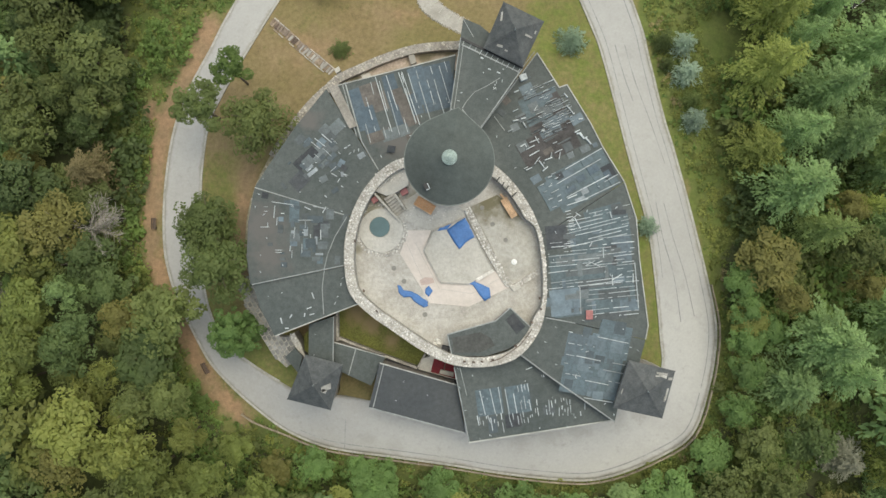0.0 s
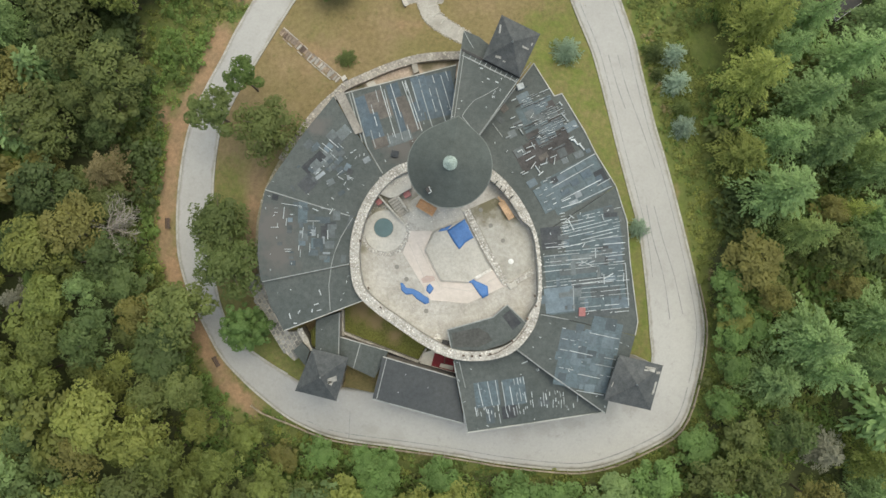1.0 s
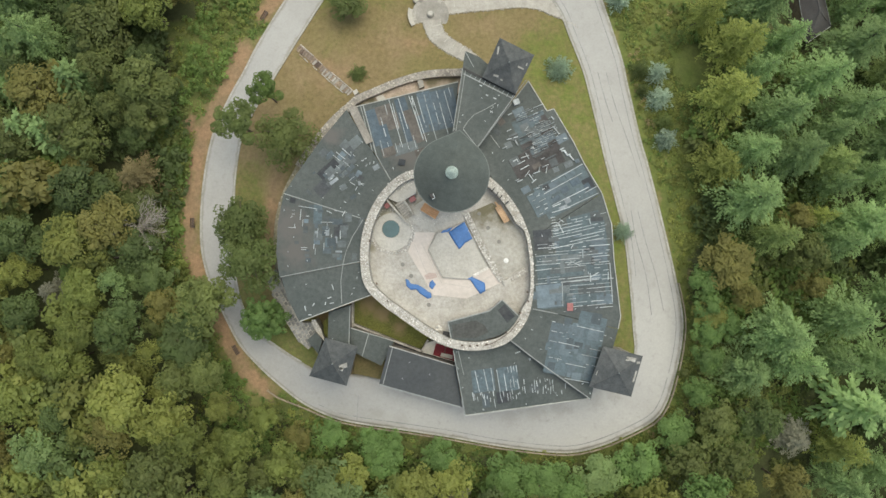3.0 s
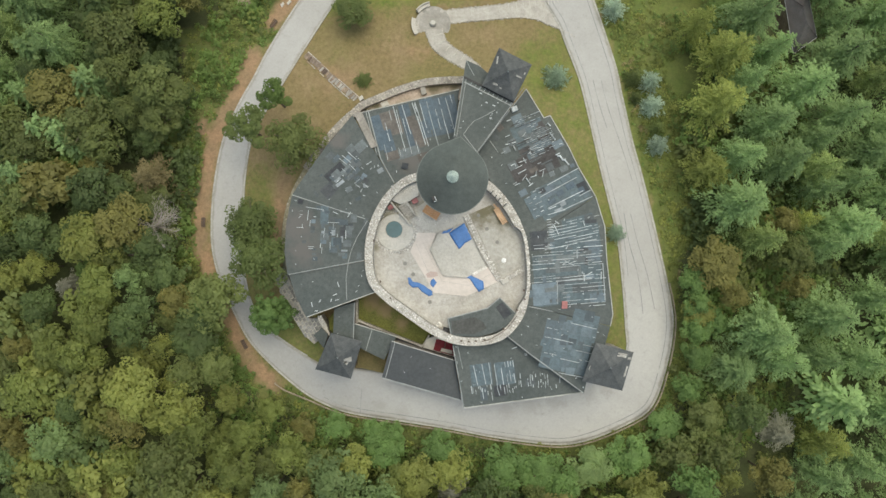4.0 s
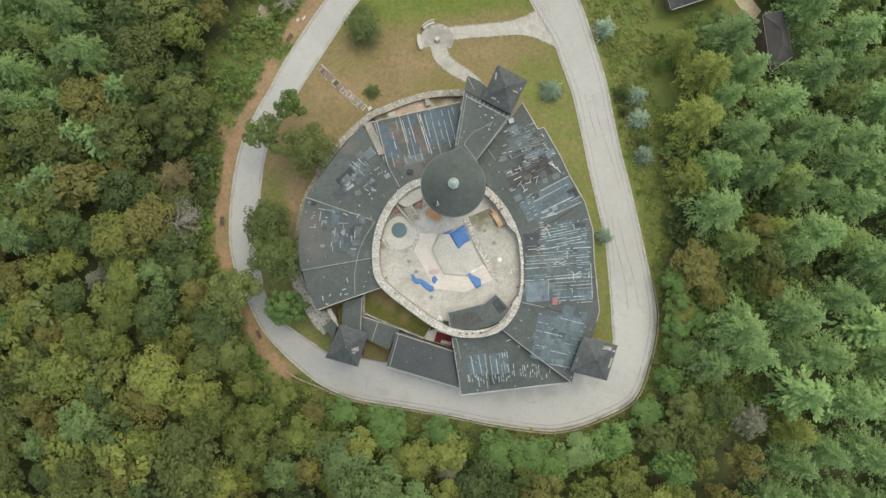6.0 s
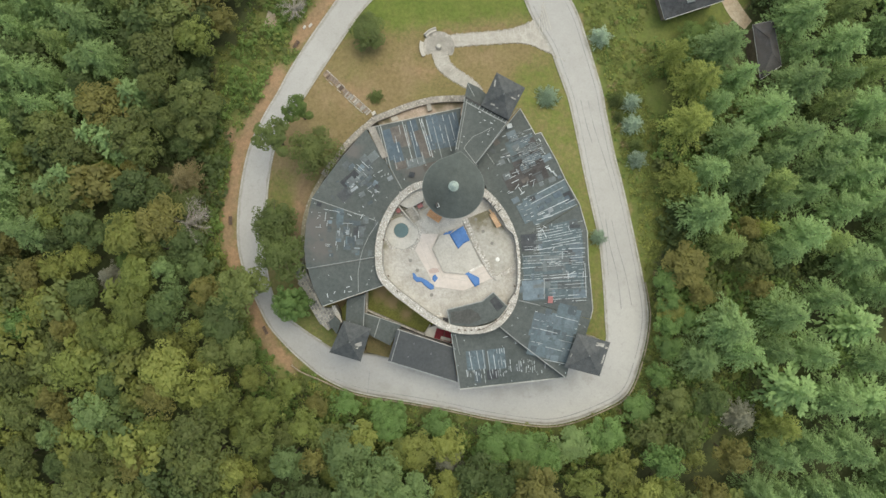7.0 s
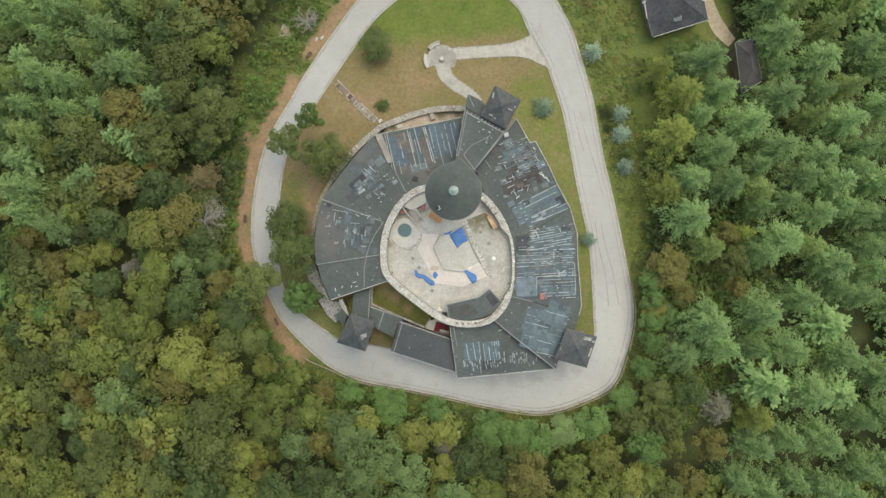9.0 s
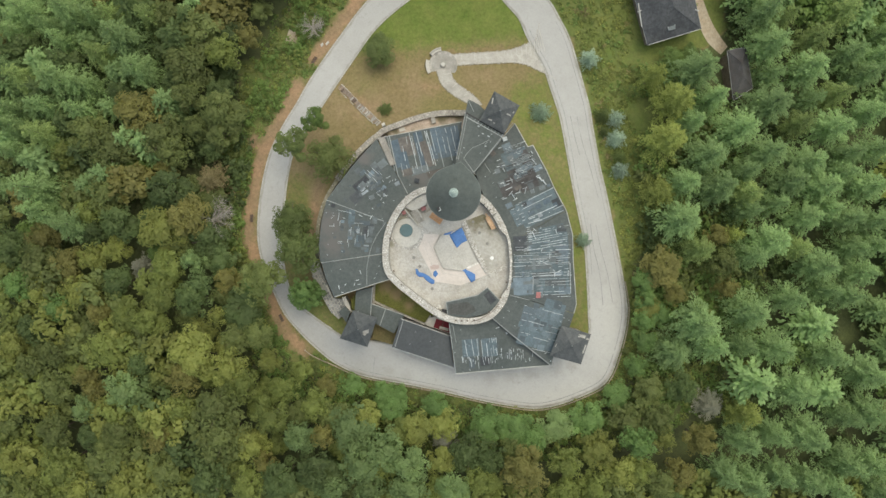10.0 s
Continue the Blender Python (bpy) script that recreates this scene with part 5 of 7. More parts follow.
# narrow dark gaps between the slats of the worn panel, then pale slats
for i in range(44):
    x, y = drng.uniform(10.6, 17.0), drng.uniform(14.6, 21.6)
    if abs((x - 13.9) + 0.9 * (y - 18.2)) < 3.4:
        sheet(w_ne, (x, y), (drng.uniform(0.7, 2.2), drng.uniform(0.06, 0.13)), 26 + drng.uniform(-3, 3), drng.choice(("patch_char", "patch_dark", "patch_grey")))
batten_rows(w_ne, (10.9, 21.6), (13.9, 15.4), 25, 5.2, 0.3, 0.62, 0.05, SHORT, 4)
for a, b in (((15.54, 8.89), (21.65, 12.37)), ((16.7, 10.9), (21.81, 13.84)), ((16.86, 7.04), (19.02, 8.2)), ((19.18, 8.27), (22.74, 10.13)), ((22.12, 9.2), (24.05, 10.28)), ((18.87, 6.57), (24.28, 9.2)), ((17.01, 6.88), (18.25, 7.42)), ((16.86, 5.95), (19.8, 6.88))):
    w_ne.edge([a, b], 0.11, 0.1, "batten", "batten", 0.08)
for q, length, turn, width in (((13.46, 8.74), 0.54, 25, 0.15), ((14.62, 8.58), 0.54, 25, 0.15), ((13.92, 7.81), 0.54, 25, 0.15), ((15.0, 7.73), 0.62, 28, 0.19), ((15.54, 8.04), 0.54, 28, 0.15), ((14.62, 6.81), 0.62, 25, 0.15), ((15.93, 6.57), 0.54, 28, 0.19), ((15.78, 7.27), 0.54, 28, 0.15), ((15.16, 5.72), 0.62, 20, 0.15), ((14.54, 9.82), 0.62, 25, 0.23), ((15.0, 10.28), 0.7, 25, 0.19), ((15.47, 9.67), 0.46, 25, 0.19), ((11.68, 10.9), 0.93, 25, 0.2), ((11.29, 11.06), 0.62, 30, 0.15), ((12.45, 13.07), 1.55, 30, 0.19), ((12.84, 12.06), 1.24, 55, 0.19), ((13.46, 11.52), 1.24, -55, 0.19), ((13.92, 10.9), 0.93, 40, 0.23), ((14.38, 12.3), 1.08, 20, 0.19), ((14.77, 12.84), 0.7, 80, 0.19)):
    batten(w_ne, q, length, turn, width * 0.62)
for q, length, turn, width in (((15.78, 13.38), 1.08, 25, 0.15), ((15.93, 12.76), 1.08, 80, 0.15), ((11.91, 13.84), 1.24, 28, 0.15), ((10.9, 14.15), 0.77, 30, 0.23), ((11.14, 16.94), 0.93, -60, 0.23), ((9.9, 17.55), 0.77, 15, 0.19), ((10.98, 17.86), 0.62, 15, 0.19), ((12.68, 19.26), 0.93, 55, 0.15), ((9.9, 18.95), 0.77, 25, 0.15), ((10.05, 21.58), 0.7, 25, 0.19), ((8.43, 21.58), 1.86, 50, 0.19), ((9.2, 16.16), 0.77, 30, 0.23), ((12.84, 14.92), 1.08, -60, 0.15), ((12.45, 14.77), 1.39, 22, 0.19), ((13.61, 16.16), 0.54, 20, 0.23), ((15.31, 14.54), 0.62, 25, 0.19), ((16.86, 21.11), 0.7, -50, 0.23), ((17.63, 18.95), 1.08, -55, 0.19), ((17.32, 19.26), 1.24, -50, 0.26), ((18.4, 16.16), 0.77, 30, 0.23)):
    batten(w_ne, q, length, turn, width * 0.62)
for q, length, turn, width in (((19.02, 15.54), 0.93, -55, 0.39), ((19.95, 14.77), 1.08, -50, 0.31), ((18.64, 15.85), 0.62, 10, 0.31), ((19.49, 15.23), 0.62, 30, 0.23), ((18.87, 17.86), 0.54, 10, 0.23), ((11.68, 23.51), 0.85, 15, 0.01)):
    batten(w_ne, q, length, turn, width * 0.62)
E2 = 6
batten_rows(w_e, (16.90, 4.09), (16.28, 0.08), 13, 9.2, 0.5, 0.66, 0.08)
batten_rows(w_e, (14.30, 0.69), (14.30, -5.46), 6, 12.0, 0.42, 0.66, 0.085)
batten_rows(w_e, (19.53, -4.96), (19.53, -9.61), 5, 7.4, 0.6, 0.66, 0.085)
for q, s, m in (((24.55, 0.08), (2.5, 3.6), "patch_blue"), ((16.67, -7.25), (4.2, 3.6), "patch_blue"), ((25.59, -7.72), (2.6, 1.6), "patch_blue"), ((16.64, -1.62), (2.6, 1.0), "patch_grey"), ((19.43, -3.02), (5.5, 1.0), "patch_grey"), ((21.43, -4.58), (6.0, 1.2), "patch_grey"), ((20.63, -1.09), (4.5, 1.0), "patch_grey"), ((23.83, 5.68), (1.6, 1.0), "patch_grey"), ((15.45, 1.61), (3.0, 3.2), "patch_dark"), ((19.27, -5.65), (1.2, 0.9), "patch_dark"), ((23.44, -6.15), (4.4, 1.3), "patch_grey"), ((22.23, -9.25), (6.0, 1.0), "patch_grey"), ((14.30, -7.23), (1.0, 1.2), "patch_blue")):
    sheet(w_e, q, s, E2, m)
scatter(w_e, (22.61, -2.25), (3.4, 3.6), 20, E2, ["patch_grey", "patch_blue", "patch_grey", "patch_dark"], 0.6, 2.2, 0.6)
scatter(w_e, (17.44, -3.78), (1.8, 3.0), 10, E2, ["patch_grey", "patch_blue"], 0.6, 2.0, 0.5)
for i in range(7):
    batten(w_e, (16.98, 5.17) if i == 0 else ((16.98, 5.17)[0] + 0.11 * i, (16.98, 5.17)[1] - 0.42 * i), drng.uniform(0.6, 1.0), 12, 0.1)
for q, ln, t in (((18.33, 3.48), 1.7, -62), ((17.94, 4.41), 1.2, 40), ((18.40, 4.72), 0.8, -35), ((20.07, -1.94), 1.5, 28), ((20.61, -2.01), 1.7, -24), ((21.17, -1.86), 1.3, 22), ((20.15, 0.62), 0.7, 60), ((21.89, -0.54), 1.3, 92), ((23.18, -4.28), 1.4, 94), ((22.95, 4.67), 0.9, -72), ((26.06, -3.98), 1.2, 88), ((23.83, -3.82), 1.6, 30)):
    batten(w_e, q, ln, t, 0.1)
w_e.edge([(26.32, -1.87), (26.86, -8.12)], 0.12, 0.1, "batten", "batten", 0.06)
w_e.edge([(18.66, -5.19), (18.81, -8.82)], 0.10, 0.1, "batten", "batten", 0.06)

# south-east
w_se.edge([(10.56, -14.38), (14.74, -17.52), (23.60, -23.76)], 0.16, 0.2)
w_se.edge([(14.00, -9.33), (18.06, -10.11)], 0.14, 0.14)
SE = -11
for q, s, m in (((18.27, -13.70), (3.2, 4.2), "patch_sky"), ((21.45, -13.91), (3.0, 2.6), "patch_slate"), ((20.67, -16.24), (4.5, 2.2), "patch_sky"), ((19.10, -17.62), (4.2, 1.8), "patch_slate"), ((21.90, -19.02), (4.0, 2.2), "patch_sky"), ((23.87, -13.19), (1.8, 2.2), "patch_sky"), ((22.64, -10.81), (2.2, 2.2), "patch_slate"), ((19.70, -11.40), (1.2, 1.4), "patch_deep"), ((24.26, -10.84), (1.6, 1.8), "patch_deep"), ((22.89, -15.88), (1.0, 1.6), "patch_deep"), ((20.03, -14.83), (1.1, 1.8), "patch_deep"), ((16.94, -15.39), (1.6, 1.2), "patch_slate"), ((17.16, -18.40), (1.2, 1.2), "patch_deep")):
    sheet(w_se, q, s, SE, m)
scatter(w_se, (21.45, -12.36), (2.4, 1.6), 18, SE, ["patch_slate", "patch_deep", "patch_sky"], 0.6, 1.6)
scatter(w_se, (22.27, -17.83), (1.8, 2.0), 14, SE, ["patch_slate", "patch_sky", "patch_base"], 0.6, 1.6)
batten_rows(w_se, (17.09, -11.52), (16.33, -16.95), SE, 8.5, 1.1, 0.5, 0.08)
batten_rows(w_se, (19.10, -17.00), (19.10, -20.11), SE, 5.0, 0.9, 0.6, 0.09)
chimney = thing("chimney", (*(19.99, -8.99), 6.9), "small pink plastered chimney on the patched roof", "chimney")
q = (19.95, -8.97)
wpart("stack", box((0.85, 1.15, 1.3), (*q, 7.2), 0, 0.03), "red", chimney)
wpart("cap", box((0.95, 1.25, 0.1), (*q, 7.9), 0, 0.02), "red", chimney)

# south
for q, size, turn, mat in (((6.42, -21.08), (3.62, 3.81), 8, "patch_slate"), ((10.42, -20.76), (3.34, 4.04), 9, "patch_slate"), ((6.91, -24.34), (1.20, 2.40), 8, "patch_deep"), ((9.73, -23.82), (2.20, 2.00), 8, "patch_dark"), ((14.76, -22.36), (1.60, 1.32), 8, "patch_grey")):
    sheet(w_s, q, size, turn, mat)
for a, b in (((5.05, -19.52), (5.85, -22.88)), ((6.44, -19.24), (7.24, -22.72)), ((7.59, -19.01), (8.24, -22.66)), ((8.53, -19.31), (9.17, -22.69)), ((9.73, -19.96), (10.25, -22.74)), ((11.15, -20.28), (11.50, -22.15)), ((6.60, -23.36), (6.91, -25.15)), ((8.24, -24.06), (8.49, -25.45)), ((9.21, -23.40), (9.60, -24.59)), ((10.77, -18.70), (10.95, -19.69)), ((11.21, -18.67), (11.34, -19.47)), ((11.61, -18.53), (11.83, -19.64)), ((10.26, -18.85), (10.43, -19.72)), ((10.72, -21.11), (10.94, -22.18)), ((11.90, -20.84), (12.23, -22.34)), ((10.35, -23.14), (10.55, -24.33)), ((6.18, -22.98), (6.56, -24.04)), ((4.99, -23.25), (5.17, -24.25))):
    w_s.edge([a, b], 0.1, 0.1, "batten", "batten", 0.07)
batten_rows(w_s, (12.53, -20.60), (19.67, -20.70), -82, 2.6, 0.42, 0.5, 0.10, SHORT, 8)
batten_rows(w_s, (4.77, -22.86), (12.14, -22.11), -80, 2.0, 0.5, 0.45, 0.09, SHORT, 6)
w_s.edge([(1.54, -16.22), (3.64, -26.84)], 0.14, 0.2)
w_s.edge([(2.31, -16.22), (3.26, -20.11)], 0.10, 0.14)
w_s.edge([(3.56, -26.84), (23.75, -23.99)], 0.14, 0.2, "trim", "eave_trim")
batten_rows(w_s, (11.30, -16.57), (17.63, -20.21), 20, 1.0, 1.4, 0.4, 0.12)

for w_, n_ in ((w_nw, 14), (w_w, 14), (w_sw, 8), (w_nnw, 14), (w_n, 26), (w_ne, 24), (w_e, 24), (w_se, 40), (w_s, 40), (w_hall, 8), (w_link, 2), (w_pass, 3)):
    chips(w_, n_)

# hall and links
w_hall.edge([(-8.23, -15.99), (-9.74, -22.09)], 0.12, 0.14)
w_hall.edge([(-8.78, -15.84), (1.88, -18.89)], 0.14, 0.2, "trim", "eave_trim")
w_hall.edge([(-10.37, -22.09), (3.16, -25.68)], 0.12, 0.2)
w_pass.edge([(-12.27, -14.03), (-13.31, -17.77)], 0.12, 0.14)
w_pass.edge([(-15.30, -13.15), (-8.05, -15.22)], 0.12, 0.14, "trim", "eave_trim")
w_link.edge([(-15.28, -9.42), (-15.36, -15.83)], 0.12, 0.14)
w_link.edge([(-18.84, -15.12), (-15.36, -15.83)], 0.2, 0.2, "stone", "coping")
w_porch.edge([(2.74, 31.05), (3.50, 29.61), (4.11, 28.54)], 0.08, 0.1)

# loose patches on the tower roofs


def slate_patch(t, u, v, size, turn, face):
    """A patch on face number `face` of a pyramid roof; u along the eave, v up the slope."""
    corners, z, rise = t
    n = len(corners)
    c = sum((Vector(p) for p in corners), Vector((0, 0))) / n
    a, b = Vector((*corners[face], z)), Vector((*corners[(face + 1) % n], z))
    top = Vector((c.x, c.y, z + rise))
    e = a + (b - a) * u
    p = e + (top - e) * v
    xd = (b - a).normalized()
    nn = xd.cross(top - a).normalized()
    if nn.z < 0:
        nn = -nn
    yd = nn.cross(xd)
    m = Matrix(((xd.x, yd.x, nn.x, p.x), (xd.y, yd.y, nn.y, p.y), (xd.z, yd.z, nn.z, p.z), (0, 0, 0, 1)))
    return m @ pose(0, 0, 0.03, 0, 0, turn) @ Matrix.Diagonal((*size, 0.06, 1))


C_NE = [(7.98, 32.66), (13.35, 30.05), (10.52, 24.01), (5.37, 26.55)]
C_SE = [(25.04, -14.99), (31.28, -16.44), (29.53, -22.83), (22.91, -21.39)]
C_SW = [(-18.94, -14.52), (-13.74, -15.84), (-15.45, -22.13), (-21.43, -20.65)]
for data, own, marks in (
    ((C_NE, 11.0, 2.2), tower_ne, ((3, 0.75, 0.2, (1.3, 0.25), 20), (1, 0.4, 0.35, (0.25, 1.2), 10), (1, 0.25, 0.15, (0.4, 0.2), 0), (2, 0.5, 0.25, (0.4, 0.2), 0), (2, 0.75, 0.3, (0.8, 0.3), 10))),
    ((C_SE, 9.0, 1.6), tower_se, ((0, 0.80, 0.22, (1.5, 0.28), 4), (0, 0.86, 0.30, (1.1, 0.4), -6), (0, 0.74, 0.34, (0.7, 0.22), 12), (1, 0.12, 0.14, (0.35, 0.7), 8), (1, 0.5, 0.12, (1.7, 0.3), 0), (1, 0.62, 0.15, (0.7, 0.22), 6), (3, 0.35, 0.12, (0.7, 0.12), 0))),
    ((C_SW, 7.0, 2.6), tower_sw, ((1, 0.55, 0.45, (0.8, 1.5), 25), (1, 0.7, 0.5, (0.5, 0.8), -15))),
):
    for face, u, v, size, turn in marks:
        share("loose_slate", SHEETS["patch_bare"], own[1], slate_patch(data, u, v, size, turn, face))
hatch = thing("roof_hatch", (*(-1.85, 6.96), 24.6), "small open roof hatch with pale lid on the cone", "hatch")
wpart("frame", box((0.6, 0.82, 0.3), (*(-1.85, 7.05), 25.0), 25, 0.03), "black", hatch)
wpart("lid", box((0.34, 0.1, 0.08), (*(-1.72, 6.72), 25.2), 25, 0.02), "batten", hatch)
wpart("hinge_side", box((0.08, 0.7, 0.08), (*(-1.62, 7.10), 25.2), 25, 0.02), "batten", hatch)

# ---------------------------------------------------------------- retaining walls and sunken court to the north
RW = [(2.63, 29.68), (-1.15, 29.52), (-4.60, 29.03), (-8.55, 27.79), (-11.84, 26.39), (-15.13, 24.91), (-16.45, 23.68), (-18.58, 21.79), (-21.05, 18.99), (-23.35, 15.71), (-25.49, 12.42), (-27.38, 8.72), (-28.45, 5.02), (-28.78, 0.90), (-28.53, -2.80), (-27.79, -5.26)]
rwl = even(smooth_line(RW, 5), 0.7)
retain = thing("retaining_wall", (rwl[40][0], rwl[40][1], ground_z(*rwl[40])), "curved rubble retaining wall of pale stone", "wall")
rz = lambda x, y: 0.9 if y > 15 else 0.9 - 1.2 * smoothstep(15, 5, y)
rw_north, rw_west = [p for p in rwl if p[1] > 13], [p for p in rwl if p[1] <= 13.6]
wpart("wall_core", band(rw_north, 0.62, lambda x, y: ground_z(x, y) - 1.5, rz), "wall", retain)
rubble(rw_north, lambda x, y: 0.6, rz, 0.36, retain, False, 5, "rubble", "old_stone", 0.85)
wpart("wall_core", band(rw_west, 0.42, lambda x, y: ground_z(x, y) - 1.5, lambda x, y: rz(x, y) - 0.25), "moss", retain, "low earth-covered run of the wall")
rubble(rw_west, lambda x, y: 0.4, lambda x, y: rz(x, y) - 0.25, 0.34, retain, False, 4, "rubble", "old_stone", 0.25)
tagged(flat("sunken_court", [(2.68, 29.57), (-4.52, 28.90), (-8.71, 27.64), (-12.06, 26.22), (-15.24, 24.71), (-12.06, 22.28), (2.18, 26.47)], -5.0, 4.9, "court_earth"), "bare pinkish earth in the sunken court", "yard", kind="structure")
beam = flat("cross_wall", [(-5.34, 29.19), (-4.44, 29.35), (-3.86, 27.22), (-4.69, 26.89)], -3.0, 3.7, "path", "pale stone cross wall in the sunken court", "wall")
flat("stone_block", [(-12.09, 25.49), (-10.85, 25.90), (-10.44, 25.24), (-11.68, 24.75)], -1.4, 1.6, "slab", "pale stone block beside the roof", "block")
flat("stone_block", [(-6.41, 28.53), (-5.43, 28.78), (-5.26, 28.29), (-6.25, 27.96)], -1.4, 1.6, "slab", "pale stone block in the sunken court", "block")

# paved terrace with stepped flagstones on the south-west
TP = [(-30.42, -5.26), (-28.45, -3.86), (-26.35, -8.51), (-24.16, -12.73), (-21.87, -12.81), (-19.91, -14.77), (-22.69, -17.19), (-24.71, -15.57), (-27.59, -11.32)]
flags = thing("flagstone_terrace", (*(-25.82, -11.43), -1.5), "stepped terrace of grey flagstones in pale mortar", "terrace")
tz = lambda x, y: 1.6 - 0.22 * max(0.0, -21.5 - x)
wpart("terrace_bed", prism(TP, -6.0, lambda x, y: tz(x, y) - 0.02), "old_stone", flags, "pale mortar bed")
ca, sa_ = math.cos(radians(-58)), math.sin(radians(-58))
bmu = box((1, 1, 1), (0, 0, 0), 0, 0.06)
FLAG = mesh_of("flagstone", bmu, "flag")
o = Vector((-25.82, -11.02))
for i in range(-17, 18):
    for j in range(-8, 9):
        u, v = i * 0.8 + (j % 2) * 0.3, j * 0.6
        x, y = o.x + ca * u - sa_ * v, o.y + sa_ * u + ca * v
        if inside(x, y, TP) and inside(x + 0.25, y - 0.2, TP):
            share("flagstone", FLAG, flags, pose(x, y, tz(x, y) - 0.04, srng.uniform(-2, 2), srng.uniform(-2, 2), -58 + srng.uniform(-3, 3)) @ Matrix.Diagonal((srng.uniform(0.58, 0.76), srng.uniform(0.44, 0.54), 0.16, 1)))
tw = [(-21.73, -12.24), (-20.76, -13.86), (-20.19, -15.49)]
terr_wall = thing("terrace_wall", (*tw[1], 0), "low pale stone wall at the terrace end", "wall")
wpart("wall_core", band(even(smooth_line(tw, 4), 0.7), 0.4, -3.0, 2.5), "mortar", terr_wall)
rubble(tw, lambda x, y: 0.4, 2.5, 0.35, terr_wall, False, 5)

# ---------------------------------------------------------------- road furniture, paths and steps
kerb_line = [p for p in even(inner_line, 0.8) if not (-24 < p[0] < 32 and p[1] < -16) and p[1] < 60]
east_kerb = [p for p in kerb_line if p[0] > 5]
west_kerb = [p for p in kerb_line if p[0] < -5]
for nm, ln_ in (("east", east_kerb), ("west", west_kerb)):
    kb = part("kerb", band(ln_, 0.14, over(-0.3), over(0.19)), "kerb")
    tagged(kb, "low worn concrete kerb along the road", "kerb", kind="structure")
ol = even(outer_line, 0.8)
okb = part("kerb", band([p for p in ol if p[1] < 70], 0.16, over(-0.4), over(0.2)), "kerb")
tagged(okb, "weathered outer road kerb stained with moss", "kerb", kind="structure")

flat("garden_wall", [(28.63, -16.43), (30.37, -16.68), (32.20, -17.51), (32.70, -18.01), (30.37, -17.35), (28.71, -16.93)], -4.5, 4.2, "slab", "pale low wall between grass strip and tower", "wall")

# guard rail
rail_line = [p for p in even(smooth_line([(-30.80, -25.32), (-28.58, -26.67), (-24.54, -28.00), (-19.24, -29.98), (-14.86, -30.76), (-7.12, -31.55), (1.36, -32.75), (9.94, -34.44), (18.75, -35.76), (23.70, -35.82), (28.60, -34.53), (33.92, -32.09), (37.77, -29.83), (39.68, -26.95), (40.98, -22.76), (42.03, -17.79), (42.47, -12.99), (42.03, -9.33), (41.12, -5.57)], 8), 2.0)]
fence = thing("guard_rail", (*rail_line[0], ground_z(*rail_line[0])), "low brown timber guard rail on posts along the drop", "fence")
bmu = bmesh.new()
add_box(bmu, (0.16, 0.16, 1.3), (0, 0, 0.45), 0, 0.02)
POST = mesh_of("post", bmu, "rail")
for i, p in enumerate(rail_line):
    share("post", POST, fence, pose(*p, ground_z(*p), 0, 0, 20))
for a, b in zip(rail_line, rail_line[1:]):
    for hz, w in ((0.95, 0.14), (0.55, 0.10)):
        wpart("rail", bars([((*a, ground_z(*a) + hz), (*b, ground_z(*b) + hz))], w, 0.12), "rail", fence)

# ruts and joints in the road
M["rut"] = weathered("tyre_rut", (0.22, 0.22, 0.22), (0.30, 0.30, 0.29), 0.9, 0.4, 1.5, 0.3)


def rut(pts, w, label):
    ln_ = even(smooth_line(pts, 6), 0.8)
    return wpart("rut", band(ln_, w, over(0.1), over(0.153)), "rut", road, label)


rut([(26.63, 31.62), (27.84, 26.62), (29.11, 22.61)], 0.07, "dark tyre mark")
rut([(28.12, 31.62), (29.44, 26.22), (31.72, 19.59), (33.84, 13.04)], 0.06, "dark tyre mark")
rut([(32.07, 7.08), (33.09, 1.79), (35.00, -4.20), (36.30, -11.15)], 0.09, "dark tyre mark")
rut([(33.40, 6.94), (34.82, 1.80), (36.94, -4.23), (38.56, -10.34)], 0.09, "dark tyre mark")


def offset_line(line, d):
    """The line moved d metres to its left."""
    out = []
    n = len(line)
    for i, (x, y) in enumerate(line):
        a, b = line[max(i - 1, 0)], line[min(i + 1, n - 1)]
        t = Vector((b[0] - a[0], b[1] - a[1])).normalized()
        out.append((x - t.y * d, y + t.x * d))
    return out


# dark joints between carriageway and gutter strips
og = [p for p in offset_line(even(outer_line, 0.8), 1.15) if p[1] < 58]
for lab, pick in (("east", lambda p: p[0] > 22 and p[1] > -22), ("south", lambda p: p[1] <= -22 and p[0] > -22)):
    run = [p for p in og if pick(p)]
    wpart("gutter_joint", band(run, 0.06 if lab == "east" else 0.09, over(0.1), over(0.153)), "rut", road, "dark gutter joint")
ig = [p for p in offset_line(even(inner_line, 0.8), -1.2) if p[0] > 12 and -5 < p[1] < 52]
wpart("gutter_joint", band(ig, 0.06, over(0.1), over(0.153)), "rut", road, "dark gutter joint")
rut([(-14.48, -25.34), (-14.84, -30.19)], 0.05, "dark expansion joint")

# stone path with a round plaza on the north lawn
COURSE = mesh_of("stone_course", box((1, 1, 1)), "slab")


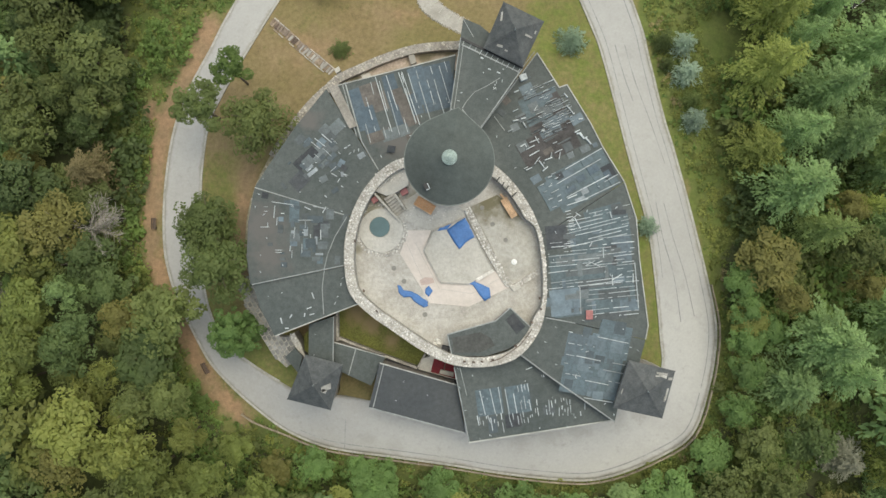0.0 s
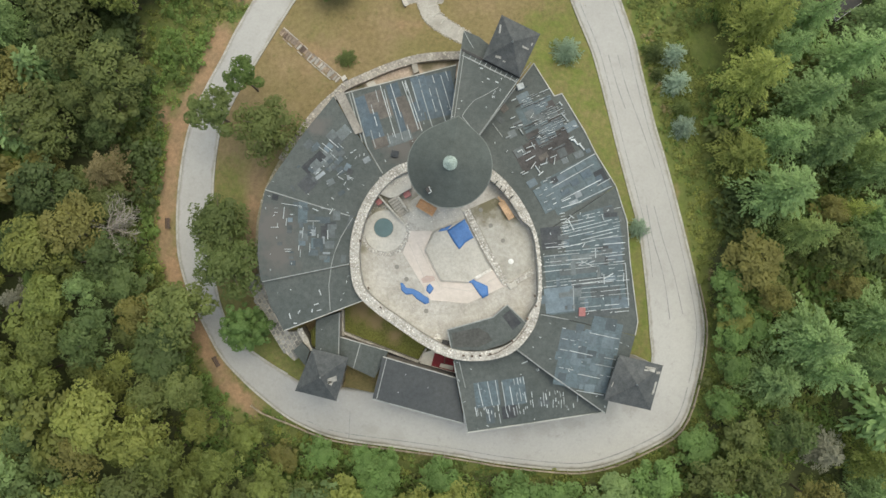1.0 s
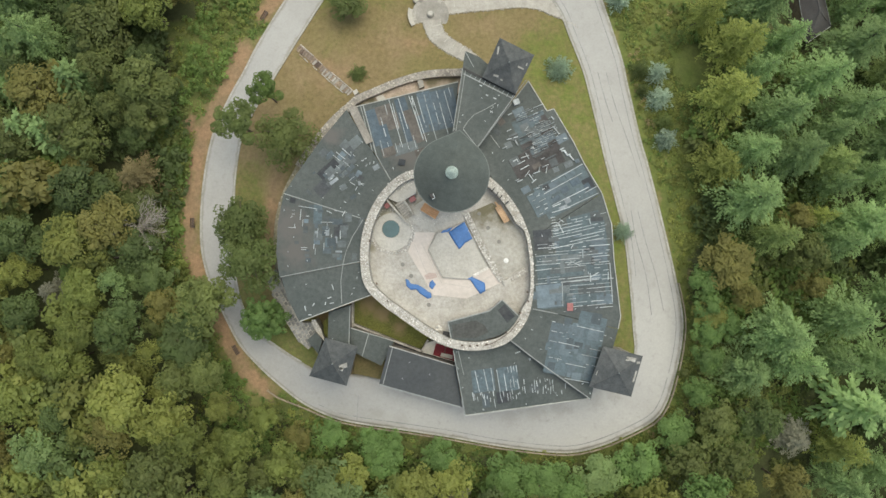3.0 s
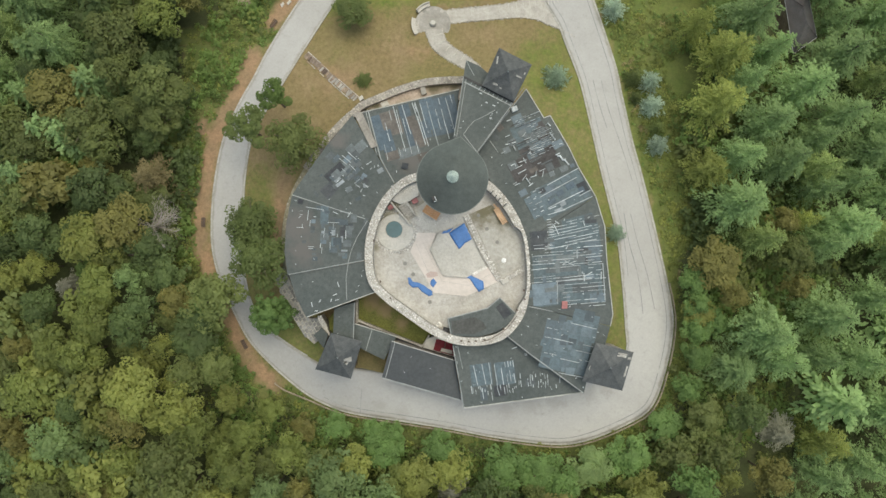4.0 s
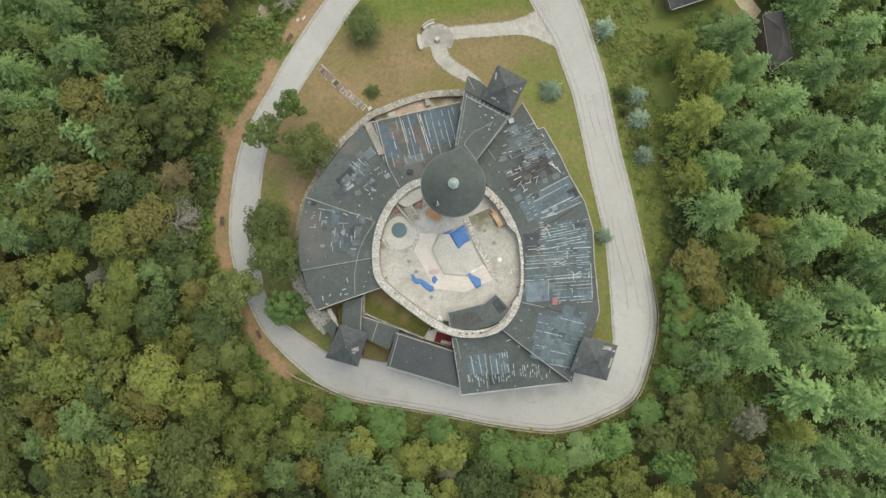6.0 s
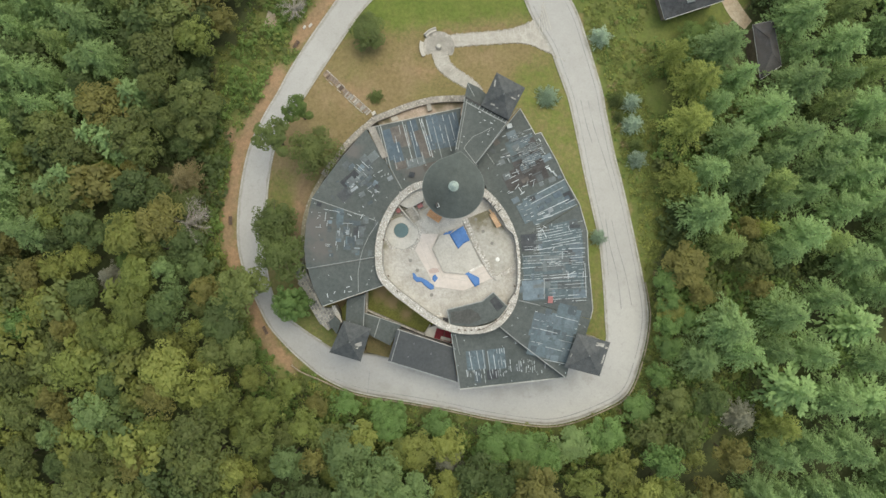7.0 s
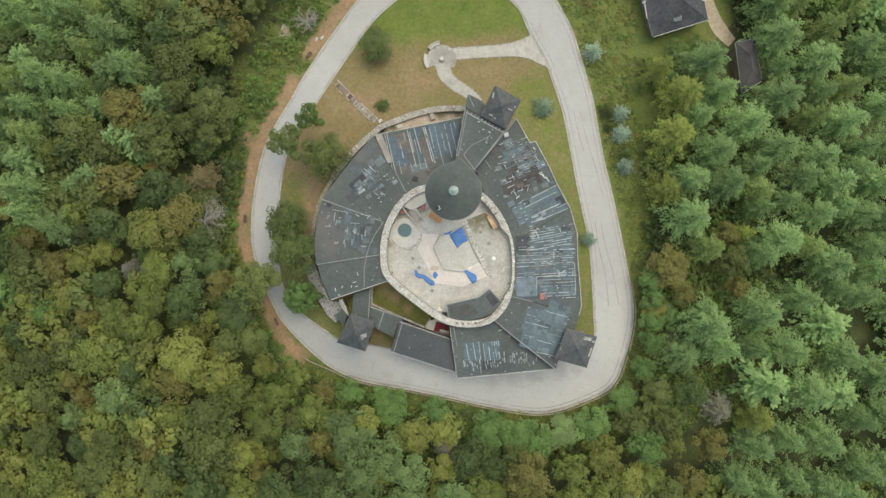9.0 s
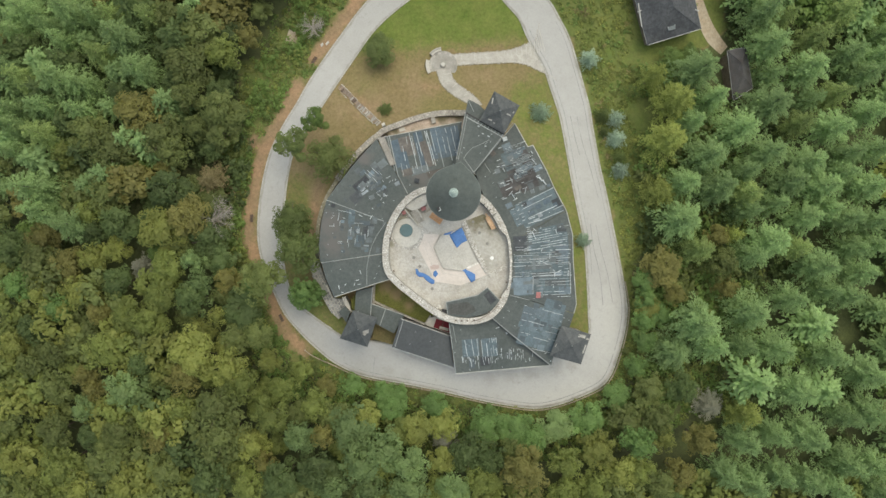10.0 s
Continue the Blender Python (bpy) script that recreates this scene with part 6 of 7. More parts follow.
def ribbon(pts, widths, lift):
    """A path of varying width laid on the ground."""
    line = smooth_line(pts, 8)
    n = len(line)
    ws = np.interp(np.linspace(0, len(pts) - 1, n), range(len(pts)), widths)
    bm = bmesh.new()
    rows = []
    for i, (x, y) in enumerate(line):
        a, b = line[max(i - 1, 0)], line[min(i + 1, n - 1)]
        d = Vector((b[0] - a[0], b[1] - a[1])).normalized()
        row = []
        for k in range(5):
            o_ = (k / 4 - 0.5) * float(ws[i])
            X, Y = x - d.y * o_, y + d.x * o_
            row.append(bm.verts.new((X, Y, ground_z(X, Y) + lift)))
        row = [bm.verts.new((*row[0].co.xy, row[0].co.z - 0.5))] + row + [bm.verts.new((*row[-1].co.xy, row[-1].co.z - 0.5))]
        rows.append(row)
    for r, s in zip(rows, rows[1:]):
        for c in range(6):
            bm.faces.new((r[c], r[c + 1], s[c + 1], s[c]))
    bmesh.ops.recalc_face_normals(bm, faces=bm.faces)
    return bm, line, ws


for pts, ws, lab in (([(-1.18, 43.30), (4.03, 44.02), (9.25, 44.61), (12.51, 45.07), (14.99, 45.49), (16.95, 45.74), (18.52, 45.84), (19.7, 46.1), (20.9, 46.5)], [2.6, 2.7, 2.8, 3.1, 4.2, 5.8, 7.6, 10.5, 14.0], "pale cobbled path to the road"), ([(-3.05, 41.2), (-1.9, 38.0), (0.81, 35.66), (3.47, 33.98), (5.35, 32.12)], [3.4, 3.0, 2.8, 2.5, 2.3], "pale cobbled path curving to the porch")):
    bm, pl, ws2 = ribbon(pts, ws, 0.10)
    pt = tagged(part("footpath", bm, "path"), lab, "path", kind="structure")
    for sgn in (-1, 1):
        side = []
        for i, (x, y) in enumerate(pl):
            a, b = pl[max(i - 1, 0)], pl[min(i + 1, len(pl) - 1)]
            d = Vector((b[0] - a[0], b[1] - a[1])).normalized()
            o_ = sgn * float(ws2[i]) / 2
            side.append((x - d.y * o_, y + d.x * o_))
        rubble(side, lambda x, y: 0.13, over(0.13), 0.26, pt, False, 10, "rubble", "old_stone", 0.8)
    for i, (x, y) in enumerate(pl[:-1]):
        if i % 2:
            continue
        a, b = pl[max(i - 1, 0)], pl[i + 1]
        d = Vector((b[0] - a[0], b[1] - a[1])).normalized()
        if i % 4 == 0:
            m = pose(x, y, ground_z(x, y) + 0.10, 0, 0, math.degrees(math.atan2(d.y, d.x)))
            share("stone_course", COURSE, pt, m @ Matrix.Diagonal((0.12, float(ws2[i]) * 0.92, 0.03, 1)))
pc = (-3.20, 41.95)
pgz = ground_z(*pc)
PAVER = mesh_of("flagstone", box((1, 1, 1), (0, 0, 0), 0, 0.06), "path")
plaza = thing("round_plaza", (*pc, pgz), "small round paved plaza with a central pedestal", "plaza")
wpart("paving", cyl(3.3, 3.3, 1.2, (*pc, pgz - 0.95), 40), "path", plaza)
for i in range(26):
    a = 2 * math.pi * i / 26
    x, y = pc[0] + 2.9 * math.cos(a), pc[1] + 2.9 * math.sin(a)
    share("flagstone", PAVER, plaza, pose(x, y, pgz + 0.24, 0, 0, math.degrees(a)) @ Matrix.Diagonal((0.6, 0.64, 0.08, 1)))
ped = thing("pedestal", (*pc, pgz + 0.25), "small round stone pedestal with a pale top", "pedestal")
wpart("base", cyl(0.65, 0.55, 0.5, (*pc, pgz + 0.25), 20), "kerb", ped)
wpart("top", cyl(0.4, 0.4, 0.35, (*pc, pgz + 0.75), 20), "slab", ped)
for a0, a1 in ((1.75, 2.5), (2.9, 3.75)):
    arcp = [(pc[0] + 3.55 * math.cos(a), pc[1] + 3.55 * math.sin(a)) for a in np.linspace(a0, a1, 9)]
    cb = thing("curved_bench", (*arcp[4], pgz), "curved pale stone bench at the plaza rim", "bench", "curved benches")
    wpart("seat", band(arcp, 0.32, pgz + 0.45, pgz + 0.62), "slab", cb)
    wpart("base", band(arcp, 0.24, pgz - 0.6, pgz + 0.448), "stone", cb)
    wpart("backrest", band([(pc[0] + (x - pc[0]) * 1.1, pc[1] + (y - pc[1]) * 1.1) for x, y in arcp], 0.1, pgz - 0.6, pgz + 1.0), "slab", cb)

# garden steps on the north-west lawn
st_a, st_b = Vector((-26.77, 35.49)), Vector((-16.80, 26.66))
gd = (st_b - st_a).normalized()
gang = math.degrees(math.atan2(gd.y, gd.x))
gsteps = thing("garden_steps", (*st_a, ground_z(*st_a)), "worn garden steps of timber and stone down the lawn", "steps")
gn = Vector((-gd.y, gd.x))
st_line = [tuple(st_a.lerp(st_b, i / 12)) for i in range(13)]
wpart("step_bed", band(st_line, 0.68, lambda x, y: ground_z(x, y) - 0.6, lambda x, y: ground_z(x, y) + 0.035), "step_bed", gsteps, "worn brown earth bed")
for k, ofs in ((1, 0.74), (-1, 0.70)):
    for i in range(12):
        if srng.random() < (0.9 if k > 0 else 0.55):
            e0, e1 = st_a.lerp(st_b, (i + 0.06) / 12) + gn * k * ofs, st_a.lerp(st_b, (i + 0.94) / 12) + gn * k * (ofs + srng.uniform(-0.05, 0.05))
            wpart("kerb_stone", bars([((*e0, ground_z(*e0) + 0.04), (*e1, ground_z(*e1) + 0.04))], srng.uniform(0.13, 0.2), 0.24), srng.choice(("old_stone", "path", "timber")), gsteps)
for i in range(27):
    f = (i + 0.5) / 27
    c = st_a.lerp(st_b, f)
    mt = srng.choice(("rust", "step_bed", "timber", "step_bed", "path")) if i < 14 else srng.choice(("path", "timber", "timber", "path"))
    w, d_ = srng.uniform(0.8, 1.1) + (0.15 if i > 14 else 0), srng.uniform(0.24, 0.44)
    wpart("step", box((d_, w, 0.3), (c.x + srng.uniform(-0.1, 0.1), c.y + srng.uniform(-0.1, 0.1), ground_z(c.x, c.y) + srng.uniform(0.02, 0.1)), gang + srng.uniform(-9, 9), 0.02), mt, gsteps)
flat("stone_block", [(-15.93, 26.31), (-15.27, 26.72), (-14.94, 26.14), (-15.60, 25.64)], -3.5, 4.0, "slab", "pale stone block at the head of the steps", "block")


def park_bench(q, turn, label):
    z = ground_z(*q)
    t = thing("park_bench", (*q, z), label, "bench", "roadside benches", "", turn)
    for i in range(3):
        part("seat_board", box((1.8, 0.15, 0.05), (0, -0.18 + i * 0.17, 0.45), 0, 0.008), "rust", t)
    for i in range(2):
        part("back_board", box((1.8, 0.05, 0.16), (0, 0.28, 0.62 + i * 0.22), 0, 0.008), "rust", t)
    for k in (-1, 1):
        part("leg", box((0.1, 0.5, 0.45), (k * 0.7, 0, 0.2)), "black", t)
    return t


park_bench((-45.19, 3.99), 92, "dark brown park bench on the bare roadside")
park_bench((-36.77, -18.43), 118, "dark brown park bench on the bare roadside")
park_bench((-32.95, 41.29), 60, "dark brown park bench by the upper road")
flat("stone_slab", [(-30.76, 45.46), (-30.15, 46.17), (-29.86, 45.78), (-30.47, 45.07)], -10.0, 2.0, "slab", "pale stone slab at the roadside", "slab")

slope = bmesh.new()
vs = [slope.verts.new((x, y, ground_z(x, y) + dz)) for dz in (-0.4, 0.1) for x, y in ((-40.56, 45.56), (-36.92, 44.91), (-38.14, 48.15), (-39.70, 48.81))]
slope.faces.new(vs[4:])
for i in range(4):
    slope.faces.new((vs[i], vs[(i + 1) % 4], vs[4 + (i + 1) % 4], vs[4 + i]))
bmesh.ops.recalc_face_normals(slope, faces=slope.faces)
tagged(part("paved_pad", slope, "sandy"), "small pale paved pad in the scrub", "paving", kind="structure")
flat("stone_slab", [(-31.93, 45.14), (-31.44, 45.70), (-31.15, 45.31), (-31.62, 44.61)], -10.0, 2.0, "slab", "pale stone slab at the roadside", "slab")

# ---------------------------------------------------------------- house and hut north-east of the road
M["shingle"] = weathered("dark_shingles", (0.050, 0.053, 0.057), (0.072, 0.075, 0.078), 0.8, 0.4, 1.6, 0.3)
M["shingle_brown"] = weathered("brown_shingles", (0.078, 0.076, 0.076), (0.056, 0.048, 0.044), 0.8, 0.4, 1.6, 0.3)


def hip_house(name, corners, ze, rise, inset, mat, label):
    """A house under a hipped roof; the ridge runs from the middle of side 0 to that of side 2."""
    c = sum((Vector(p) for p in corners), Vector((0, 0))) / 4
    t = thing(name, (c.x, c.y, ground_z(c.x, c.y)), label, "house")
    wpart("wall", prism([tuple(c + (Vector(p) - c) * 0.9) for p in corners], ground_z(c.x, c.y) - 2.5, ze - 0.15), "timber", t, "brown boarded wall")
    bm = bmesh.new()
    e = [bm.verts.new((*p, ze)) for p in corners]
    lo = [bm.verts.new((*p, ze - 0.2)) for p in corners]
    m0, m2 = (Vector(corners[0]) + Vector(corners[1])) / 2, (Vector(corners[2]) + Vector(corners[3])) / 2
    r0, r1 = m0.lerp(m2, inset), m2.lerp(m0, inset)
    a, b = bm.verts.new((*r0, ze + rise)), bm.verts.new((*r1, ze + rise))
    for f in ((e[0], e[1], a), (e[1], e[2], b, a), (e[2], e[3], b), (e[3], e[0], a, b)):
        bm.faces.new(f)
    for i in range(4):
        bm.faces.new((lo[i], lo[(i + 1) % 4], e[(i + 1) % 4], e[i]))
    bm.faces.new(lo[::-1])
    bmesh.ops.recalc_face_normals(bm, faces=bm.faces)
    roof = wpart("roof", bm, mat, t, "dark shingled hip roof")
    for p, q_ in (((*corners[0], ze), (*r0, ze + rise)), ((*corners[1], ze), (*r0, ze + rise)), ((*corners[2], ze), (*r1, ze + rise)), ((*corners[3], ze), (*r1, ze + rise)), ((*r0, ze + rise), (*r1, ze + rise))):
        wpart("ridge_cap", bars([(p, q_)], 0.2, 0.08, 0.02), mat, roof)
    for i in range(4):
        wpart("gutter", bars([((*corners[i], ze - 0.06), (*corners[(i + 1) % 4], ze - 0.06))], 0.12, 0.12), "flashing" if i else "white", roof)
    return t, roof, r0


hz_ = -4.5
house, hroof, hr = hip_house("house", [(42.94, 48.46), (54.88, 52.87), (50.63, 68.15), (37.64, 64.19)], hz_, 3.8, 0.35, "shingle", "house with dark shingled hip roof beside a pale drive")
sx, sy = (47.64, 52.52)
sky_frame = wpart("skylight", box((1.7, 1.6, 0.3), (sx, sy, -3.15), 15, 0.03), "patch_grey", hroof, "grey skylight box")
for dx, dy, w, h in ((-0.8, 0.1, 0.12, 1.3), (0.75, 0.5, 0.12, 0.9), (0.1, 0.45, 1.2, 0.1)):
    wpart("frame_bar", box((w, h, 0.1), (sx + dx, sy + dy, -2.94), 15 if w > 0.5 else 8), "flashing", sky_frame)
for (bx, by), long, turn, name in (((41.24, 56.22), 2.6, 25, "bracket_beam"), ((40.78, 55.04), 5.4, 102, "balcony_rail"), ((52.99, 57.03), 2.2, -12, "bracket_beam")):
    wpart(name, box((long, 0.22, 0.2), (bx, by, -4.25), turn, 0.02), "trim", house, "pale timber beam")
hut, _, _ = hip_house("hut", [(64.09, 37.60), (68.34, 40.72), (66.22, 49.97), (61.98, 48.94)], -7.0, 1.8, 0.35, "shingle_brown", "small hut with worn brown-black shingle roof under conifers")
bm, _, _ = ribbon([(53.4, 67.0), (56.2, 60.9), (57.9, 56.6), (60.3, 53.2), (63.4, 50.6)], [2.2, 2.4, 3.4, 3.6, 2.6], 0.06)
tagged(part("driveway", bm, "sandy"), "pale earth drive beside the house", "drive", kind="structure")

# ---------------------------------------------------------------- trees


def kites(c, nrm, along, length, width):
    """Small kite-shaped leaf tufts: arrays of centres, normals, directions, sizes."""
    c, nrm, along = (np.asarray(v, float) for v in (c, nrm, along))
    nrm = nrm / np.linalg.norm(nrm, axis=1, keepdims=True)
    along = along - nrm * np.sum(along * nrm, 1, keepdims=True)
    along /= np.linalg.norm(along, axis=1, keepdims=True) + 1e-9
    side = np.cross(nrm, along)
    L, W = np.asarray(length)[:, None], np.asarray(width)[:, None]
    v = np.stack([c - along * L * 0.5, c + side * W * 0.5 + along * L * 0.05 - nrm * W * 0.12, c + along * L * 0.5, c - side * W * 0.5 + along * L * 0.05 - nrm * W * 0.12], 1)
    return v.reshape(-1, 3)


def broadleaf(rng, r, h, count, leaf, lobes=16, low=0.38, lump=1.0, core=0.42, lift=0.85):
    """Leaf tufts over many lobes: an uneven crown with gaps."""
    cz = h * (1 + low) / 2
    hz = h * (1 - low) / 2
    lc, lr = [], []
    for i in range(lobes):
        a = rng.uniform(0, 2 * math.pi)
        up = rng.uniform(-0.55, 0.95)
        ring = math.sqrt(max(0.05, 1 - up * up)) * rng.uniform(core, 0.95)
        lc.append((r * ring * math.cos(a), r * ring * math.sin(a), cz + hz * up * 0.72))
        lr.append(r * rng.uniform(0.17, 0.40) * lump)
    lc, lr = np.array(lc), np.array(lr)
    pick = rng.choice(lobes, count, p=lr ** 2 / np.sum(lr ** 2))
    d = rng.normal(size=(count, 3))
    d[:, 2] = np.abs(d[:, 2]) * 1.1 - 0.35
    d /= np.linalg.norm(d, axis=1, keepdims=True)
    c = lc[pick] + d * lr[pick][:, None] * rng.uniform(0.80, 1.06, (count, 1)) * np.array([1, 1, 0.8])
    nrm = d * 0.95 + rng.normal(size=(count, 3)) * 0.2 + np.array([0, 0, lift])
    s = leaf * rng.uniform(0.6, 1.35, count)
    back = max(4, count // 9)
    pb = pick[:back]
    cb = lc[pb] + d[:back] * lr[pb][:, None] * 0.52 * np.array([1, 1, 0.8])
    sb = leaf * rng.uniform(1.6, 2.4, back)
    under = kites(cb, d[:back] + np.array([0, 0, 0.4]), rng.normal(size=(back, 3)), sb, sb * 0.8)
    return np.concatenate([under, outer_leaves(c, nrm, d, s, count, rng)])


def outer_leaves(c, nrm, d, s, count, rng):
    return kites(c, nrm, rng.normal(size=(count, 3)) + d * 0.6, s * 1.5, s * rng.uniform(0.55, 0.95, count))


def conifer(rng, r, h, whorls, per, low=0.22, tufts=20, leaf=0.62):
    """Whorls of drooping boughs, each a blunt spray of narrow needle tufts."""
    C, N, A, L, W = [], [], [], [], []
    for w in range(whorls):
        f = w / (whorls - 1)
        z = h * (low + (0.985 - low) * f)
        ln = r * (1 - f) ** 0.62 + 0.35
        n = max(4, int(per * (1 - 0.4 * f)))
        a0 = rng.uniform(0, 6.28)
        for b in range(n):
            a = a0 + 2 * math.pi * b / n + rng.uniform(-0.35, 0.35)
            bl = ln * rng.uniform(0.5, 1.15)
            dz = rng.uniform(-0.45, 0.45)
            k = max(6, int(tufts * bl / r))
            for s in range(k):
                u = ((s + rng.random()) / k) ** 0.8
                side = rng.uniform(-1, 1)
                half = 0.30 * bl * math.sqrt(1.04 - u) * side
                x = math.cos(a) * bl * u - math.sin(a) * half
                y = math.sin(a) * bl * u + math.cos(a) * half
                C.append((x, y, z + dz + bl * (0.25 * u - 0.45 * u * u) - 0.12 * bl * side * side + rng.uniform(-0.15, 0.15)))
                N.append((rng.normal() * 0.4 + math.cos(a) * 0.25, rng.normal() * 0.4 + math.sin(a) * 0.25, 1))
                da = a + 0.8 * side + rng.uniform(-0.4, 0.4)
                A.append((math.cos(da), math.sin(da), rng.uniform(-0.35, 0.1)))
                l = leaf * rng.uniform(0.65, 1.35) * (0.6 + 0.4 * min(1, bl / r * 1.5))
                L.append(l)
                W.append(l * rng.uniform(0.36, 0.6))
    return kites(C, N, A, L, W)


def quad_mesh(name, verts, material):
    me = bpy.data.meshes.new(name)
    n = len(verts) // 4
    me.vertices.add(len(verts))
    me.vertices.foreach_set("co", verts.astype(np.float32).ravel())
    me.loops.add(4 * n)
    me.loops.foreach_set("vertex_index", np.arange(4 * n, dtype=np.int32))
    me.polygons.add(n)
    me.polygons.foreach_set("loop_start", np.arange(0, 4 * n, 4, dtype=np.int32))
    if material:
        me.materials.append(M[material])
    me.update(calc_edges=True)
    return me


def trunk_bm(rng, h, r, limbs, spread, lean=0.0):
    """A tapered trunk with limbs."""
    bm = bmesh.new()

    def tube(a, b, r0, r1, seg=6):
        a, b = Vector(a), Vector(b)
        q = (b - a).to_track_quat("Z", "Y").to_matrix().to_4x4()
        bmesh.ops.create_cone(bm, cap_ends=False, segments=seg, radius1=r0, radius2=r1, depth=(b - a).length, matrix=Matrix.Translation((a + b) / 2) @ q)

    tube((0, 0, -0.6), (lean * 0.5, 0, h * 0.5), r, r * 0.7, 8)
    tube((lean * 0.5, 0, h * 0.5), (lean, 0, h * 0.9), r * 0.7, r * 0.15, 7)
    for i in range(limbs):
        a = 2.4 * i + rng.uniform(-0.3, 0.3)
        z = h * rng.uniform(0.38, 0.75)
        ln = spread * rng.uniform(0.5, 0.95)
        s = lean * z / h
        mid = (s + ln * 0.5 * math.cos(a), ln * 0.5 * math.sin(a), z + ln * 0.28)
        tube((s, 0, z), mid, r * 0.32, r * 0.2, 5)
        tube(mid, (s + ln * math.cos(a), ln * math.sin(a), z + ln * 0.45), r * 0.2, r * 0.05, 4)
    return bm


rng = np.random.default_rng(7)
SHAPES = {"round": [], "broad": [], "conifer": [], "spruce": [], "pine": [], "high": []}
for i in range(5):
    SHAPES["broad"].append((broadleaf(rng, 4.2, 14, 2800, 0.33, 40 + 12 * i, 0.34, 0.9 - 0.05 * i, 0.3 - 0.06 * i), trunk_bm(rng, 14, 0.24, 7, 3.4)))
    SHAPES["conifer"].append((conifer(rng, 4.7, 18.5, 15, 10, 0.3, 62, 0.45), trunk_bm(rng, 19.5, 0.25, 0, 1)))
SHAPES["round"].append((broadleaf(rng, 3.5, 7.5, 4000, 0.27, 110, 0.05, 0.5, 0.12), trunk_bm(rng, 6.5, 0.2, 6, 2.6)))
for i in range(2):
    SHAPES["spruce"].append((conifer(rng, 1.75, 3.4, 11, 11, 0.04, 26, 0.26), trunk_bm(rng, 3.2, 0.1, 0, 1)))
    SHAPES["pine"].append((broadleaf(rng, 4.2, 12, 5200, 0.25, 80, 0.3, 0.78, 0.1), trunk_bm(rng, 12, 0.26, 9, 3.6)))
    SHAPES["high"].append((broadleaf(rng, 3.7, 14, 3800, 0.25, 40, 0.66, 0.74, 0.15), trunk_bm(rng, 13.5, 0.22, 10, 2.8)))
TRUNKS = {k: [mesh_of("trunk", bm, "bark") for _, bm in v] for k, v in SHAPES.items()}
CROWNS = {}


def crown_mesh(shape, i, leaf):
    key = (shape, i, leaf)
    if key not in CROWNS:
        CROWNS[key] = quad_mesh("crown", SHAPES[shape][i][0], leaf)
    return CROWNS[key]


TREES = []


def tree(x, y, shape, leaf, label, size=1.0, tall=1.0, name="tree", group="woodland trees", category="tree"):
    i = int(rng.integers(len(SHAPES[shape])))
    ob = new(name)
    ob.matrix_basis = pose(x, y, ground_z(x, y) - 0.1, 0, 0, float(rng.uniform(0, 360))) @ Matrix.Diagonal((size, size, size * tall, 1))
    tagged(ob, label, category, group)
    for nm, me in (("trunk", TRUNKS[shape][i]), ("crown", crown_mesh(shape, i, leaf))):
        p = new(nm, me)
        p.parent = ob
    TREES.append((x, y, size * (1.8 if shape == "spruce" else 4.0)))
    return ob


# trees by the road and on the lawn
G = "trees by the road"
tree(-34.55, 20.15, "high", "leaf_pine", "dark green high-crowned pine at the road's edge", 1.1, 0.9, "tree", G)
tree(-30.09, 25.45, "high", "leaf_green", "small green open-crowned pine with a bare trunk", 0.84, 1.08, "tree", G)
tree(-25.92, 17.97, "pine", "leaf_olive", "broad dull green tree on the lawn beside the roof", 1.22, 0.85, "tree", G)
tree(-33.4, 3.9, "pine", "leaf_pine", "dense dark green tree between road and castle", 1.2, 0.85, "tree", G)
tree(-31.7, -2.2, "pine", "leaf_pine", "dense dark green tree between road and castle", 1.28, 0.88, "tree", G)
tree(-29.97, -12.20, "round", "leaf_lime", "bright green bushy tree beside the stone terrace", 1.18, 1.05, "tree", G)
tree(-39.73, -9.77, "broad", "leaf_olive", "large olive green tree overhanging the road", 1.2, 0.95, "tree", G)
tree(19.53, 31.47, "spruce", "leaf_bluegreen", "rounded blue-green spruce on the dry lawn", 1.5, 1.0, "spruce", "spruces")
tree(30.08, 3.39, "spruce", "leaf_bluegreen", "small blue-green spruce between roof and road", 1.1, 1.0, "spruce", "spruces")
tree(33.92, 31.76, "spruce", "leaf_pine", "dull dark green shrub beside the blue spruces", 1.2, 1, "bush", "bushes", "bush")
tree(34.31, 28.22, "spruce", "leaf_pine", "dull dark green shrub beside the blue spruces", 0.9, 1, "bush", "bushes", "bush")
tree(36.82, 31.23, "spruce", "leaf_blue", "silvery blue spruce in the rough meadow", 1.35, 1, "spruce", "spruces")
tree(37.02, 26.65, "spruce", "leaf_blue", "silvery blue spruce in the rough meadow", 1.5, 1, "spruce", "spruces")
tree(38.04, 22.79, "spruce", "leaf_pine", "dull green spruce in the rough meadow", 1.05, 1, "spruce", "spruces")
tree(38.21, 19.62, "spruce", "leaf_blue", "silvery blue spruce in the rough meadow", 1.35, 1, "spruce", "spruces")
tree(30.25, 44.94, "spruce", "leaf_blue", "silvery blue spruce beside the road", 1.5, 1, "spruce", "spruces")
tree(-15.47, 30.16, "spruce", "leaf_pine", "small green bush on the dry lawn", 1.05, 0.7, "bush", "bushes", "bush")
tree(-18.1, 43.3, "broad", "leaf_pine", "thin brownish small tree on the lawn", 0.95, 0.5, "tree", G)

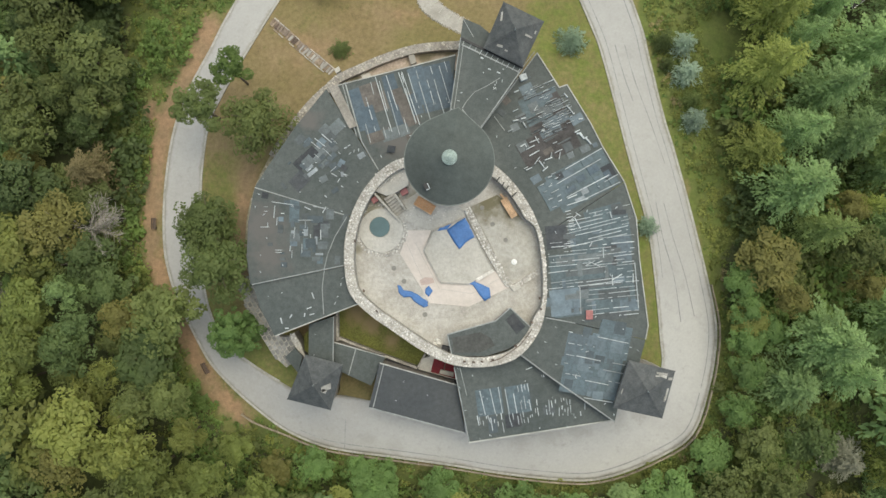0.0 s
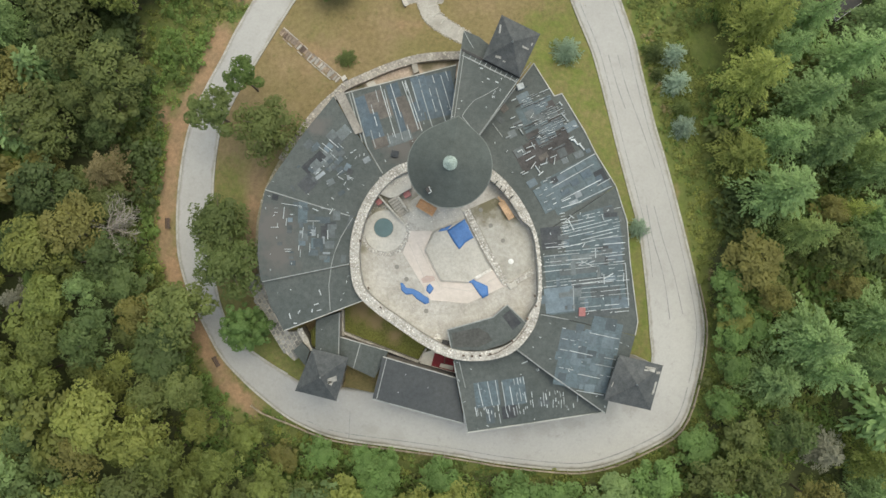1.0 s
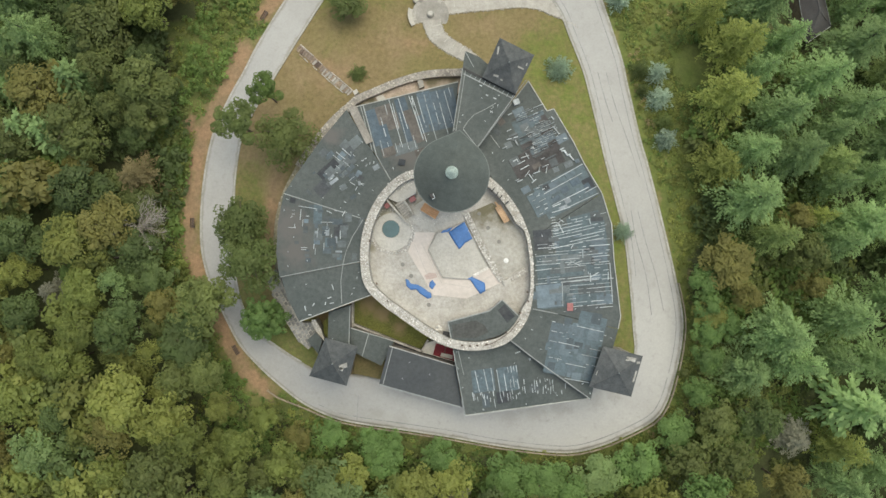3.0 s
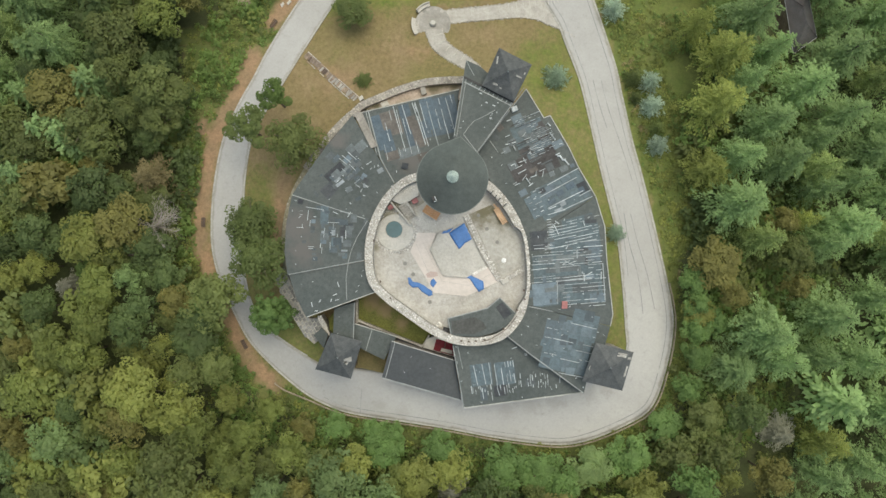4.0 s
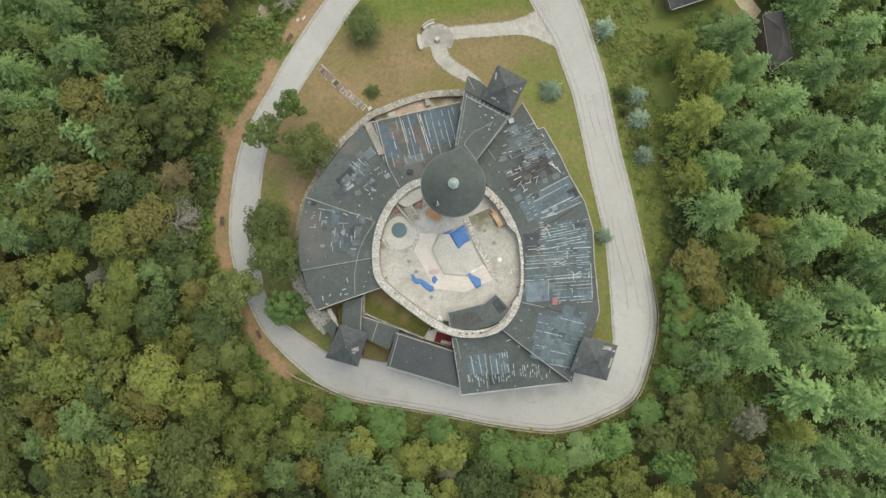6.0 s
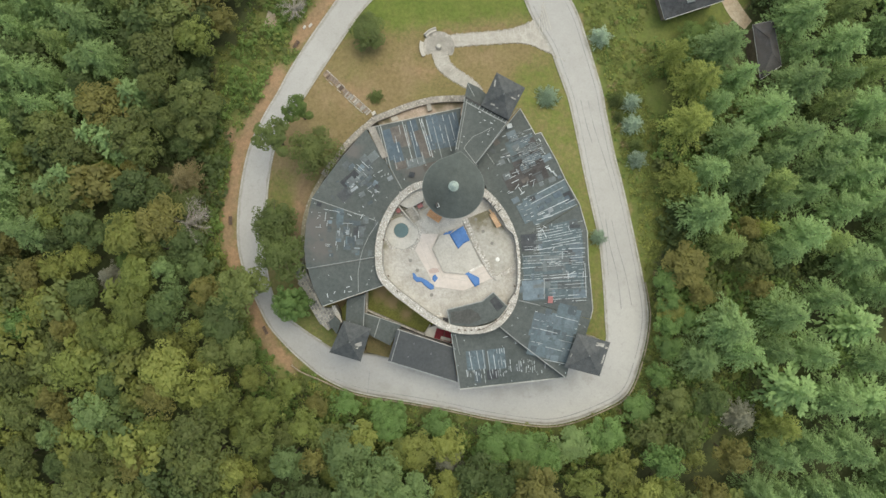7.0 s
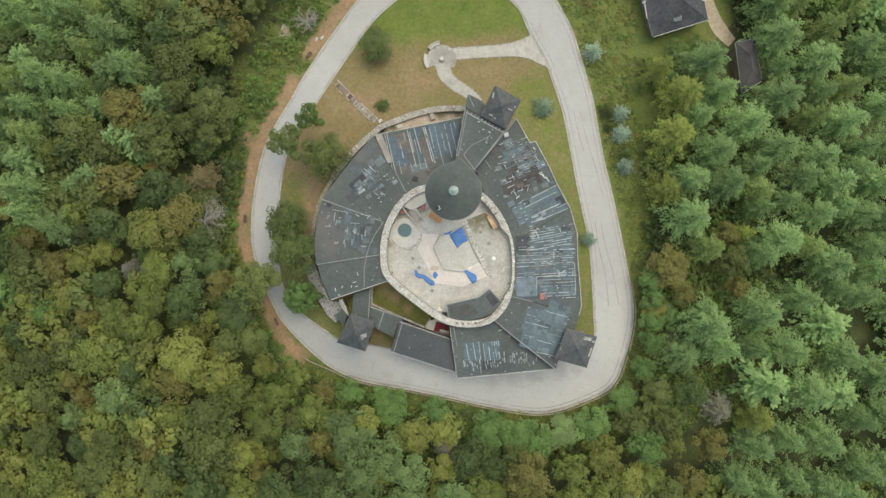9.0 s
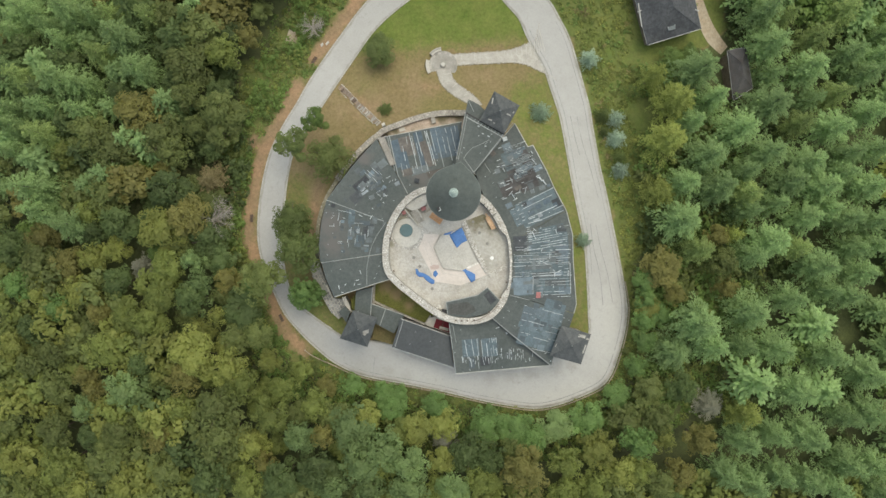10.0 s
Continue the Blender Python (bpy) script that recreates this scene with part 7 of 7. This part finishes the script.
# the wood as it stands round the clearing
RL = np.array(even(outer_line, 1.5))
def plant(shape, leaf, label, spots):
    """Woodland trees of one kind at (x, y, crown radius); those beside the road stay low."""
    for x, y, r in spots:
        size = r / (4.5 if shape == "conifer" else 4.1)
        high = (17 if x < -30 else 14) + 1.4 * r if shape == "conifer" else 11 + r
        away = float(np.min(np.hypot(RL[:, 0] - x, RL[:, 1] - y)))
        if away < 11:
            high = min(high, 3.6 + 0.85 * away)
        tree(x, y, shape, leaf, label, size, high / ((18.5 if shape == "conifer" else 14.0) * size))


plant("conifer", "leaf_conifer", "tall blue-green conifer in the eastern wood", [(68.0, 56.7, 4.8), (69.6, 49.4, 5.5), (90.2, 49.9, 4.7), (79.3, 44.9, 5.6), (70.7, 43.0, 3.3), (94.2, 45.5, 4.4), (69.6, 35.9, 5.7), (80.6, 38.4, 3.3), (85.2, 32.0, 5.3), (95.2, 36.4, 4.7), (96.5, 27.9, 4.6), (89.5, 26.5, 4.1), (62.1, 29.5, 5.4), (56.4, 36.0, 3.9), (52.6, 41.7, 5.4), (51.3, 30.1, 3.4), (55.2, 23.0, 4.9), (69.3, 24.9, 5.0), (79.2, 23.6, 5.0), (50.5, 16.9, 4.1), (58.3, 16.6, 4.9), (64.6, 20.6, 3.7), (75.3, 19.1, 5.0), (72.3, 14.0, 3.5)])
plant("conifer", "leaf_conifer", "tall blue-green conifer in the eastern wood", [(83.0, 18.5, 5.3), (88.4, 22.1, 4.1), (94.5, 19.3, 5.1), (79.5, 11.3, 4.8), (85.5, 13.6, 3.8), (90.4, 12.0, 4.4), (96.8, 11.8, 4.6), (49.9, 8.9, 5.5), (71.1, 5.5, 5.5), (67.2, 2.4, 3.7), (65.9, 12.0, 3.5), (83.4, 0.8, 5.5), (92.4, 5.1, 4.1), (94.8, -0.2, 4.4), (97.6, 6.4, 3.9), (55.4, -13.1, 5.6), (67.4, -10.2, 5.4), (77.4, -7.1, 4.3), (86.4, -4.5, 3.6), (91.7, -5.5, 4.1), (52.0, -20.1, 5.0), (59.2, -18.0, 4.4), (66.8, -17.9, 3.5), (74.5, -18.2, 5.0)])
plant("conifer", "leaf_conifer", "tall blue-green conifer in the eastern wood", [(88.0, -19.4, 5.1), (80.2, -27.2, 5.8), (97.6, -23.3, 5.4), (99.1, -32.3, 5.7), (93.5, -33.1, 4.1), (69.3, -39.5, 4.5), (76.5, -37.9, 4.1), (84.3, -37.8, 5.6), (65.4, -47.3, 4.5), (72.2, -49.3, 4.6), (79.0, -47.4, 4.1), (86.0, -48.6, 4.7), (95.2, -44.5, 4.7), (101.3, -44.5, 4.7), (93.2, -50.1, 4.2), (104.0, -51.2, 4.7), (96.6, 50.2, 3.7), (98.8, 55.8, 3.2)])
plant("conifer", "leaf_pale", "pale yellow-green conifer in the eastern wood", [(81.2, 52.7, 4.6), (87.4, 59.0, 4.7), (87.0, 40.1, 3.9), (77.7, 32.7, 3.6), (54.9, 2.9, 3.7), (65.1, 15.7, 4.0), (78.3, 4.7, 3.5), (73.6, 56.6, 3.3)])
plant("conifer", "leaf_gold", "tall yellow-tinged conifer at the wood's edge", [(42.9, 39.9, 3.2), (47.4, 34.2, 4.8), (45.9, 25.5, 5.0), (46.2, 14.8, 4.3), (63.3, 6.5, 2.2), (68.7, -33.2, 4.3)])
plant("broad", "leaf_brown", "broad tree with browning autumn leaves", [(47.9, -1.2, 4.7), (50.8, -7.3, 2.5), (59.2, 5.9, 2.7), (62.3, -5.2, 2.7), (-24.4, -32.1, 2.5), (-24.5, -42.5, 2.7), (-37.4, -50.5, 2.8), (-57.7, 3.2, 5.0), (-93.5, -3.2, 4.2), (-87.2, -9.4, 4.2), (-57.2, -32.7, 4.1), (-63.1, -47.5, 3.6), (-81.5, -34.7, 3.4), (19.8, -47.6, 5.1), (54.8, -47.8, 3.5), (59.2, -39.8, 3.8), (-70.3, 26.5, 5.3), (-79.1, -19.6, 3.1), (-79.4, -37.9, 2.9)])
plant("broad", "leaf_lime", "leafy bright green tree below the road", [(-19.2, -31.9, 2.7), (-12.3, -32.6, 2.3), (-8.7, -32.7, 2.1), (11.3, -38.7, 4.5), (17.4, -39.2, 4.2), (21.2, -41.7, 3.7), (33.7, -36.4, 4.4), (40.1, -31.2, 3.5), (-0.4, -35.0, 3.2), (-10.0, -36.0, 3.5), (-42.8, -10.8, 2.9), (-89.8, -19.1, 3.9), (-98.8, -14.4, 4.2), (44.5, -40.0, 4.2)])
plant("broad", "leaf_soft", "soft blue-green broad-crowned tree below the road", [(-18.1, -40.9, 5.3), (-11.2, -43.6, 4.6), (-15.4, -47.7, 4.9), (-5.5, -47.0, 4.1), (-21.6, -53.8, 4.0), (-13.4, -53.6, 3.7), (-5.2, -52.8, 4.4), (4.9, -51.6, 4.2), (26.8, -38.6, 4.1), (-29.1, -42.7, 3.9), (-56.0, -6.1, 3.0), (-54.4, -11.1, 2.8), (-71.2, -37.1, 4.9), (-82.0, -42.4, 3.4)])
plant("broad", "leaf_yellow", "broad tree with yellowing leaves", [(-4.1, -40.3, 3.9), (1.9, -38.9, 3.7), (-40.0, -46.3, 3.8), (-54.1, -26.9, 5.7), (-63.5, 0.1, 5.3), (-84.0, -15.2, 4.2), (-80.7, -7.1, 3.9), (-75.4, -5.0, 3.1), (-100.6, -56.5, 4.6), (-82.3, -61.4, 4.3), (-70.0, -58.5, 4.7), (-99.5, -29.1, 4.8), (45.5, -10.5, 3.0), (50.2, -39.6, 3.0), (-46.6, -29.5, 4.5), (-41.5, -45.4, 3.3), (-37.6, -27.5, 2.7), (-93.7, -15.4, 4.0), (35.7, -42.7, 4.4), (-49.7, -18.3, 2.3), (42.0, -47.0, 4.2)])
plant("broad", "leaf_moss", "yellowish green broad-crowned woodland tree", [(-35.6, -38.9, 4.7), (-40.4, -55.0, 4.1), (-61.3, -8.0, 4.5), (-62.4, -14.4, 4.5), (-70.7, -19.5, 4.4), (-65.7, -20.4, 4.1), (-77.2, -28.5, 4.7), (-57.8, -39.8, 3.8), (-62.8, -33.2, 3.3), (-86.7, -56.2, 5.3), (28.7, -45.5, 3.9), (35.6, -50.7, 4.0), (9.3, -50.2, 3.4), (45.3, -46.4, 3.7), (-51.5, 40.5, 3.8), (-82.3, 3.7, 3.6), (-89.0, 16.5, 3.7), (-26.3, -36.1, 3.7), (-42.9, -33.0, 4.0), (-94.7, -62.8, 4.6), (-33.2, -33.1, 3.0), (-30.8, -29.6, 2.5), (29.7, -51.4, 3.5)])
plant("broad", "leaf_olive", "dull olive broad-crowned woodland tree", [(-66.1, 48.5, 4.6), (-57.0, 44.8, 5.6), (-60.3, 37.6, 5.8), (-59.9, 30.6, 4.0), (-76.7, 17.5, 5.6), (-82.8, 21.1, 5.4), (-64.3, 20.9, 5.3), (-56.8, 23.4, 3.0), (-61.8, 17.9, 3.8), (-77.7, 7.7, 5.1), (-94.7, -7.5, 4.2), (46.9, -29.2, 4.0), (48.7, -34.9, 3.7), (42.5, -35.7, 4.5), (50.3, -49.3, 4.0), (-47.8, -38.4, 5.8), (-46.2, -44.8, 5.8), (-88.9, -37.5, 4.7), (-89.3, -29.6, 4.2), (-75.4, -53.5, 5.5), (-61.3, -54.8, 4.7), (-72.9, -46.8, 3.9), (-100.8, -46.9, 4.3), (-95.2, -32.8, 4.3), (-89.0, -48.4, 4.3), (61.1, -0.5, 3.5), (-50.8, 27.4, 4.9), (-51.6, 22.8, 4.5)])
plant("broad", "leaf_dark", "dark green broad-crowned woodland tree", [(-62.2, 9.6, 5.3), (-74.3, 1.5, 4.6), (-80.6, -1.4, 3.6), (-53.0, -1.2, 4.5), (-50.3, -6.1, 4.0), (-55.4, -15.1, 3.8), (-44.2, -17.1, 5.0), (-25.0, -49.9, 5.1), (-32.6, -53.4, 5.2), (7.8, -44.3, 4.7), (12.5, -45.2, 3.2), (-50.2, -54.7, 5.4), (-67.6, -30.4, 3.4), (-80.2, -49.0, 3.4), (-101.9, 40.8, 4.6), (53.9, -28.2, 3.5), (-95.5, -24.6, 4.0), (-74.2, -12.4, 3.6), (-102.5, -5.0, 4.0)])
plant("conifer", "leaf_fir", "tall pale green conifer in the western wood", [(-100.9, 49.1, 4.8), (-89.5, 48.9, 5.5), (-94.9, 45.9, 3.7), (-75.4, 42.6, 6.1), (-91.8, 42.6, 3.7), (-70.7, 35.6, 4.8), (-89.8, 32.7, 5.9), (-84.9, 32.0, 3.9), (-93.1, 27.1, 3.6), (-105.5, 44.7, 3.7), (-102.9, 26.3, 3.2), (-102.2, 22.2, 3.9), (-84.8, 26.1, 3.6), (-101.2, 16.4, 3.7), (-94.3, 8.0, 5.9), (-93.2, 3.0, 4.6), (-84.7, 0.2, 5.1), (-83.8, 48.3, 3.4), (-104.0, 35.9, 3.7)])
plant("conifer", "leaf_pale", "pale yellow-green conifer in the western wood", [(-69.8, 47.8, 3.8), (-81.5, 39.2, 3.9), (-100.3, 33.5, 4.2), (-93.5, 20.4, 4.6), (-79.5, 48.9, 3.4)])

for q in ((44.3, -5.0), (45.2, -9.3), (44.9, -13.6), (45.0, -18.2), (48.4, -12.0), (43.6, -23.8)):
    tree(q[0], q[1], "broad", "leaf_lime", "young bright green tree behind the guard rail", 0.68, 0.75)


def bare_tree(x, y, h, r, label, up=0.75, mat="bare"):
    """A dead or leafless tree: trunk, limbs and twigs."""
    t = thing("bare_tree", (x, y, ground_z(x, y) - 0.1), label, "tree", "bare trees")
    part("trunk", trunk_bm(rng, h, 0.16, 0, 1), mat, t)
    C, N, A, L, W = [], [], [], [], []
    for i in range(34):
        a, z0 = rng.uniform(0, 6.28), h * rng.uniform(0.35, 0.85)
        ln = r * rng.uniform(0.6, 1.1)
        tip = np.array([math.cos(a) * ln, math.sin(a) * ln, z0 + ln * up * rng.uniform(0.2, 1.0)])
        base = np.array([0, 0, z0])
        for k in range(9):
            u = (k + 0.5) / 9
            c = base + (tip - base) * u
            C.append(c), N.append((rng.normal() * 0.4, rng.normal() * 0.4, 1)), A.append(tip - base), L.append(ln / 7), W.append(0.11 * (1.15 - u))
            for m in range(3):
                b = a + rng.uniform(-1.1, 1.1)
                d = np.array([math.cos(b), math.sin(b), rng.uniform(-0.1, 0.5)])
                l = ln * 0.34 * rng.uniform(0.5, 1.2) * (0.4 + 0.6 * u)
                C.append(c + d * l / 2), N.append((rng.normal() * 0.5, rng.normal() * 0.5, 1)), A.append(d), L.append(l), W.append(0.07)
    me = quad_mesh("branchwork", kites(C, N, A, L, W), mat)
    ob = new("branchwork", me)
    ob.parent = t
    TREES.append((x, y, 2.5))
    return t


for q in ((48.55, 46.33), (53.20, 47.61)):
    tree(q[0], q[1], "broad", "leaf_green", "low green tree against the house", 0.6, 0.6)
tree(-53.6, 11.9, "conifer", "leaf_straw", "dying conifer with straw-coloured needles at the wood's edge", 0.92, 0.72)
bare_tree(-52.54, 2.96, 10, 4.8, "half-dead grey-branched tree among the broad-leaved trees", 0.75, "bare_grey")
bare_tree(-33.44, 48.19, 5, 2.6, "small grey dead tree by the upper road", 0.75, "bare_grey")
tree(1.9, -42.6, "conifer", "leaf_grey", "grey-brown withered tree in the lower wood", 0.7, 0.62)
tree(62.3, -32.7, "conifer", "leaf_grey", "grey withered tree among conifers", 0.85, 0.6)
tree(-70.2, -8.6, "conifer", "leaf_grey", "grey withered tree in the western wood", 0.78, 0.75)

# ---------------------------------------------------------------- the wood round the hilltop
KEEP_OUT = [(43.90, 48.60, 4.5), (43.95, 33.04, 4.0), (-38.87, 46.93, 2.2), (61.65, 42.94, 6.0), (64.87, 45.16, 6.0), (56.87, 51.20, 5.0), (48.35, 55.36, 8.5), (66.67, 46.66, 5.0), (62.91, 53.69, 4.0)]
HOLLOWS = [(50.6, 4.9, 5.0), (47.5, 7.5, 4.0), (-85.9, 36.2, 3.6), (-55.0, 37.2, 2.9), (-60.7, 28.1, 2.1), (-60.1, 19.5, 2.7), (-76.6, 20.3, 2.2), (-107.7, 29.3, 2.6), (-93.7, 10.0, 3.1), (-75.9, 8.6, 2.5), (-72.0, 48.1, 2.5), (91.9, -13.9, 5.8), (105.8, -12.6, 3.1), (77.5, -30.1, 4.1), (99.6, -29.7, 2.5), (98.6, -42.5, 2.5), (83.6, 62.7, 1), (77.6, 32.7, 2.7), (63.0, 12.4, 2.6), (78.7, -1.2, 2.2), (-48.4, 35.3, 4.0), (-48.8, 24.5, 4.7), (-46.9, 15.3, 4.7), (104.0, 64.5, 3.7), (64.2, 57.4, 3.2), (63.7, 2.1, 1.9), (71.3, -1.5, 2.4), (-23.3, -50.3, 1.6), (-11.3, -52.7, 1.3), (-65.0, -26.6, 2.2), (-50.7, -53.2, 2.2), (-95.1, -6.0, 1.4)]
placed = [(x, y, r) for x, y, r in TREES]
spots = []
wr = np.random.default_rng(21)
for step in range(13000):
    x, y = float(wr.uniform(-120, 122)), float(wr.uniform(-74, 84))
    if inside(x, y, CLEARING):
        continue
    if any(math.hypot(x - a, y - b) < c for a, b, c in KEEP_OUT + HOLLOWS):
        continue
    if np.min(np.hypot(RL[:, 0] - x, RL[:, 1] - y)) < 5.5:
        continue
    east = x > 30 + 0.15 * (y + 40) and y > -50
    gap = (5.9 if east else 5.1) * float(wr.uniform(0.85, 1.25)) * (1.3 if east and y < 50 and x < 105 else 0.86)
    if all(abs(x - a) > gap or abs(y - b) > gap or math.hypot(x - a, y - b) > gap for a, b, _ in placed):
        placed.append((x, y, 4.0))
        spots.append((x, y, east))


def species(x, y, east):
    u = float(wr.random())
    if east:
        return ("conifer", "leaf_conifer") if u < 0.80 else (("conifer", "leaf_gold") if u < 0.835 else ("broad", "leaf_green" if u < 0.97 else "leaf_brown"))
    if x < -20 and y > -12:
        if x < -50 and y > 18 and u < 0.72:
            return "conifer", "leaf_dark" if u < 0.34 else "leaf_conifer"
        if x < -66 and u < 0.35:
            return "conifer", "leaf_dark" if u < 0.2 else "leaf_conifer"
        return "broad", "leaf_olive" if u < 0.60 else ("leaf_dark" if u < 0.80 else ("leaf_brown" if u < 0.92 else "leaf_green"))
    return "broad", "leaf_moss" if u < 0.42 else ("leaf_olive" if u < 0.74 else ("leaf_yellow" if u < 0.93 else "leaf_dark"))


LABELS = {"leaf_conifer": "tall blue-green conifer in the wood", "leaf_gold": "tall yellow-tinged conifer in the wood", "leaf_brown": "broad tree with browning autumn leaves", "leaf_yellow": "broad tree with yellowing leaves", "leaf_olive": "dull olive broad-crowned woodland tree", "leaf_dark": "dark green broad-crowned woodland tree", "leaf_green": "leafy green broad-crowned woodland tree", "leaf_moss": "yellowish green broad-crowned woodland tree"}
spots.sort(key=lambda s: math.hypot(s[0] - 1, (s[1] - 5) * 1.1))
NEAR_TREES = 40
for x, y, east in spots[:NEAR_TREES]:
    sh, lf = species(x, y, east)
    sh = "broad"
    lf = lf if lf != "leaf_conifer" else "leaf_dark"
    tree(x, y, sh, lf, LABELS[lf], float(wr.uniform(0.65, 0.95)), float(wr.uniform(0.75, 0.95)))

# the rest of the wood, past counting
FAR = {"broad": [broadleaf(wr, 4.0, 12.5, 480, 0.66, 30, 0.34, 0.9) for _ in range(4)], "conifer": [conifer(wr, 5.3, 17.5, 9, 9, 0.38, 20, 1.1) for _ in range(4)]}
slots = ["leaf_green", "leaf_olive", "leaf_yellow", "leaf_dark", "leaf_brown", "leaf_conifer", "leaf_gold", "leaf_moss", "leaf_straw"]
chunks, tints, mats = [], [], []
for x, y, east in spots[NEAR_TREES:]:
    sh, lf = species(x, y, east)
    v = FAR[sh][int(wr.integers(4))]
    s, a = float(wr.uniform(0.8, 1.25)), float(wr.uniform(0, 6.28))
    c, n = math.cos(a) * s, math.sin(a) * s
    w = np.stack([v[:, 0] * c - v[:, 1] * n + x, v[:, 0] * n + v[:, 1] * c + y, v[:, 2] * s * float(wr.uniform(0.85, 1.1)) + ground_z(x, y)], 1)
    chunks.append(w)
    tints.append(np.full(len(w), wr.random(), np.float32))
    mats.append(np.full(len(w) // 4, slots.index(lf), np.int32))
wood_me = quad_mesh("woodland", np.concatenate(chunks), None)
for lf in slots:
    wood_me.materials.append(M["far_" + lf])
wood_me.polygons.foreach_set("material_index", np.concatenate(mats))
wood_me.attributes.new("tint", "FLOAT", "POINT").data.foreach_set("value", np.concatenate(tints))
tagged(new("woodland", wood_me), "dense mixed woodland canopy of conifers and broad-leaved trees", "woods", kind="stuff")

# ---------------------------------------------------------------- scrub on the verges and under the wood's edge
bush = [broadleaf(wr, 1.4, 1.6, 96, 0.25, 12, 0.0, 0.9, 0.3, 1.6) for _ in range(5)] + [broadleaf(wr, 0.9, 0.5, 56, 0.18, 8, 0.0, 1.0, 0.2, 2.4) for _ in range(4)]
chunks, tints, mats = [], [], []
for step in range(7000):
    x, y = float(wr.uniform(-56, 76)), float(wr.uniform(-52, 88))
    if inside(x, y, ring_poly) or any(math.hypot(x - a, y - b) < c for a, b, c in KEEP_OUT):
        continue
    dr = float(np.min(np.hypot(RL[:, 0] - x, RL[:, 1] - y)))
    if dr > (32 if x > 15 and y > -40 else 13):
        continue
    dd = float(np.min(np.hypot(DL[:, 0] - x, DL[:, 1] - y)))
    if dd < 2.1 or dr < 0.8:
        continue
    lumps = noise.noise(Vector((x * 0.13, y * 0.13, 3.0)))
    west, south = x < -15, y < -18
    if x > 15 and not south:
        if float(wr.random()) > 0.62 + 0.4 * lumps or dr < 1.6:
            continue
        small = float(wr.random()) < (1.0 if dr < (6 if y < 0 else 9) else 0.25)
    else:
        if float(wr.random()) > 0.75 + 0.4 * lumps:
            continue
        small = float(wr.random()) < (0.6 if dr < 5 else 0.25)
    small = small or dr < 3.2 or (x > 15 and inside(x, y, CLEARING))
    v = bush[int(wr.integers(5, 9)) if small else int(wr.integers(0, 5))]
    s, a = float(wr.uniform(0.7, 1.5)) * (1.25 if (west or south) and dr > 5 else (1.9 if x > 15 and not small else 1.0)), float(wr.uniform(0, 6.28))
    c, n = math.cos(a) * s, math.sin(a) * s
    chunks.append(np.stack([v[:, 0] * c - v[:, 1] * n + x, v[:, 0] * n + v[:, 1] * c + y, v[:, 2] * s + ground_z(x, y) - 0.1], 1))
    tints.append(np.full(len(v), wr.random(), np.float32))
    u = float(wr.random())
    if small and x > 15:
        lf = "leaf_moss" if u < 0.45 else ("leaf_yellow" if u < 0.8 else ("leaf_green" if u < 0.93 else "leaf_straw"))
    else:
        lf = "leaf_green" if u < 0.6 else ("leaf_moss" if u < 0.8 else "leaf_olive")
    mats.append(np.full(len(v) // 4, slots.index(lf), np.int32))
# bushes added in the wood's gaps; dark leaf and low tint stand in for shade
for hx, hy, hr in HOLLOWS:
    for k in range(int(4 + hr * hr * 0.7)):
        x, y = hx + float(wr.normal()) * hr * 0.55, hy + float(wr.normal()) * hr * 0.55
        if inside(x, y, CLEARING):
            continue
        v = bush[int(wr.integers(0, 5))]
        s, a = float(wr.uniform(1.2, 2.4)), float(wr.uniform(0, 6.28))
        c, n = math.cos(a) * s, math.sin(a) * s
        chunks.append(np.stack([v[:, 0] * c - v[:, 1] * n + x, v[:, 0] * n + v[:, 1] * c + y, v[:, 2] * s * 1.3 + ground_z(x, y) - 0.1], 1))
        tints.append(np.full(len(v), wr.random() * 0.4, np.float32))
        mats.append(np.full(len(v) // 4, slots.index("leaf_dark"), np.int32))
herb = [broadleaf(wr, 0.6, 0.24, 14, 0.2, 5, 0.0, 1.0, 0.2, 3.0) for _ in range(6)]
for step in range(15000):
    x, y = float(wr.uniform(-50, 52)), float(wr.uniform(-48, 75))
    if inside(x, y, ring_poly) or any(math.hypot(x - a, y - b) < c for a, b, c in KEEP_OUT):
        continue
    dr = float(np.min(np.hypot(RL[:, 0] - x, RL[:, 1] - y)))
    dd = float(np.min(np.hypot(DL[:, 0] - x, DL[:, 1] - y)))
    if dr > 16 or dr < 0.9 or dd < 1.6:
        continue
    v = herb[int(wr.integers(6))]
    s, a = float(wr.uniform(0.7, 1.6)), float(wr.uniform(0, 6.28))
    c, n = math.cos(a) * s, math.sin(a) * s
    chunks.append(np.stack([v[:, 0] * c - v[:, 1] * n + x, v[:, 0] * n + v[:, 1] * c + y, v[:, 2] * s + ground_z(x, y) - 0.05], 1))
    tints.append(np.full(len(v), wr.random(), np.float32))
    u = float(wr.random())
    mats.append(np.full(len(v) // 4, slots.index("leaf_green" if u < (0.2 if x > 15 else 0.55) else ("leaf_moss" if u < 0.7 else "leaf_yellow")), np.int32))
scrub_me = quad_mesh("undergrowth", np.concatenate(chunks), None)
for lf in slots:
    scrub_me.materials.append(M["far_" + lf])
scrub_me.polygons.foreach_set("material_index", np.concatenate(mats))
scrub_me.attributes.new("tint", "FLOAT", "POINT").data.foreach_set("value", np.concatenate(tints))
tagged(new("undergrowth", scrub_me), "low green scrub and weeds along the verges, shade-dark bushes in the wood's gaps", "undergrowth", kind="stuff")
